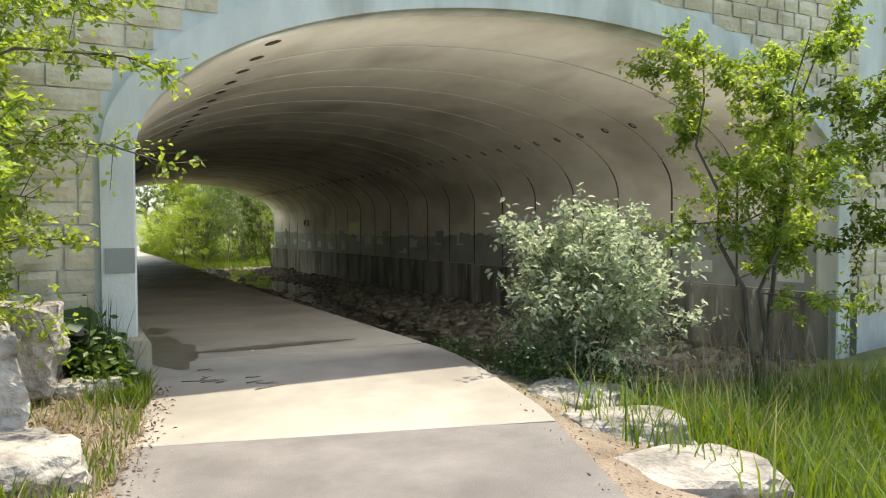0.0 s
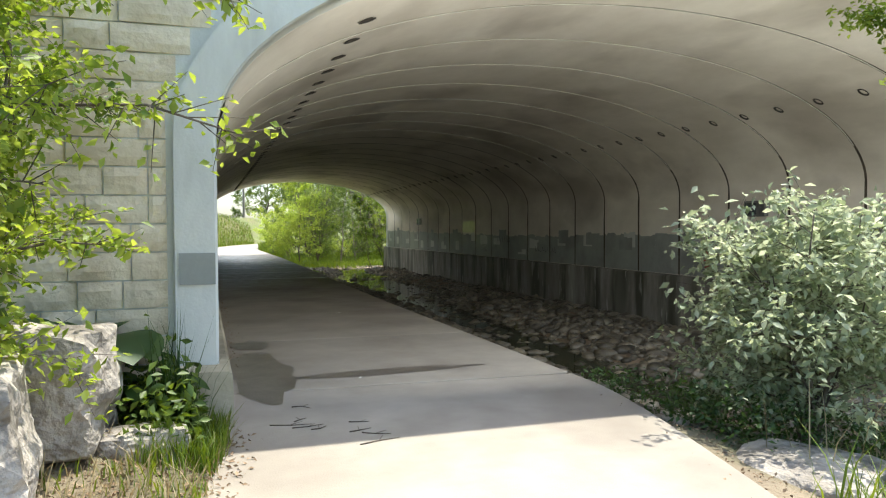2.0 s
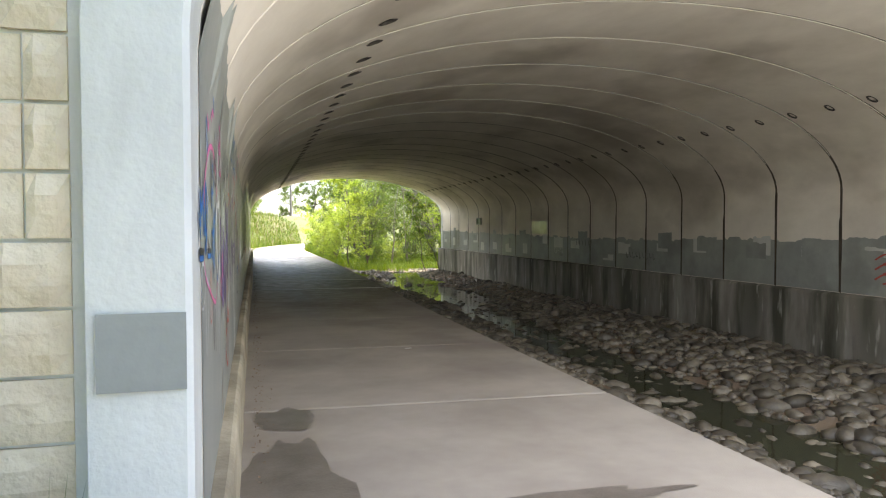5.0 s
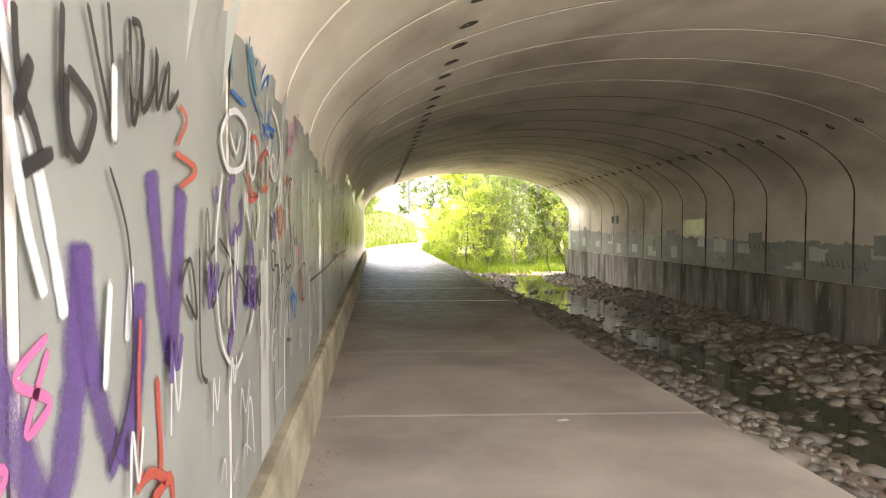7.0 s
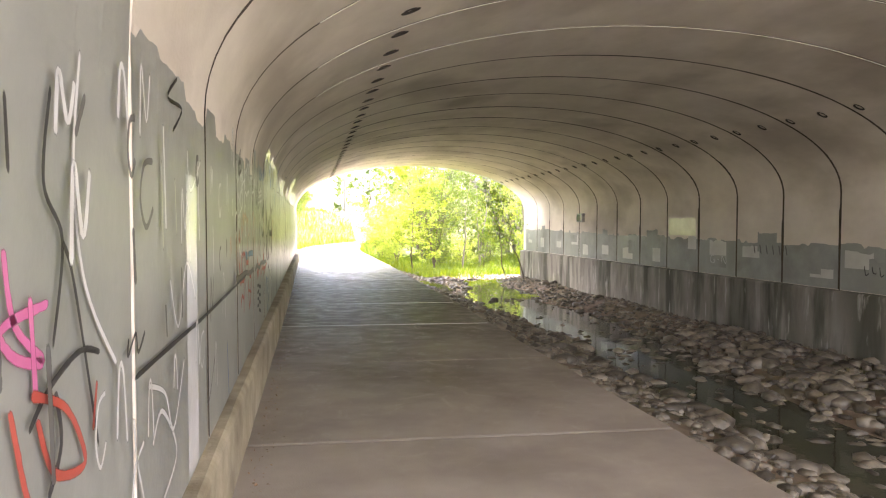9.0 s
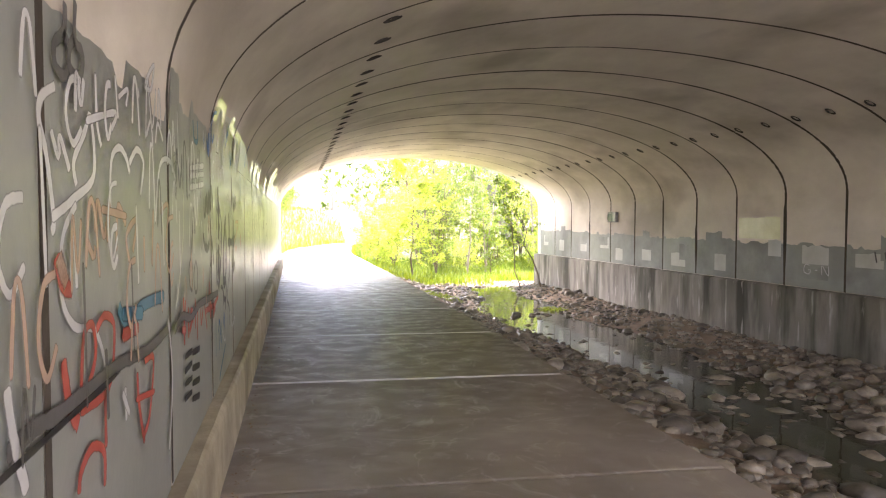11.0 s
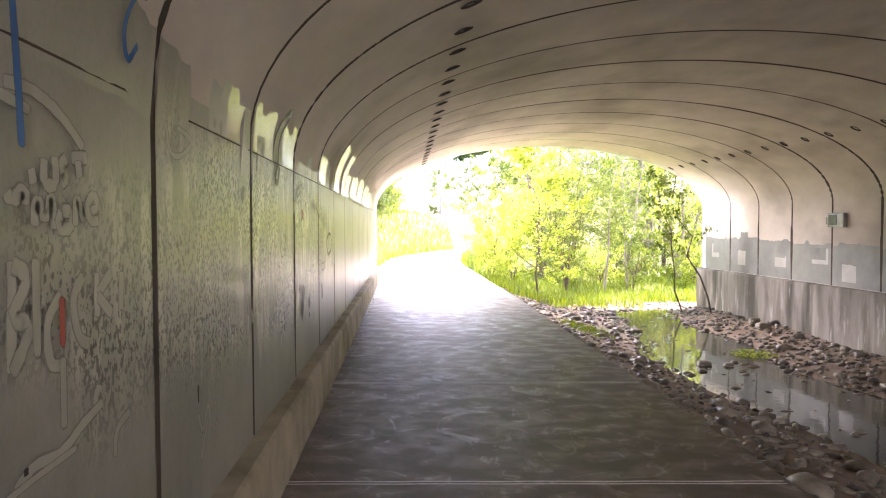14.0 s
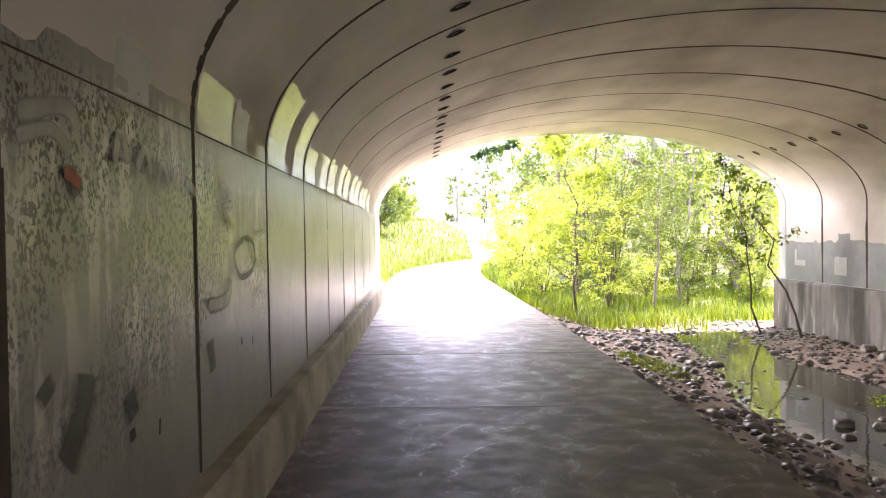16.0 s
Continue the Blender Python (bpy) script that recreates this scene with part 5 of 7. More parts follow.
stroke("black", 0.022, (2.07, 1.86), (2.08, 1.75), (2.13, 1.67), (2.15, 1.62))
stroke("black", 0.03, (2.07, 1.69), (2.12, 1.79))
stroke("black", 0.022, (2.23, 1.91), (2.22, 1.76), (2.24, 1.64))
stroke("black", 0.024, (2.24, 1.80), (2.34, 1.76), (2.35, 1.72), (2.29, 1.65), (2.24, 1.69), (2.24, 1.79))
stroke("black", 0.016, (2.33, 1.94), (2.40, 1.80), (2.46, 1.70), (2.44, 1.91), (2.43, 1.97))
stroke("black", 0.03, (2.08, 1.61), (2.19, 1.65))
stroke("black", 0.02, (2.55, 1.98), (2.56, 1.75), (2.62, 1.87), (2.62, 1.97), (2.56, 1.97))
stroke("black", 0.02, (2.64, 1.96), (2.62, 1.79), (2.71, 1.86), (2.73, 1.96))
stroke("black", 0.02, (2.74, 1.95), (2.73, 1.81), (2.83, 1.94), (2.82, 1.83), (2.92, 1.89))
stroke("white", 0.03, (2.05, 1.69), (2.09, 1.54), (2.15, 1.41))
stroke("white", 0.035, (2.46, 1.86), (2.45, 1.69))
stroke("white", 0.03, (2.42, 1.43), (2.38, 1.20))
stroke("black", 0.012, (2.42, 1.65), (2.52, 1.50), (2.54, 1.28), (2.50, 1.15), (2.39, 1.04))
stroke("red", 0.022, (2.59, 1.33), (2.57, 1.15), (2.58, 0.94))
stroke("red", 0.03, (2.54, 0.95), (2.65, 0.95), (2.76, 0.89), (2.65, 0.89))
stroke("red", 0.018, (2.92, 1.85), (2.99, 1.82), (2.89, 1.74))
stroke("red", 0.02, (2.87, 1.72), (3.09, 1.69), (2.91, 1.63))
stroke("black", 0.018, (2.90, 1.36), (3.01, 1.43), (3.07, 1.26), (2.95, 1.34))
stroke("black", 0.018, (3.11, 1.48), (3.11, 1.12), (3.19, 1.04))
stroke("black", 0.018, (3.21, 1.42), (3.32, 1.45), (3.26, 1.27), (3.44, 1.37))
stroke("black", 0.016, (3.36, 1.49), (3.73, 1.33), (3.96, 1.19))
stroke("purple", 0.05, (3.68, 1.38), (3.64, 1.25))
stroke("purple", 0.04, (3.33, 1.66), (3.35, 1.60))
stroke("white", 0.03, (3.54, 1.93), (3.42, 1.83), (3.53, 1.73), (3.81, 1.77), (3.90, 1.92), (3.71, 1.96), (3.54, 1.93))
stroke("white", 0.02, (3.56, 1.87), (3.67, 1.80), (3.76, 1.88))
stroke("white", 0.022, (3.44, 1.72), (3.32, 1.45), (3.39, 1.14), (3.61, 1.00), (3.77, 1.03))
stroke("white", 0.02, (3.50, 1.61), (3.61, 1.11))
stroke("white", 0.014, (3.36, 0.65), (3.42, 0.72), (3.45, 0.60))
stroke("white", 0.012, (3.54, 0.66), (3.57, 0.59), (3.64, 0.65))
stroke("white", 0.012, (3.75, 0.57), (3.79, 0.65), (3.93, 0.58))
stroke("white", 0.014, (3.70, 0.79), (3.73, 0.89), (3.81, 0.78), (3.90, 0.90))
stroke("teal", 0.03, (3.57, 2.22), (3.61, 2.06))
stroke("teal", 0.024, (3.84, 2.29), (4.01, 2.10), (4.29, 2.02))
stroke("blue", 0.02, (3.58, 2.02), (3.88, 2.01))
stroke("teal", 0.05, (3.89, 2.26), (4.15, 2.10))

stroke("white", 0.03, (3.97, 1.93), (3.93, 1.85), (3.96, 1.75), (4.03, 1.73), (4.10, 1.80), (4.08, 1.88), (4.05, 1.94))
stroke("white", 0.028, (4.56, 2.12), (4.80, 2.06), (4.91, 1.88), (4.81, 1.70), (4.58, 1.59))
stroke("white", 0.024, (4.54, 1.82), (4.59, 1.77), (4.67, 1.80), (4.66, 1.87), (4.57, 1.88), (4.54, 1.82))
stroke("white", 0.03, (3.85, 1.62), (3.94, 1.51), (3.98, 1.44), (3.96, 1.33))
stroke("white", 0.026, (4.43, 1.93), (4.43, 1.67), (4.40, 1.43), (4.35, 1.32), (4.35, 1.03), (4.39, 0.88))
stroke("white", 0.024, (4.50, 1.60), (4.73, 1.47), (4.86, 1.15), (4.82, 0.90))
stroke("white", 0.03, (3.98, 1.31), (4.00, 1.16), (3.89, 1.08))
stroke("white", 0.03, (4.14, 1.66), (4.17, 1.56), (4.07, 1.47))
stroke("red", 0.026, (3.99, 1.89), (4.08, 1.91), (4.17, 1.87), (4.18, 1.77), (4.26, 1.70), (4.41, 1.71), (4.47, 1.84), (4.38, 1.88), (4.23, 1.81), (4.21, 1.74))
stroke("red", 0.026, (3.86, 1.75), (3.92, 1.71), (4.00, 1.66), (4.14, 1.66), (3.94, 1.63), (3.88, 1.68))
stroke("purple", 0.035, (3.84, 1.35), (3.95, 1.34), (4.09, 1.33))
stroke("purple", 0.03, (3.88, 1.31), (3.87, 1.23), (4.00, 1.19), (4.02, 1.28), (3.90, 1.29))
stroke("purple", 0.03, (3.94, 1.25), (4.03, 1.23))
stroke("black", 0.03, (4.19, 1.31), (4.12, 1.26), (4.13, 1.19), (4.18, 1.19), (4.17, 1.30))
stroke("black", 0.02, (4.15, 1.16), (4.17, 1.02))
stroke("black", 0.014, (4.54, 1.30), (4.50, 1.36), (4.56, 1.40), (4.65, 1.36), (4.61, 1.30), (4.53, 1.31))
stroke("black", 0.016, (4.54, 1.30), (4.50, 0.83))
stroke("black", 0.014, (4.56, 1.23), (4.70, 1.05), (4.74, 0.74))
stroke("smoke", 0.014, (5.19, 1.13), (5.16, 0.65))
stroke("black", 0.02, (5.08, 0.86), (5.30, 0.82))
stroke("blue", 0.022, (4.25, 2.02), (4.34, 1.93), (4.36, 2.00), (4.45, 2.00), (4.53, 2.10))
stroke("blue", 0.022, (4.48, 1.98), (4.62, 1.99), (4.50, 1.97), (4.63, 1.98))
stroke("blue", 0.02, (4.58, 1.96), (4.55, 1.88))
stroke("pink", 0.018, (5.23, 2.01), (5.37, 2.16), (5.47, 2.04))
stroke("pink", 0.018, (5.54, 2.09), (5.61, 2.25), (5.74, 2.16))
stroke("peach", 0.03, (4.63, 1.62), (4.65, 1.47))
stroke("pale", 0.035, (11.23, 1.83), (11.31, 1.85), (11.41, 1.81), (11.47, 1.73), (11.50, 1.63), (11.48, 1.51), (11.40, 1.36), (11.30, 1.23), (11.24, 1.18))
stroke("red", 0.035, (11.46, 1.21), (11.47, 1.12), (11.48, 0.97))
stroke("red", 0.035, (11.52, 1.19), (11.49, 1.11), (11.46, 1.02))
stroke("red", 0.035, (11.41, 1.13), (11.63, 1.09))
stroke("red", 0.035, (11.40, 1.06), (11.53, 1.04))
stroke("red", 0.035, (11.60, 1.15), (11.61, 0.98))
stroke("red", 0.03, (11.70, 1.05), (11.68, 1.11), (11.76, 1.10), (11.75, 1.04))
stroke("red", 0.03, (11.84, 1.17), (11.85, 0.99))
stroke("red", 0.03, (11.93, 1.11), (11.92, 0.92))
stroke("red", 0.03, (12.05, 1.09), (12.07, 0.99), (12.16, 1.08))
stroke("red", 0.03, (12.21, 1.09), (12.33, 0.92))
stroke("red", 0.03, (12.41, 1.08), (12.51, 0.97))
stroke("red", 0.04, (12.68, 1.02), (12.96, 1.06))
stroke("smoke", 0.045, (11.19, 1.09), (11.32, 1.11), (11.45, 1.12), (11.70, 1.08), (12.00, 1.11), (12.34, 1.10), (12.96, 1.08))
stroke("smoke", 0.024, (11.74, 1.40), (11.79, 1.59), (11.83, 1.63), (11.86, 1.51))
stroke("smoke", 0.02, (11.77, 1.51), (11.88, 1.51))
stroke("smoke", 0.02, (11.70, 1.38), (11.64, 1.33), (11.67, 1.24), (11.74, 1.22), (11.77, 1.31), (11.72, 1.37))
stroke("smoke", 0.02, (11.88, 1.36), (11.81, 1.29), (11.84, 1.20), (11.92, 1.20), (11.94, 1.30), (11.88, 1.36))
stroke("smoke", 0.03, (12.15, 1.50), (12.30, 1.41), (12.44, 1.50), (12.55, 1.66))
stroke("smoke", 0.028, (12.25, 1.71), (12.25, 1.59), (12.38, 1.73), (12.44, 1.62), (12.56, 1.79))
stroke("black", 0.022, (11.59, 1.88), (11.60, 1.67))
stroke("black", 0.022, (11.69, 1.87), (11.67, 1.68))
stroke("black", 0.022, (11.80, 1.88), (11.77, 1.70))
stroke("black", 0.022, (11.93, 1.91), (11.90, 1.72))
stroke("pale", 0.024, (13.01, 1.75), (13.07, 1.89), (13.25, 1.94), (13.36, 1.85))
stroke("pale", 0.024, (12.12, 1.43), (12.13, 1.12))
stroke("pale", 0.024, (11.98, 1.66), (12.03, 1.54), (12.08, 1.63))
stroke("plum", 0.035, (12.87, 1.83), (12.86, 1.11))
stroke("plum", 0.03, (12.90, 1.67), (13.10, 1.49), (13.03, 1.28), (12.87, 1.13))
stroke("teal", 0.024, (12.79, 0.93), (12.77, 0.66))
stroke("teal", 0.024, (12.95, 0.91), (12.99, 0.67))
stroke("teal", 0.024, (13.11, 0.87), (13.15, 0.64))
stroke("teal", 0.03, (13.41, 0.65), (13.09, 0.53), (12.97, 0.47))
stroke("teal", 0.03, (11.83, 2.10), (11.87, 2.00), (12.00, 2.01), (11.99, 2.12))

# rows of overlapping scrawl, too tangled to read
def scrawl(colour, width, y0, y1, z0, z1, count, seed):
    rs = random.Random(seed)
    for k in range(count):
        y = y0 + (y1 - y0) * (k + rs.random()) / count
        z = rs.uniform(z0, z1)
        h = rs.uniform(0.10, 0.24)
        w = h * rs.uniform(0.4, 0.9)
        shape = rs.randrange(4)
        if shape == 0:
            pts = ((y, z), (y + 0.2 * w, z + h), (y + 0.6 * w, z + 0.3 * h), (y + w, z + h))
        elif shape == 1:
            pts = ((y + w, z + h), (y + 0.3 * w, z + 0.9 * h), (y, z + 0.4 * h), (y + 0.4 * w, z), (y + w, z + 0.3 * h))
        elif shape == 2:
            pts = ((y, z + h), (y + 0.1 * w, z), (y + 0.15 * w, z - 0.6 * h))
        else:
            pts = ((y, z), (y + 0.3 * w, z + h), (y + 0.7 * w, z + h * 0.9), (y + w, z - 0.2 * h))
        stroke(colour, width * rs.uniform(0.7, 1.3), *pts)


scrawl("white", 0.022, 9.2, 13.4, 1.75, 1.98, 20, 1)
scrawl("white", 0.02, 9.0, 13.6, 1.35, 1.6, 20, 2)
scrawl("peach", 0.02, 9.0, 12.6, 1.05, 1.5, 16, 3)
scrawl("smoke", 0.022, 9.4, 14.4, 1.0, 1.8, 16, 4)
scrawl("white", 0.02, 2.2, 8.8, 0.55, 1.0, 18, 6)
scrawl("white", 0.024, 3.5, 9.0, 1.2, 1.9, 20, 7)
scrawl("smoke", 0.022, 2.4, 9.0, 1.0, 1.8, 16, 8)
scrawl("purple", 0.04, 2.6, 4.6, 0.9, 1.5, 5, 9)
scrawl("pale", 0.022, 22.0, 31.0, 1.0, 1.9, 26, 14)
scrawl("blue", 0.025, 12.4, 15.6, 1.9, 2.15, 5, 13)
# small writing on the far wall: two initials, and scrawls too faint to read
for pts in (((19.05, 0.78), (19.17, 0.79), (19.2, 0.66), (19.08, 0.62), (19.03, 0.69), (19.1, 0.7)), ((18.93, 0.7), (18.86, 0.7)), ((18.75, 0.61), (18.75, 0.79), (18.6, 0.62), (18.6, 0.8))):
    stroke("white", 0.02, *pts, right=True)
for j in range(9):
    stroke("black" if j < 5 else "smoke", 0.018, (14.6 - j * 0.16, 0.82), (14.57 - j * 0.16, 0.66 + 0.05 * (j % 2)), (14.5 - j * 0.16, 0.70), right=True)
for j in range(6):
    stroke("smoke", 0.03, (17.6 - j * 0.2, 1.1), (17.55 - j * 0.2, 0.9), right=True)
for z in (0.62, 0.78, 0.94):
    stroke("red", 0.03, (6.9, z), (6.7, z + 0.1), (6.6, z), (6.75, z - 0.06), right=True)

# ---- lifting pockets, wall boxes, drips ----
# near-black colour gives the shallow pockets the shade of deep holes
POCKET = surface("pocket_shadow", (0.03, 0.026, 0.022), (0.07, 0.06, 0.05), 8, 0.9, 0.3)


def pocket_mesh():
    bm = bmesh.new()
    rings = []
    for r, z in ((0.078, 0.0), (0.074, 0.006), (0.060, 0.005), (0.050, -0.012), (0.001, -0.014)):
        rings.append([bm.verts.new((r * 1.25 * math.cos(a * math.pi / 8), r * 0.8 * math.sin(a * math.pi / 8), z)) for a in range(16)])
    for a, b in zip(rings, rings[1:]):
        for i in range(16):
            bm.faces.new((a[i], a[(i + 1) % 16], b[(i + 1) % 16], b[i]))
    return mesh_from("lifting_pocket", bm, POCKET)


pocket = pocket_mesh()
for side, frac, near in ((0, 0.247, 0.21), (1, 0.779, 0.57)):
    x, z = arch(math.pi * frac, -0.014)
    nx, nz = (X0 + X1) / 2 - x, (SPRING - z) * ((X1 - X0) / 2 / RISE) ** 2
    tilt = math.degrees(math.atan2(nx, nz))
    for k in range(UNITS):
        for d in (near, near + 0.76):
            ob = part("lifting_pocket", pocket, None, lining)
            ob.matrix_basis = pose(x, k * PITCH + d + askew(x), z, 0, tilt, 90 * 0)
METAL = surface("weathered_grey_metal", (0.16, 0.16, 0.155), (0.30, 0.30, 0.29), 7, 0.5, 0.2, 50, metal=0.6)
LENS = surface("dull_lamp_lens", (0.05, 0.055, 0.06), (0.10, 0.11, 0.11), 5, 0.25, 0.1, 30)
RUST = surface("rust_stain", (0.10, 0.06, 0.035), (0.20, 0.12, 0.07), 9, 0.9, 0.3, 40)


def wall_box(y, z):
    box = new("wall_light")
    box.location = (X1, y + askew(X1), z)
    tagged(box, "small dead metal wall light box on the concrete wall", "wall light", "wall lights")
    part("housing", box_bm(-0.10, -0.26, -0.15, -0.004, 0.26, 0.15, 0.012), METAL, box)
    part("lens", box_bm(-0.112, -0.06, -0.11, -0.101, 0.22, 0.11, 0.004), LENS, box, "dark dusty lens")
    part("conduit_box", box_bm(-0.07, 0.27, -0.09, -0.004, 0.36, 0.06, 0.008), METAL, box)
    return box


first = wall_box(27.12, 1.73)
copy_thing(first, Matrix.Translation((X1, 5.3, 1.76)))

# dirt that has crept out of the joints
for k in range(1, UNITS):
    rs = random.Random(90 + k)
    f0, f1 = (0.70, 1.0) if k < 5 else (0.0, 1.0)
    m = 60
    v, f = [], []
    ph = rs.uniform(0, 50)
    for i in range(m + 1):
        a = math.pi * (f0 + (f1 - f0) * i / m)
        x, z = arch(a, -0.0015)
        w0 = 0.020 + 0.016 * noise.noise(Vector((i * 0.16, ph, 0))) + 0.006 * noise.noise(Vector((i * 1.3, ph, 5)))
        w1 = 0.020 + 0.016 * noise.noise(Vector((i * 0.16, ph, 9))) + 0.006 * noise.noise(Vector((i * 1.3, ph, 15)))
        thick = 1.5 if k in (12, 13, 15, 17, 18) else 1.0
        v += [(x, k * PITCH + askew(x) - 0.004 - max(0.006, w0) * thick, z), (x, k * PITCH + askew(x) + 0.004 + max(0.006, w1) * thick, z)]
    if k >= 5:
        v = [(X0 + 0.006, k * PITCH + askew(X0) - 0.02, 0.42), (X0 + 0.006, k * PITCH + askew(X0) + 0.02, 0.42)] + v
    v += [(X1 - 0.006, k * PITCH - 0.022, 0.36), (X1 - 0.006, k * PITCH + 0.022, 0.36)]
    for i in range(len(v) // 2 - 1):
        f.append((2 * i, 2 * i + 1, 2 * i + 3, 2 * i + 2))
    part("joint_stain", mesh_of("joint_stain", v, f, JOINT), None, lining, "dark dirt line along the joint")

# drips below the right-hand joints
for k in range(1, UNITS):
    rs = random.Random(40 + k)
    x, y, z = X1 - 0.004, k * PITCH, 2.0 + rs.uniform(-0.5, 0.3)
    w = rs.uniform(0.02, 0.05)
    v = [(x, y - w * 0.4, 0.36), (x, y + w * 0.4, 0.36), (x, y + w, z * 0.55), (x, y - w, z * 0.6), (x, y + w * 1.2, z - 0.15), (x, y - w * 0.9, z - 0.2), (x, y + 0.01, z), (x, y - 0.01, z)]
    part("drip_stain", mesh_of("drip_stain", v, [(0, 1, 2, 3), (3, 2, 4, 5), (5, 4, 6, 7)], JOINT), None, lining, "dark water stain running from the joint")

# ---- creek: water and stones ----
def water_material():
    m = bpy.data.materials.new("creek_water")
    m.use_nodes = True
    n, l = m.node_tree.nodes, m.node_tree.links
    b = n["Principled BSDF"]
    b.inputs["Base Color"].default_value = (0.055, 0.055, 0.03, 1)
    b.inputs["Roughness"].default_value = 0.04
    b.inputs["IOR"].default_value = 1.33
    t = n.new("ShaderNodeTexNoise")
    t.inputs["Scale"].default_value, t.inputs["Detail"].default_value = 3.0, 3
    bp = n.new("ShaderNodeBump")
    bp.inputs["Strength"].default_value, bp.inputs["Distance"].default_value = 0.12, 0.02
    geo = n.new("ShaderNodeNewGeometry")
    l.new(geo.outputs["Position"], t.inputs["Vector"])
    l.new(t.outputs["Fac"], bp.inputs["Height"])
    l.new(bp.outputs[0], b.inputs["Normal"])
    return m


WATER_Z = -0.885
wx, wy = steps((4.3, 9.4, 0.8)), steps((2.0, 36.0, 2.0))
wv = [(x, y, WATER_Z) for y in wy for x in wx]
wf = [(j * len(wx) + i, j * len(wx) + i + 1, (j + 1) * len(wx) + i + 1, (j + 1) * len(wx) + i) for j in range(len(wy) - 1) for i in range(len(wx) - 1)]
tagged(new("water", mesh_of("water", wv, wf, water_material())), "shallow murky creek water reflecting the trees", "water", kind="structure")

variants = []
for s in range(8):
    bm = bmesh.new()
    bmesh.ops.create_icosphere(bm, subdivisions=2 if s < 4 else 1, radius=1.0)
    off = Vector((s * 5.1, 2.2, s * 3.3))
    for v in bm.verts:
        c = v.co.normalized()
        v.co = c * (1 + 0.28 * noise.noise(c * 1.1 + off) + 0.10 * noise.noise(c * 2.6 + off))
        v.co.z *= 0.62
        v.co.y *= 0.8
    variants.append(bm)
near_meshes = []
for s in range(4):
    me = bpy.data.meshes.new("cobble")
    variants[s].to_mesh(me)
    me.materials.append(COBBLE_PART)
    me.polygons.foreach_set("use_smooth", [True] * len(me.polygons))
    near_meshes.append(me)
small = [(np.array([v.co[:] for v in variants[s].verts]), np.array([[v.index for v in f.verts] for f in variants[s].faces])) for s in range(4, 8)]
creek = tagged(new("creek_bed"), "rounded wet cobbles and gravel along the creek", "creek bed", kind="structure")
rng = np.random.default_rng(5)
big_v, big_f, count, near_left = [], [], 0, 300
for i in range(9800):
    x, y = rng.uniform(3.5, 9.85), rng.uniform(-0.4, 34.5)
    size = min(0.19, 0.038 * math.exp(abs(rng.normal(0, 0.55)) + (0.42 if x > 5.2 and y < 19 else 0.1) - (0.35 if y > 18 else 0)))
    z = ground_z(x, y) + size * 0.18
    if z < WATER_Z - 0.02:
        if rng.random() < (0.97 if size < 0.055 else 0.80):
            continue
        z = max(z, WATER_Z - size * 0.25)
    turn = rng.uniform(0, 6.28)
    if near_left > 0 and size > 0.055 and 3.4 < y < 22 and x < 8.2:
        ob = part("cobble", near_meshes[i % 4], None, creek)
        ob.matrix_basis = pose(x, y, z, rng.uniform(-15, 15), rng.uniform(-15, 15), math.degrees(turn)) @ Matrix.Diagonal((size * rng.uniform(1.0, 1.5), size, size * rng.uniform(0.7, 1.1), 1))
        near_left -= 1
        continue
    v, f = small[i % 4]
    c, s = math.cos(turn), math.sin(turn)
    q = v * (size * rng.uniform(1.0, 1.5), size, size * rng.uniform(0.7, 1.1))
    big_v.append(np.stack([q[:, 0] * c - q[:, 1] * s + x, q[:, 0] * s + q[:, 1] * c + y, q[:, 2] + z], axis=1))
    big_f.append(f + count)
    count += len(v)
me = mesh_of("cobbles", np.concatenate(big_v).tolist(), np.concatenate(big_f).tolist(), COBBLE, True)
tagged(part("cobbles", me, None, creek, "small brown and grey creek stones"), kind="stuff")

# ---- ashlar stones of the bridge face ----
def block_mesh(w, h, seed):
    bm = bmesh.new()
    n = 4
    grid = [[bm.verts.new((w * (i / n - 0.5), -0.035 - 0.022 * noise.noise(Vector((i * 0.9 + seed, j * 0.8, seed * 2.0))) if 0 < i < n and 0 < j < 3 else -0.018, h * (j / 3 - 0.5))) for i in range(n + 1)] for j in range(4)]
    for j in range(3):
        for i in range(n):
            bm.faces.new((grid[j][i], grid[j][i + 1], grid[j + 1][i + 1], grid[j + 1][i]))
    rim = [grid[0][i] for i in range(n + 1)] + [grid[j][n] for j in (1, 2, 3)] + [grid[3][i] for i in range(n - 1, -1, -1)] + [grid[j][0] for j in (2, 1)]
    low = [bm.verts.new((v.co.x * 1.0, 0.0, v.co.z)) for v in rim]
    for a in range(len(rim)):
        b = (a + 1) % len(rim)
        bm.faces.new((rim[b], rim[a], low[a], low[b]))
    return mesh_from("stone_block", bm, STONE)


block_sizes = [(0.42, 0.195), (0.30, 0.195), (0.54, 0.195), (0.36, 0.195)]
block_meshes = [block_mesh(w, h, 3 * i + 1) for i, (w, h) in enumerate(block_sizes)]
rs = random.Random(3)


def lay(xa, xb, z):
    """One course of stones from xa to xb; the last is cut to fit."""
    x = xa
    while x < xb - 0.06:
        i = rs.randrange(4)
        w = block_sizes[i][0]
        cut = min(w, xb - x)
        if xb - x - cut < 0.12:
            cut = xb - x
        ob = part("stone_block", block_meshes[i], None, front)
        ob.location = (x + cut / 2, -0.222 + askew(x + cut / 2), z)
        ob.scale.x = (cut - 0.012) / w
        x += cut


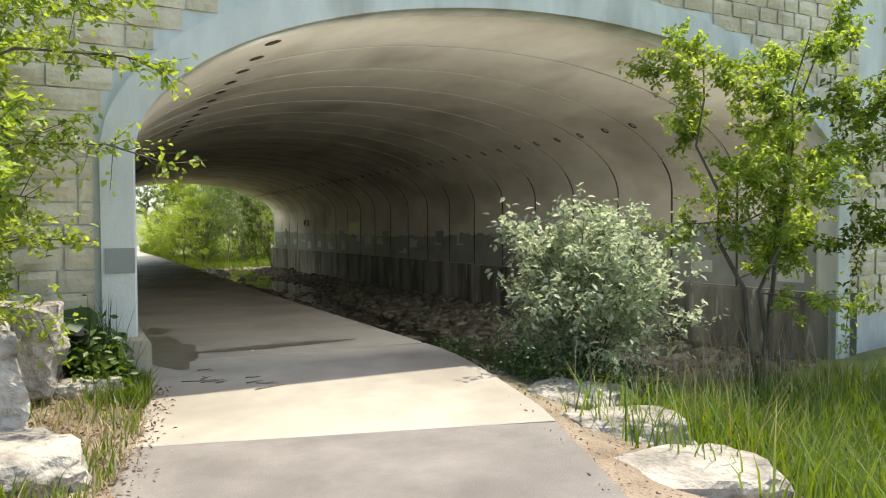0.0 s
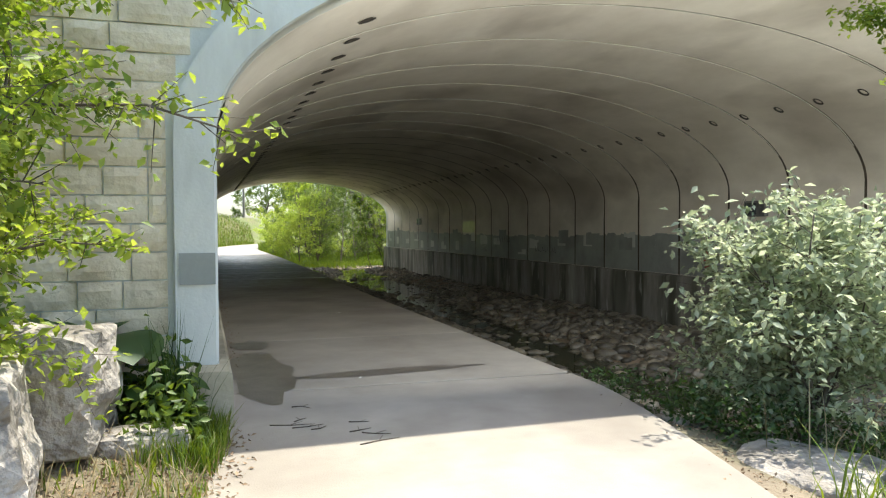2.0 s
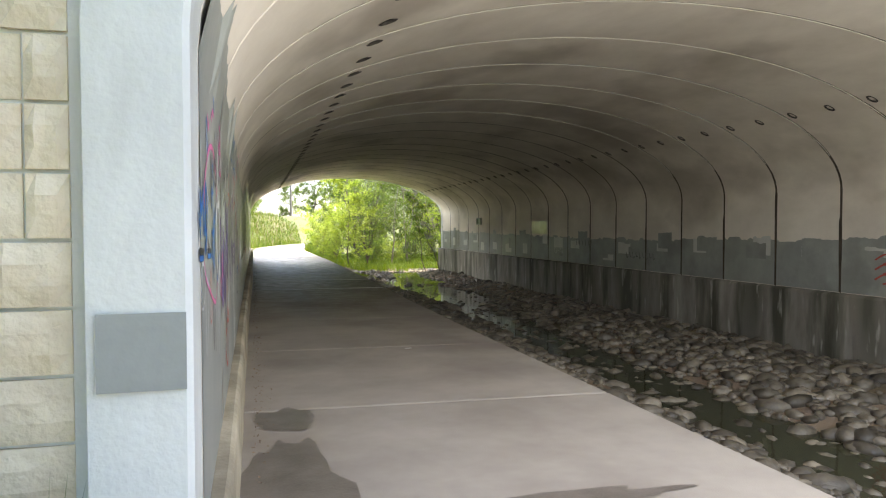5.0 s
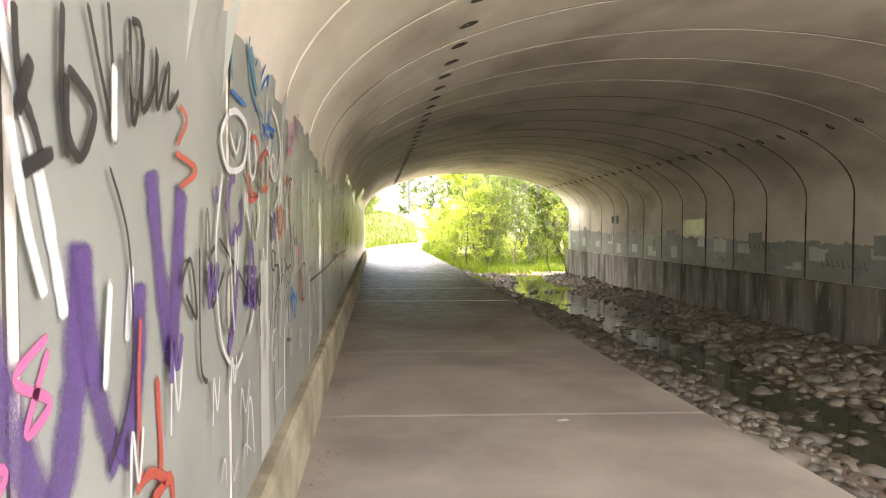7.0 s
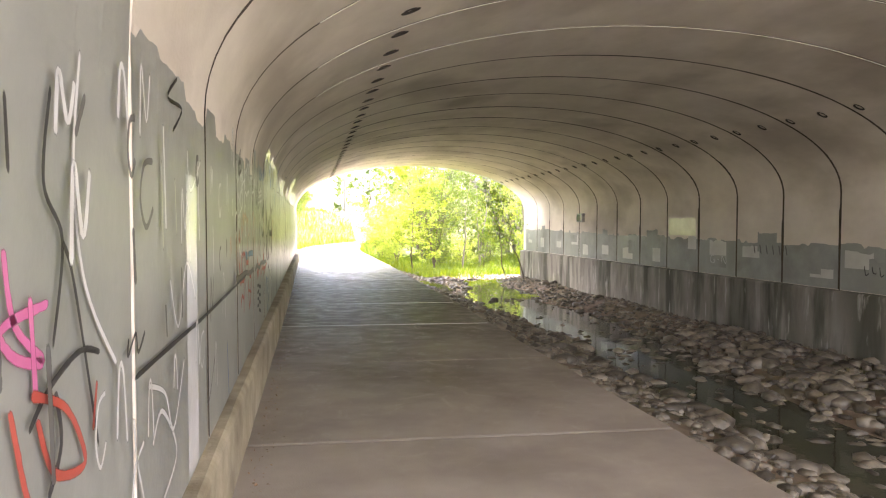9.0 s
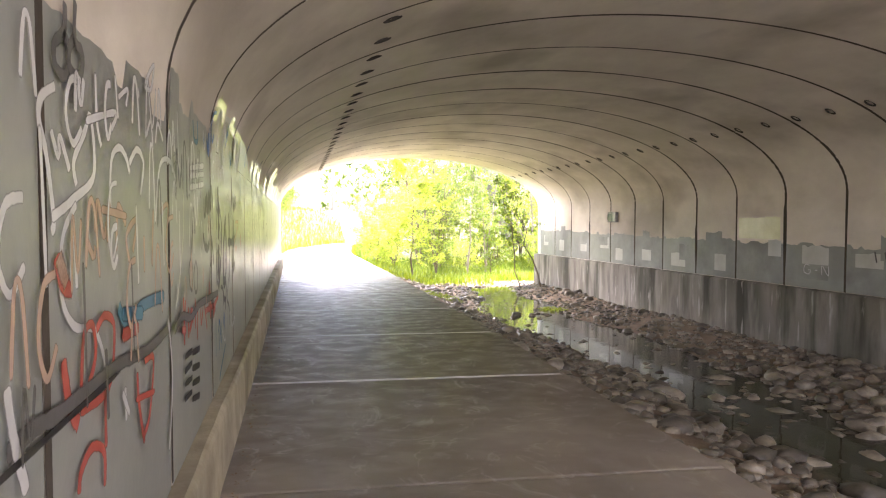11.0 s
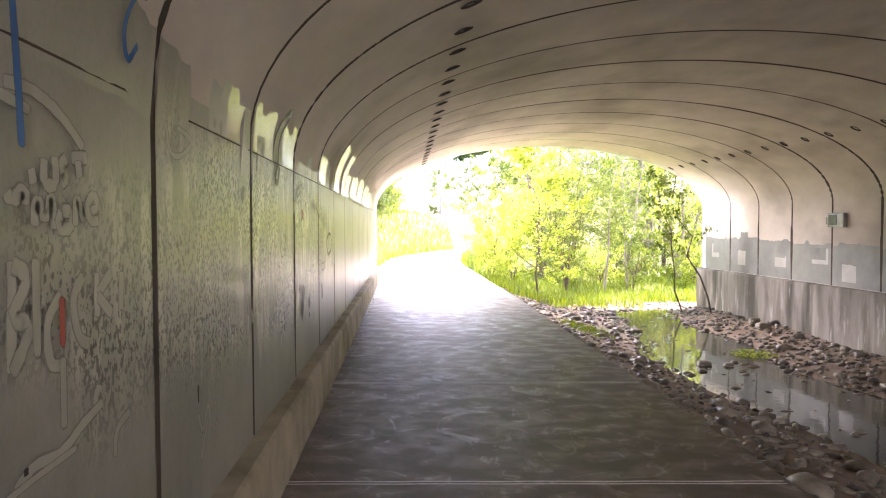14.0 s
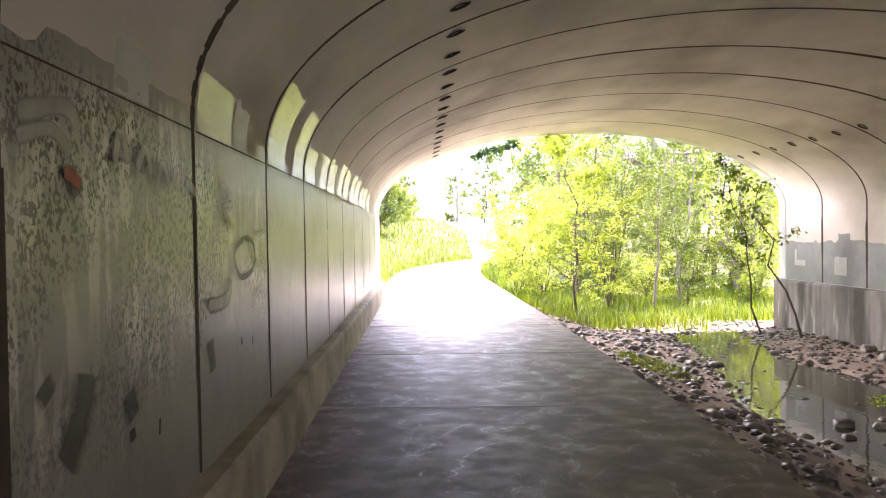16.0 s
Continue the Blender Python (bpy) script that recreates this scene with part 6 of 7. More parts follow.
for j in range(0, 27):
    z = 0.1 + j * 0.208
    u = (z - 0.1 - SPRING) / (RISE + 0.42)
    half = 5.27 if u <= 0 else 5.27 * math.sqrt(max(0, 1 - u * u)) if u < 1 else 0
    if half > 0:
        lay(-3.0, 5.04 - half, z)
        lay(5.04 + half, 11.6 if z < 3.2 else 10.6, z)
    elif z < 5.1:
        lay(-1.2, 10.0, z)
tagged(new("parapet_cap", mesh_from("parapet_cap", box_bm(-9.1, -0.34, HEAD_TOP, 20.1, 0.12, HEAD_TOP + 0.16, 0.02), PORTAL)), "weathered concrete cap on the bridge face", "parapet", kind="structure").matrix_world = Matrix(((1, 0, 0, 0), (SKEW, 1, 0, -SKEW * X1), (0, 0, 1, 0), (0, 0, 0, 1)))

# ---- boulders ----
def boulder(at, size, seed, label, turn=0, box=0.55, tilt=(0, 0)):
    ob = new("boulder", stone_mesh("boulder", size, seed, ROCK, box, 0.13, 4))
    ob.matrix_world = pose(*at, tilt[0], tilt[1], turn)
    return tagged(ob, label, "boulder", "boulders by the path")


boulder((-1.22, -1.78, 0.45), (1.05, 0.95, 0.78), 1, "big angular grey limestone boulder on the bank", 12, 0.72)
boulder((-0.98, -0.72, 0.52), (1.0, 0.75, 0.70), 2, "squared pale limestone block in front of the bridge face", -8, 0.78)
boulder((-0.95, -2.55, 0.06), (1.2, 0.95, 0.46), 3, "low grey limestone boulder with dappled shade", 20, 0.5)
boulder((-0.34, -0.72, 0.10), (0.55, 0.34, 0.28), 4, "flat pinkish stone half sunk in grass", 10, 0.55)
boulder((3.68, -1.75, -0.26), (0.9, 0.95, 0.36), 5, "flat pale limestone slab beside the path", 25, 0.6)
boulder((3.36, -2.75, -0.23), (1.0, 0.62, 0.38), 6, "flat pale limestone slab at the path edge", -20, 0.6)
boulder((2.95, -3.8, -0.24), (1.1, 0.75, 0.40), 7, "broad pale limestone slab among the grass", -15, 0.6)
boulder((-1.9, -3.6, 0.25), (1.1, 1.0, 0.6), 8, "grey limestone boulder on the bank", 40, 0.6)

# ---- plants by the entrance ----
plant("shrub", (4.5, -1.05, -0.45), 2.05, 1.0, 13000, 0.080, 1, "grey-green leafy shrub in full leaf beside the creek", "shrub", stems=11, trunk=0.013, material=LEAF_GREY, limbs=8, low=0.2, twig_len=0.6)
plant("young_tree", (7.0, -1.2, -0.5), 5.6, 1.35, 17000, 0.078, 2, "young broadleaf tree with bright leaves by the bridge", "tree", stems=3, trunk=0.035, material=LEAF_YELLOW, limbs=11, low=0.28, flat=0.5)
plant("young_tree", (9.2, -2.2, -0.4), 4.8, 1.6, 9000, 0.10, 12, "young broadleaf tree with bright leaves beyond the shrub", "tree", stems=2, trunk=0.035, material=LEAF, limbs=11, low=0.3, flat=0.5)
plant("bank_tree", (-1.95, -1.25, 0.5), 4.0, 1.9, 34000, 0.062, 3, "leafy small tree overhanging the boulders", "tree", stems=6, trunk=0.03, material=LEAF_YELLOW, limbs=12, low=0.1, lean=(0.3, -0.4))
plant("bank_shrub", (-1.3, -1.35, 0.45), 2.3, 0.95, 14000, 0.062, 15, "leafy shrub growing between the boulders", "shrub", stems=7, trunk=0.018, material=LEAF_YELLOW, limbs=9, low=0.12)
plant("bank_shrub", (-2.3, -3.2, 0.55), 2.6, 1.1, 6000, 0.065, 13, "leafy shrub on the bank above the boulders", "shrub", stems=5, trunk=0.02, material=LEAF, limbs=7, low=0.15)


def branch(name, pts, leaves, leaf, seed, material, label):
    """A single overhanging branch: a bent limb, side twigs and leaves."""
    r = np.random.default_rng(seed)
    verts, faces, places = [], [], []
    ps = [Vector(p) for p in pts]
    tube(verts, faces, ps, [0.016 * (1 - 0.8 * i / (len(ps) - 1)) for i in range(len(ps))], 6)
    for i in range(1, len(ps)):
        for q in range(11):
            a = ps[i - 1].lerp(ps[i], r.uniform(0, 1))
            b = a + ((ps[i] - ps[i - 1]).normalized() * 0.6 + Vector(r.normal(size=3) * 0.7)).normalized() * r.uniform(0.08, 0.3)
            tube(verts, faces, [a, b], [0.004, 0.0015], 3)
            for _ in range(leaves):
                places.append(a.lerp(b, r.uniform(0.1, 1.1)) + Vector(r.normal(size=3) * 0.02))
    holder = tagged(new(name), label, "branch")
    part("limb", mesh_of("limb", verts, faces, BARK, True), None, holder)
    part("foliage", leaf_mesh("foliage", places, leaf, material, r, 0.3, 0.6), None, holder)


branch("overhanging_branch", [(-2.0, -1.2, 1.3), (-1.3, -1.5, 1.75), (-0.7, -1.75, 1.95), (-0.2, -1.9, 1.95), (0.2, -2.0, 1.82)], 9, 0.055, 21, LEAF_YELLOW, "thin overhanging branch with fresh leaves")
branch("overhanging_branch", [(-2.0, -1.2, 1.6), (-1.4, -1.5, 2.2), (-0.7, -1.7, 2.55), (-0.1, -2.0, 2.5), (0.12, -2.1, 2.42)], 9, 0.06, 22, LEAF_YELLOW, "thin overhanging branch with fresh leaves")
branch("overhanging_branch", [(-1.9, -1.2, 0.9), (-1.3, -1.3, 1.2), (-0.7, -1.2, 1.35), (-0.3, -1.2, 1.32)], 9, 0.055, 23, LEAF_YELLOW, "low branch with fresh leaves")

branch("overhanging_branch", [(-2.0, -1.2, 1.9), (-1.5, -1.4, 2.5), (-1.0, -1.6, 2.85), (-0.5, -1.8, 2.9), (-0.2, -1.9, 2.8)], 9, 0.06, 25, LEAF_YELLOW, "high overhanging branch with fresh leaves")
branch("overhanging_branch", [(-1.9, -1.3, 1.1), (-1.4, -1.6, 1.5), (-0.95, -1.8, 1.65), (-0.6, -1.9, 1.6)], 10, 0.058, 26, LEAF_YELLOW, "leafy branch hanging over the boulders")
branch("overhanging_branch", [(-1.9, -1.5, 0.9), (-1.5, -1.8, 1.1), (-1.1, -2.0, 1.15), (-0.85, -2.1, 1.05)], 10, 0.058, 27, LEAF, "low leafy branch hanging over the boulders")
branch("overhanging_branch", [(-1.9, -1.2, 1.5), (-1.3, -1.0, 1.9), (-0.8, -0.9, 2.1), (-0.45, -0.9, 2.1)], 10, 0.06, 28, LEAF, "leafy branch before the stone wall")


def broad_leaf_plant(at, seed, n=9, size=0.34):
    r = np.random.default_rng(seed)
    verts, faces = [], []
    sv, sf = [], []
    for k in range(n):
        a = 6.28 * k / n + r.uniform(-0.3, 0.3)
        out = Vector((math.cos(a), math.sin(a), 0))
        s = size * r.uniform(0.7, 1.1)
        root = out * 0.10 + Vector((0, 0, s * r.uniform(0.6, 1.1)))
        tube(sv, sf, [(0, 0, 0), root * 0.6 + Vector((0, 0, 0.02)), root], [0.011, 0.009, 0.007], 5)
        side = Vector((-out.y, out.x, 0))
        base = len(verts)
        for i in range(7):
            f = i / 6
            w = s * 0.48 * math.sin(math.pi * min(1, 0.12 + 0.88 * f)) ** 0.7
            c = root + out * s * f + Vector((0, 0, s * (0.30 * f - 0.55 * f * f)))
            for q in (-1, -0.5, 0, 0.5, 1):
                verts.append(c + side * w * q + Vector((0, 0, 0.10 * w * abs(q) + 0.02 * noise.noise(Vector((k * 3, i, q * 2))))))
        for i in range(6):
            for q in range(4):
                b = base + i * 5 + q
                faces.append((b, b + 1, b + 6, b + 5))
    holder = new("burdock_plant")
    holder.location = at
    tagged(holder, "burdock with broad dark green leaves against the wall", "plant", "burdocks")
    part("stalks", mesh_of("stalks", sv, sf, LEAF_DARK, True), None, holder)
    part("leaves", mesh_of("leaves", verts, faces, LEAF_DARK, True), None, holder)


broad_leaf_plant((-0.62, -0.10, 0.28), 31, 10, 0.44)
broad_leaf_plant((-0.30, -0.28, 0.20), 32, 8, 0.28)
broad_leaf_plant((-1.25, -0.15, 0.45), 33, 9, 0.36)


def scatter(n, x0, x1, y0, y1, keep, seed):
    r = np.random.default_rng(seed)
    out = []
    while len(out) < n:
        x, y = r.uniform(x0, x1), r.uniform(y0, y1)
        if keep(x, y, r):
            out.append((x, y, ground_z(x, y) - 0.01))
    return out


def clear(x, y, gap=0.08):
    l, rr = path_edges(y)
    return x < l - gap or x > rr + gap


def stuff(name, me, label):
    tagged(new(name, me), label, "grass", kind="stuff")


def patchy(x, y, r, scale=0.9, cut=0.0):
    return noise.noise(Vector((x * scale, y * scale, 1.7))) + r.uniform(-0.35, 0.35) > cut


r9 = np.random.default_rng(9)
stuff("meadow_grass", blade_mesh("meadow_grass", scatter(42000, 3.0, 13, -9.5, -0.9, lambda x, y, r: clear(x, y, 0.35) and r.random() < 1.6 - 0.05 * (x - 3) ** 1.3 + 0.12 * (y + 4) + 0.5 * noise.noise(Vector((x * 0.7, y * 0.7, 2))) and (x > 4.0 or r.random() < 0.2) and (y < -2.2 or x > 5.4) and y < -0.9 - 0.15 * (x - 3), 51), 0.46, GRASS, r9, 0.006, 0.75), "tall bright green grass beside the path")
stuff("meadow_grass", blade_mesh("meadow_grass", scatter(600, 3.6, 9, -6, -1.4, lambda x, y, r: clear(x, y, 0.2), 52), 0.75, GRASS_DRY, r9, 0.004, 0.45), "thin dry grass stalks among the green")
stuff("bank_grass", blade_mesh("bank_grass", scatter(3200, -3.2, 0.3, -4, 0.05, lambda x, y, r: clear(x, y, 0.03) and patchy(x, y, r, 1.2, 0.12), 53), 0.15, GRASS, r9, 0.005, 0.6), "short green grass between the boulders")
stuff("bank_grass", blade_mesh("bank_grass", scatter(2500, -2.2, 0.25, -4, 0.05, lambda x, y, r: clear(x, y, 0.0), 54), 0.16, GRASS_DRY, r9, 0.004, 0.9), "dry straw-coloured grass on the bank")
stuff("tall_tuft", blade_mesh("tall_tuft", scatter(90, -0.30, 0.0, -0.5, -0.3, lambda x, y, r: True, 55), 0.75, LEAF_DARK, r9, 0.005, 0.35), "tall dark grass tuft against the pillar")
stuff("edge_grass", blade_mesh("edge_grass", scatter(900, -0.35, 0.24, -1.0, -0.2, lambda x, y, r: clear(x, y, 0.0), 56), 0.2, GRASS, r9, 0.005, 0.6), "grass tuft at the kerb end")
stuff("creek_weeds", leaf_mesh("creek_weeds", [Vector(p) + Vector((0, 0, r9.uniform(0, 0.45))) for p in scatter(5000, 3.35, 5.2, -1.6, 0.9, lambda x, y, r: clear(x, y, 0.1) and patchy(x, y, r, 1.3, -0.1), 57)], 0.05, LEAF_DARK, r9), "low dark green weeds at the path edge")


stuff("wall_weeds", leaf_mesh("wall_weeds", [Vector(p) + Vector((0, 0, abs(r9.normal(0, 0.2)))) for p in scatter(3200, -1.5, -0.02, -0.85, -0.02, lambda x, y, r: patchy(x, y, r, 1.6, -0.1), 58)], 0.075, LEAF, r9), "mixed dark green weeds at the foot of the stone wall")
stuff("dry_stems", blade_mesh("dry_stems", scatter(260, 5.0, 7.6, -2.0, -0.9, lambda x, y, r: True, 59), 1.0, GRASS_DRY, r9, 0.004, 0.35), "thin bare grey stems beside the shrub")


def litter_mesh(name, n, x0, x1, y0, y1, keep, seed, size, material):
    r = np.random.default_rng(seed)
    spots = [(p[0], p[1], (0.004 if not clear(p[0], p[1], 0) else p[2] + 0.012)) for p in scatter(n, x0, x1, y0, y1, keep, seed)]
    return leaf_mesh(name, spots, size, material, r, 0.0, 0.5)


DRY_LEAF = surface("dry_leaf", (0.16, 0.10, 0.06), (0.36, 0.26, 0.17), 8, 0.9, 0.1, island=0.3)
tagged(new("leaf_litter", litter_mesh("leaf_litter", 5200, -1.4, 0.6, -4.2, -0.2, lambda x, y, r: x < path_edges(y)[0] + abs(r.normal(0, 0.10)), 61, 0.035, DRY_LEAF)), "dry brown leaf litter along the path edge", "leaf litter", kind="stuff")
tagged(new("leaf_litter", litter_mesh("leaf_litter", 1500, 2.0, 3.9, -5, 0.2, lambda x, y, r: x > path_edges(y)[1] - abs(r.normal(0, 0.07)), 62, 0.03, DRY_LEAF)), "dry leaf litter along the path edge", "leaf litter", kind="stuff")
tagged(new("path_grit", litter_mesh("path_grit", 900, 0.28, 0.65, 2.0, 33, lambda x, y, r: x < 0.29 + abs(r.normal(0, 0.09)), 63, 0.022, DRY_LEAF)), "dirt and crumbs along the foot of the kerb", "grit", kind="stuff")


def twig(at, length, turn, seed):
    r = random.Random(seed)
    v, f = [], []
    tube(v, f, [(0, 0, 0.006), (length * 0.5, r.uniform(-0.03, 0.03), 0.007), (length, r.uniform(-0.05, 0.05), 0.006)], [0.005, 0.004, 0.002], 5)
    tube(v, f, [(length * 0.5, 0, 0.006), (length * 0.75, 0.07, 0.008)], [0.003, 0.0015], 4)
    ob = new("twig", mesh_of("twig", v, f, BARK, True))
    ob.matrix_world = pose(*at, 0, 0, turn)
    tagged(ob, "small dry twig lying on the path", "twig", "twigs")


for k in range(9):
    r = random.Random(70 + k)
    twig((r.uniform(0.4, 1.1), r.uniform(-0.9, 0.4), 0.0), r.uniform(0.12, 0.3), r.uniform(-40, 40), 80 + k)

PAPER = surface("paper_scrap", (0.70, 0.69, 0.66), (0.80, 0.79, 0.76), 20, 0.8, 0.2, 60)


def paper(at, w, turn):
    v, f = [], []
    for j in range(4):
        for i in range(5):
            v.append((w * (i / 4 - 0.5), w * 0.6 * (j / 3 - 0.5), 0.006 + 0.012 * abs(noise.noise(Vector((i * 0.9, j * 0.8, turn))))))
    for j in range(3):
        for i in range(4):
            a = j * 5 + i
            f.append((a, a + 1, a + 6, a + 5))
    ob = new("paper_scrap", mesh_of("paper_scrap", v, f, PAPER))
    ob.matrix_world = pose(*at, 0, 0, turn)
    tagged(ob, "crumpled white paper scrap on the path", "litter", "scraps")


paper((2.11, 6.21, 0.0), 0.09, 10)
paper((1.4, 1.2, 0.0), 0.05, 50)
WET = surface("damp_stain", (0.13, 0.11, 0.09), (0.23, 0.195, 0.165), 3, 0.35, 0.2, 80)


def damp_patch(cx, cy, rx, ry, seed, label):
    v, f = [(0, 0, 0)], []
    n = 40
    for i in range(n):
        a = 2 * math.pi * i / n
        k = 1 + 0.45 * noise.noise(Vector((math.cos(a) * 1.4 + seed, math.sin(a) * 1.4, seed))) + 0.2 * noise.noise(Vector((math.cos(a) * 4, math.sin(a) * 4, seed)))
        v.append((rx * k * math.cos(a), ry * k * math.sin(a), 0))
    f = [(0, 1 + i, 1 + (i + 1) % n) for i in range(n)]
    ob = new("damp_patch", mesh_of("damp_patch", v, f, WET))
    ob.location = (cx, cy, 0.004 + 0.0005 * seed)
    tagged(ob, label, "stain", "damp patches")


damp_patch(0.50, 1.75, 0.30, 1.15, 2, "dark damp stain on the path by the kerb")
damp_patch(1.65, 1.40, 0.95, 0.11, 5, "narrow dark damp streak across the path")
damp_patch(0.52, 3.45, 0.24, 0.3, 7, "dark damp stain on the path by the kerb")

# ---- beyond the far mouth ----
plant("sapling", (5.15, 34.6, -0.55), 5.2, 1.9, 11000, 0.10, 4, "slender sapling with yellow-green leaves at the tunnel mouth", "tree", stems=1, trunk=0.04, material=LEAF_YELLOW, limbs=26, low=0.12, flat=0.25, aspect=0.45)
plant("sapling", (3.9, 36.5, -0.3), 3.6, 1.3, 6000, 0.09, 14, "leafy sapling leaning over the path edge", "tree", stems=2, trunk=0.025, material=LEAF_YELLOW, limbs=14, low=0.08)
plant("stream_shrub", (6.4, 36.2, -0.5), 5.2, 1.9, 9000, 0.075, 5, "many-stemmed willow shrub with open branches", "shrub", stems=9, trunk=0.03, material=LEAF, limbs=8, low=0.3)
plant("thin_tree", (7.9, 36.8, -0.6), 5.2, 1.2, 4000, 0.08, 6, "thin grey-stemmed tree with sparse leaves", "tree", stems=1, trunk=0.05, material=LEAF, bark=BARK_PALE, limbs=14, low=0.35)
plant("thin_tree", (9.0, 37.7, -0.6), 6.2, 1.6, 5000, 0.08, 7, "thin grey-stemmed tree with sparse leaves", "tree", stems=2, trunk=0.05, material=LEAF, bark=BARK_PALE, limbs=12, low=0.3)
plant("leaning_sapling", (8.75, 32.2, -0.72), 4.1, 0.7, 450, 0.12, 8, "bare leaning sapling with few drooping leaves", "tree", stems=1, trunk=0.028, material=LEAF, limbs=9, low=0.35, lean=(-0.9, 0.2), flat=0.7)
plant("leaning_sapling", (9.35, 31.6, -0.8), 3.9, 0.7, 260, 0.11, 9, "bare leaning sapling at the footing wall", "tree", stems=1, trunk=0.028, material=LEAF, limbs=8, low=0.4, lean=(-1.1, 0.3), flat=0.7)
plant("old_tree", (12.2, 44, -0.4), 12, 4.5, 14000, 0.12, 10, "large old tree with a leaning grey trunk", "tree", stems=2, trunk=0.30, material=LEAF, bark=BARK_PALE, limbs=14, low=0.3, lean=(-1.5, 0))
for k in range(16):
    r = random.Random(700 + k)
    x, y = 5.2 + (k % 8) * 1.5 + r.uniform(-0.6, 0.6), 38.5 + (k // 8) * 4 + r.uniform(-1.5, 1.5)
    plant("undergrowth", (x, y, ground_z(x, y)), r.uniform(1.4, 2.6), r.uniform(0.8, 1.3), 3200, 0.085, 720 + k, "low leafy undergrowth beside the creek", "shrub", stems=5, trunk=0.02, material=(LEAF_YELLOW, LEAF)[k % 2], limbs=6, low=0.1, group="undergrowth")
for k in range(39):
    r = random.Random(200 + k)
    y = 41 + (k % 13) * 2.6 + r.uniform(-1, 1)
    x = path_edges(y)[1] + 2.2 + (k // 13) * 5.5 + r.uniform(0, 4.0)
    plant("woodland_tree", (x, y, ground_z(x, y)), r.uniform(5.5, 10), r.uniform(2.0, 3.2), 6500, 0.13, 300 + k, "leafy woodland tree beside the creek", "tree", stems=r.choice((1, 2, 4)), trunk=0.08, material=(LEAF, LEAF_YELLOW, LEAF, LEAF_GREY)[k % 4], bark=(BARK, BARK_PALE)[k % 2], limbs=12, low=0.12, group="woodland beyond the underpass")
for k in range(18):
    r = random.Random(400 + k)
    y = 59 + k * 2.6 + r.uniform(-2, 2)
    x = min(path_edges(y)[0], 2.5) - 2.6 - r.uniform(0, 5)
    plant("hill_tree", (x, y, ground_z(x, y)), r.uniform(2.6, 4.6), r.uniform(1.3, 2.2), 4500, 0.16, 500 + k, "round-headed tree on the grassy bank", "tree", stems=r.choice((1, 3)), trunk=0.08, material=(LEAF, LEAF_YELLOW)[k % 2], limbs=12, low=0.1, group="trees on the bank")
for k, (x, y, h) in enumerate(((8.6, 98, 9.0), (11.5, 104, 10), (14, 96, 9), (6.0, 112, 7.5), (17, 110, 12))):
    plant("far_tree", (x, y, ground_z(x, y) - 0.1), h, 3.0, 6000, 0.22, 600 + k, "dense dark tree beyond the bend of the path", "tree", stems=1, trunk=0.15, material=LEAF, limbs=18, low=0.08, group="far trees")
branch("fir_branch", [(5.4, 46, 5.5), (4.7, 45.5, 5.2), (4.0, 45, 4.95), (3.4, 45, 4.75)], 36, 0.16, 24, LEAF_DARK, "dark drooping fir branch above the path")

beyond = lambda x, y, r: clear(x, y, 0.1)
stuff("far_grass", blade_mesh("far_grass", scatter(16000, 3.3, 13, 33.4, 44, lambda x, y, r: clear(x, y, 0.1) and (y > 34.5 or x < 8.2) and patchy(x, y, r, 0.6, -0.2), 71), 0.32, GRASS, r9, 0.012, 0.5), "bright grass beside the creek beyond the underpass")
stuff("far_grass", blade_mesh("far_grass", scatter(26000, -9, 4.5, 34, 70, lambda x, y, r: x < path_edges(y)[0] - 0.25, 72), 0.38, GRASS, r9, 0.016, 0.5), "sunlit grass on the bank beside the path")
stuff("far_grass", blade_mesh("far_grass", scatter(5000, -9, 4.5, 34, 70, lambda x, y, r: x < path_edges(y)[0] - 0.25, 73), 0.45, GRASS_DRY, r9, 0.012, 0.5), "dry stalks on the bank")
stuff("far_grass", blade_mesh("far_grass", scatter(7000, 3, 9, 38, 75, lambda x, y, r: 0.15 < x - path_edges(y)[1] < 1.8, 74), 0.6, GRASS, r9, 0.016, 0.4), "tall grass verge beside the path")
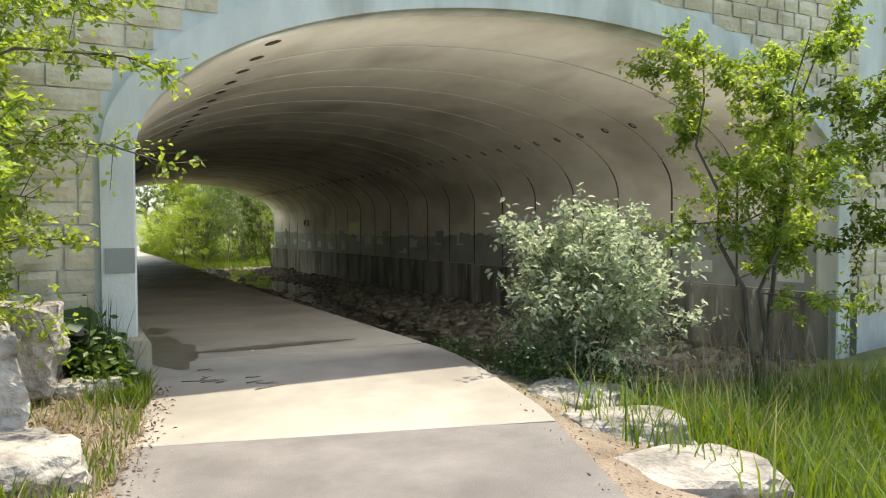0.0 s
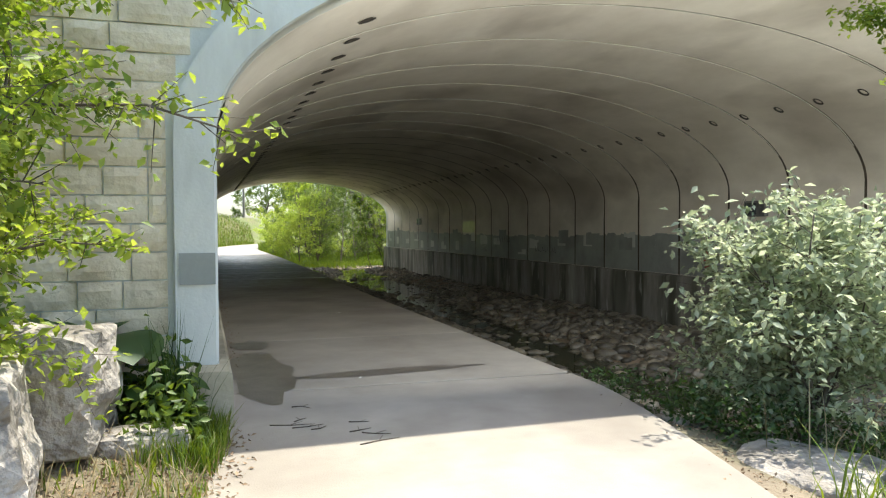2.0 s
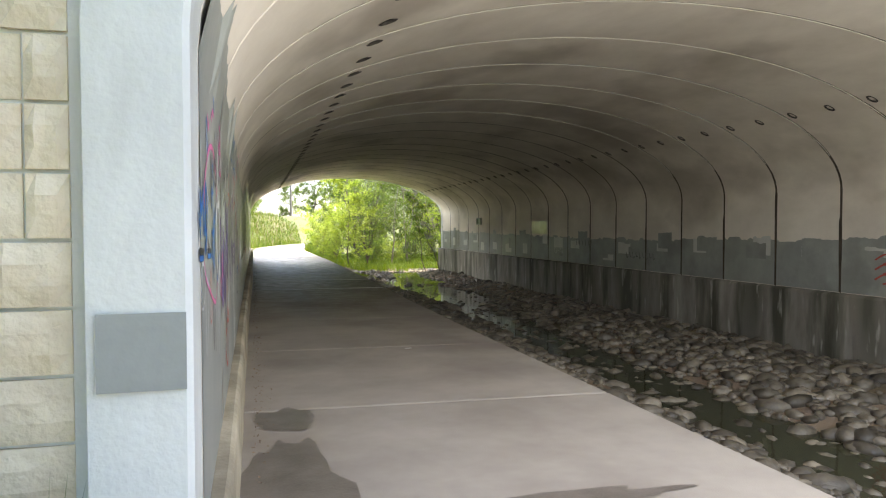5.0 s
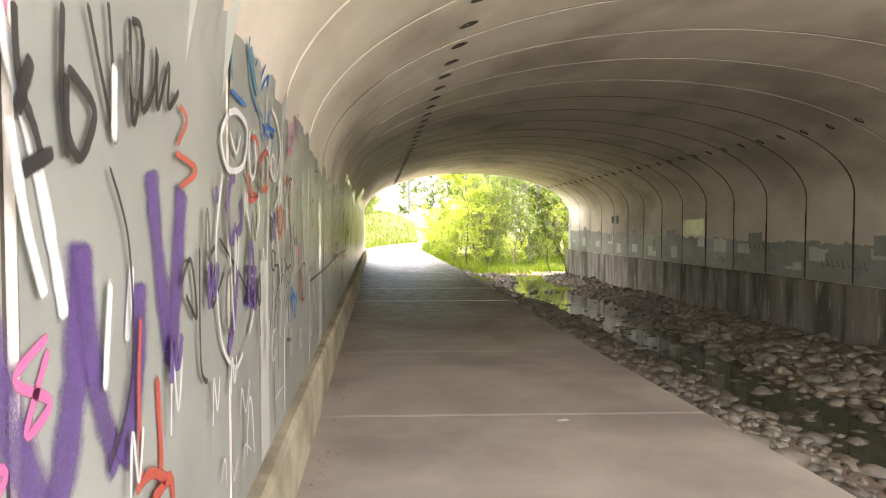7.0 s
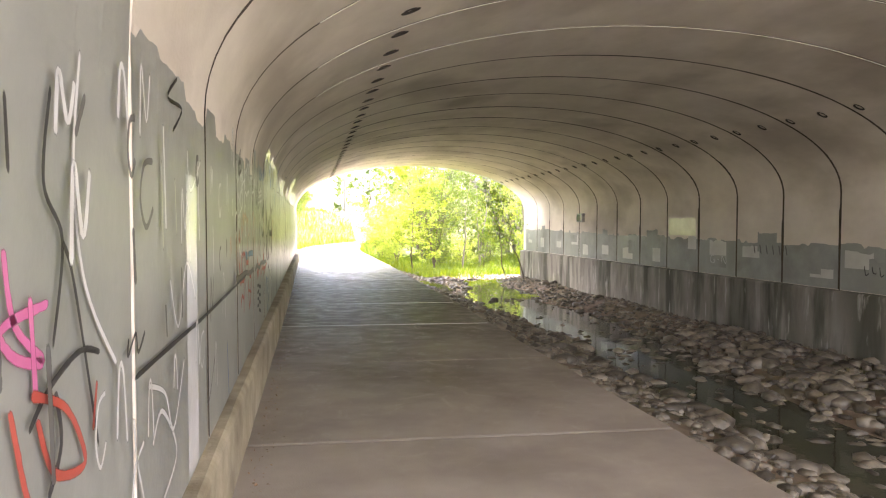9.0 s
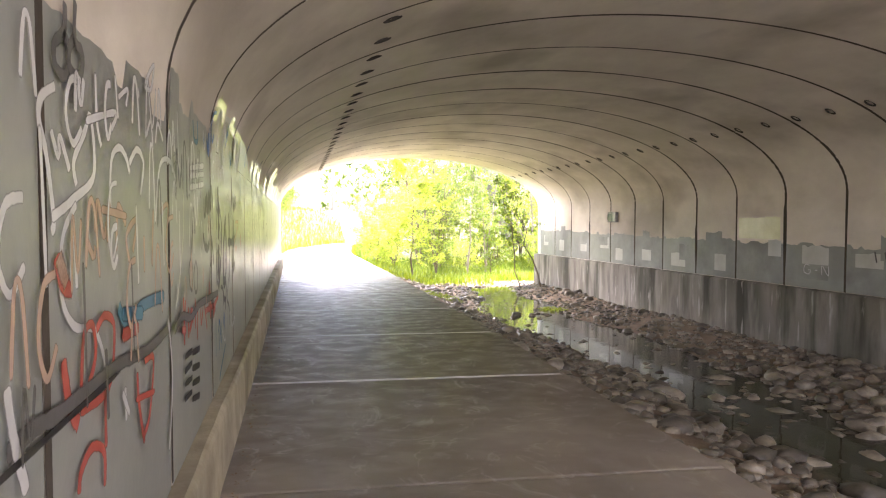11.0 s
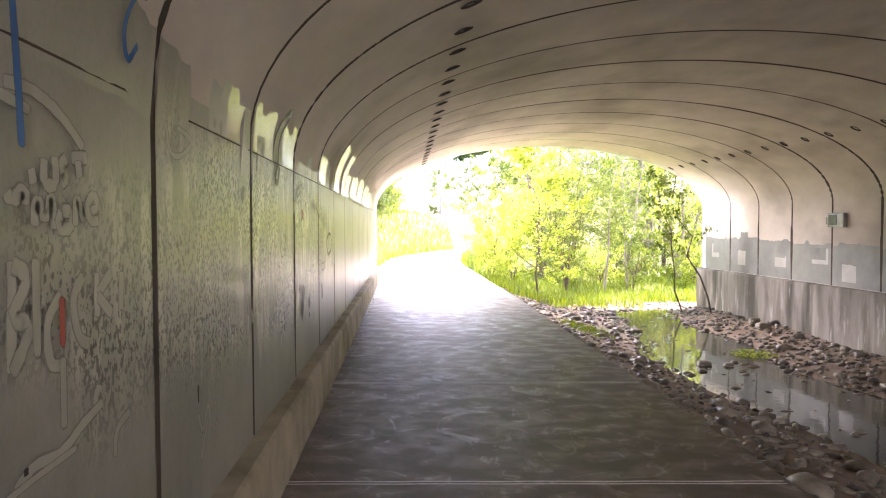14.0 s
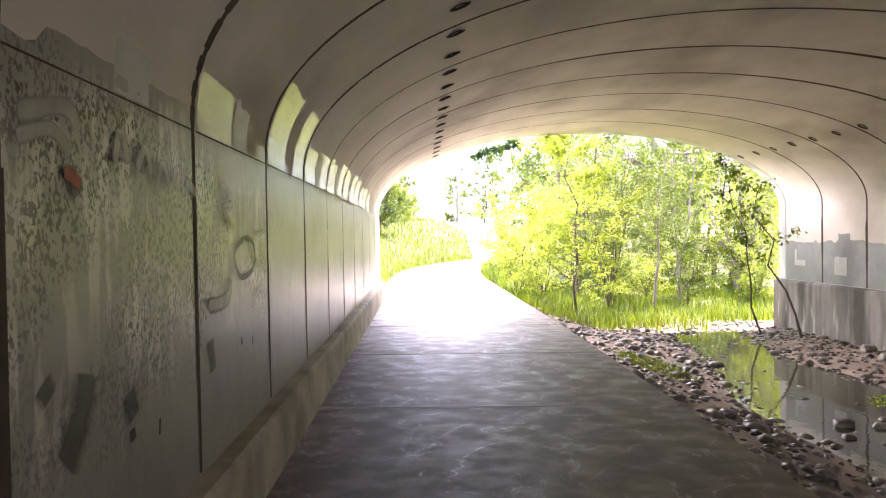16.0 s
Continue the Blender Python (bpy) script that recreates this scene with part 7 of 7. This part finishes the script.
stuff("creek_tuft", leaf_mesh("creek_tuft", [Vector(p) + Vector((0, 0, r9.uniform(0, 0.08))) for p in scatter(1500, 4.3, 5.6, 27.0, 29.5, lambda x, y, r: ((x - 4.95) / 0.6) ** 2 + ((y - 28.2) / 1.2) ** 2 < r.uniform(0.3, 1.1), 75)], 0.045, GRASS, r9, -0.4), "low green weeds on the creek gravel")
stuff("creek_tuft", leaf_mesh("creek_tuft", [(p[0], p[1], WATER_Z + 0.012 + r9.uniform(0, 0.02)) for p in scatter(420, 7.2, 8.3, 25.5, 26.9, lambda x, y, r: ((x - 7.75) / 0.42) ** 2 + ((y - 26.2) / 0.45) ** 2 < 1, 76)], 0.05, LEAF_YELLOW, r9, -0.2), "bright green algae mat in the water")
for k, (x, y, s) in enumerate(((6.35, 25.3, 0.17), (6.75, 25.2, 0.13), (7.0, 25.5, 0.10), (6.1, 24.8, 0.11), (9.2, 28.6, 0.22), (9.4, 27.5, 0.16), (9.5, 29.6, 0.18), (9.3, 24.0, 0.18))):
    ob = new("creek_rock", stone_mesh("creek_rock", (s * 1.5, s * 1.2, s), 30 + k, COBBLE_PART, 0.25, 0.2, 3))
    ob.location = (x, y, max(ground_z(x, y), WATER_Z - 0.03) + s * 0.2)
    tagged(ob, "smooth brown rock standing out of the creek", "rock", "creek rocks")

pole = tagged(new("utility_pole"), "plain grey utility pole with a small transformer", "utility pole")
pole.location = (5.0, 91, ground_z(5.0, 91) - 0.2)
v, f = [], []
tube(v, f, [(0, 0, -0.2), (0.02, 0, 3.5), (0, 0, 7.1)], [0.17, 0.15, 0.12], 10)
part("shaft", mesh_of("shaft", v, f, BARK_PALE, True), None, pole)
part("crossarm", box_bm(-0.1, -0.06, 6.5, 1.1, 0.06, 6.62, 0.01), BARK_PALE, pole)
v, f = [], []
tube(v, f, [(0.55, 0, 6.0), (0.55, 0, 6.05), (0.55, 0, 6.45), (0.55, 0, 6.5)], [0.14, 0.18, 0.18, 0.14], 10)
part("transformer", mesh_of("transformer", v, f, METAL, True), None, pole)
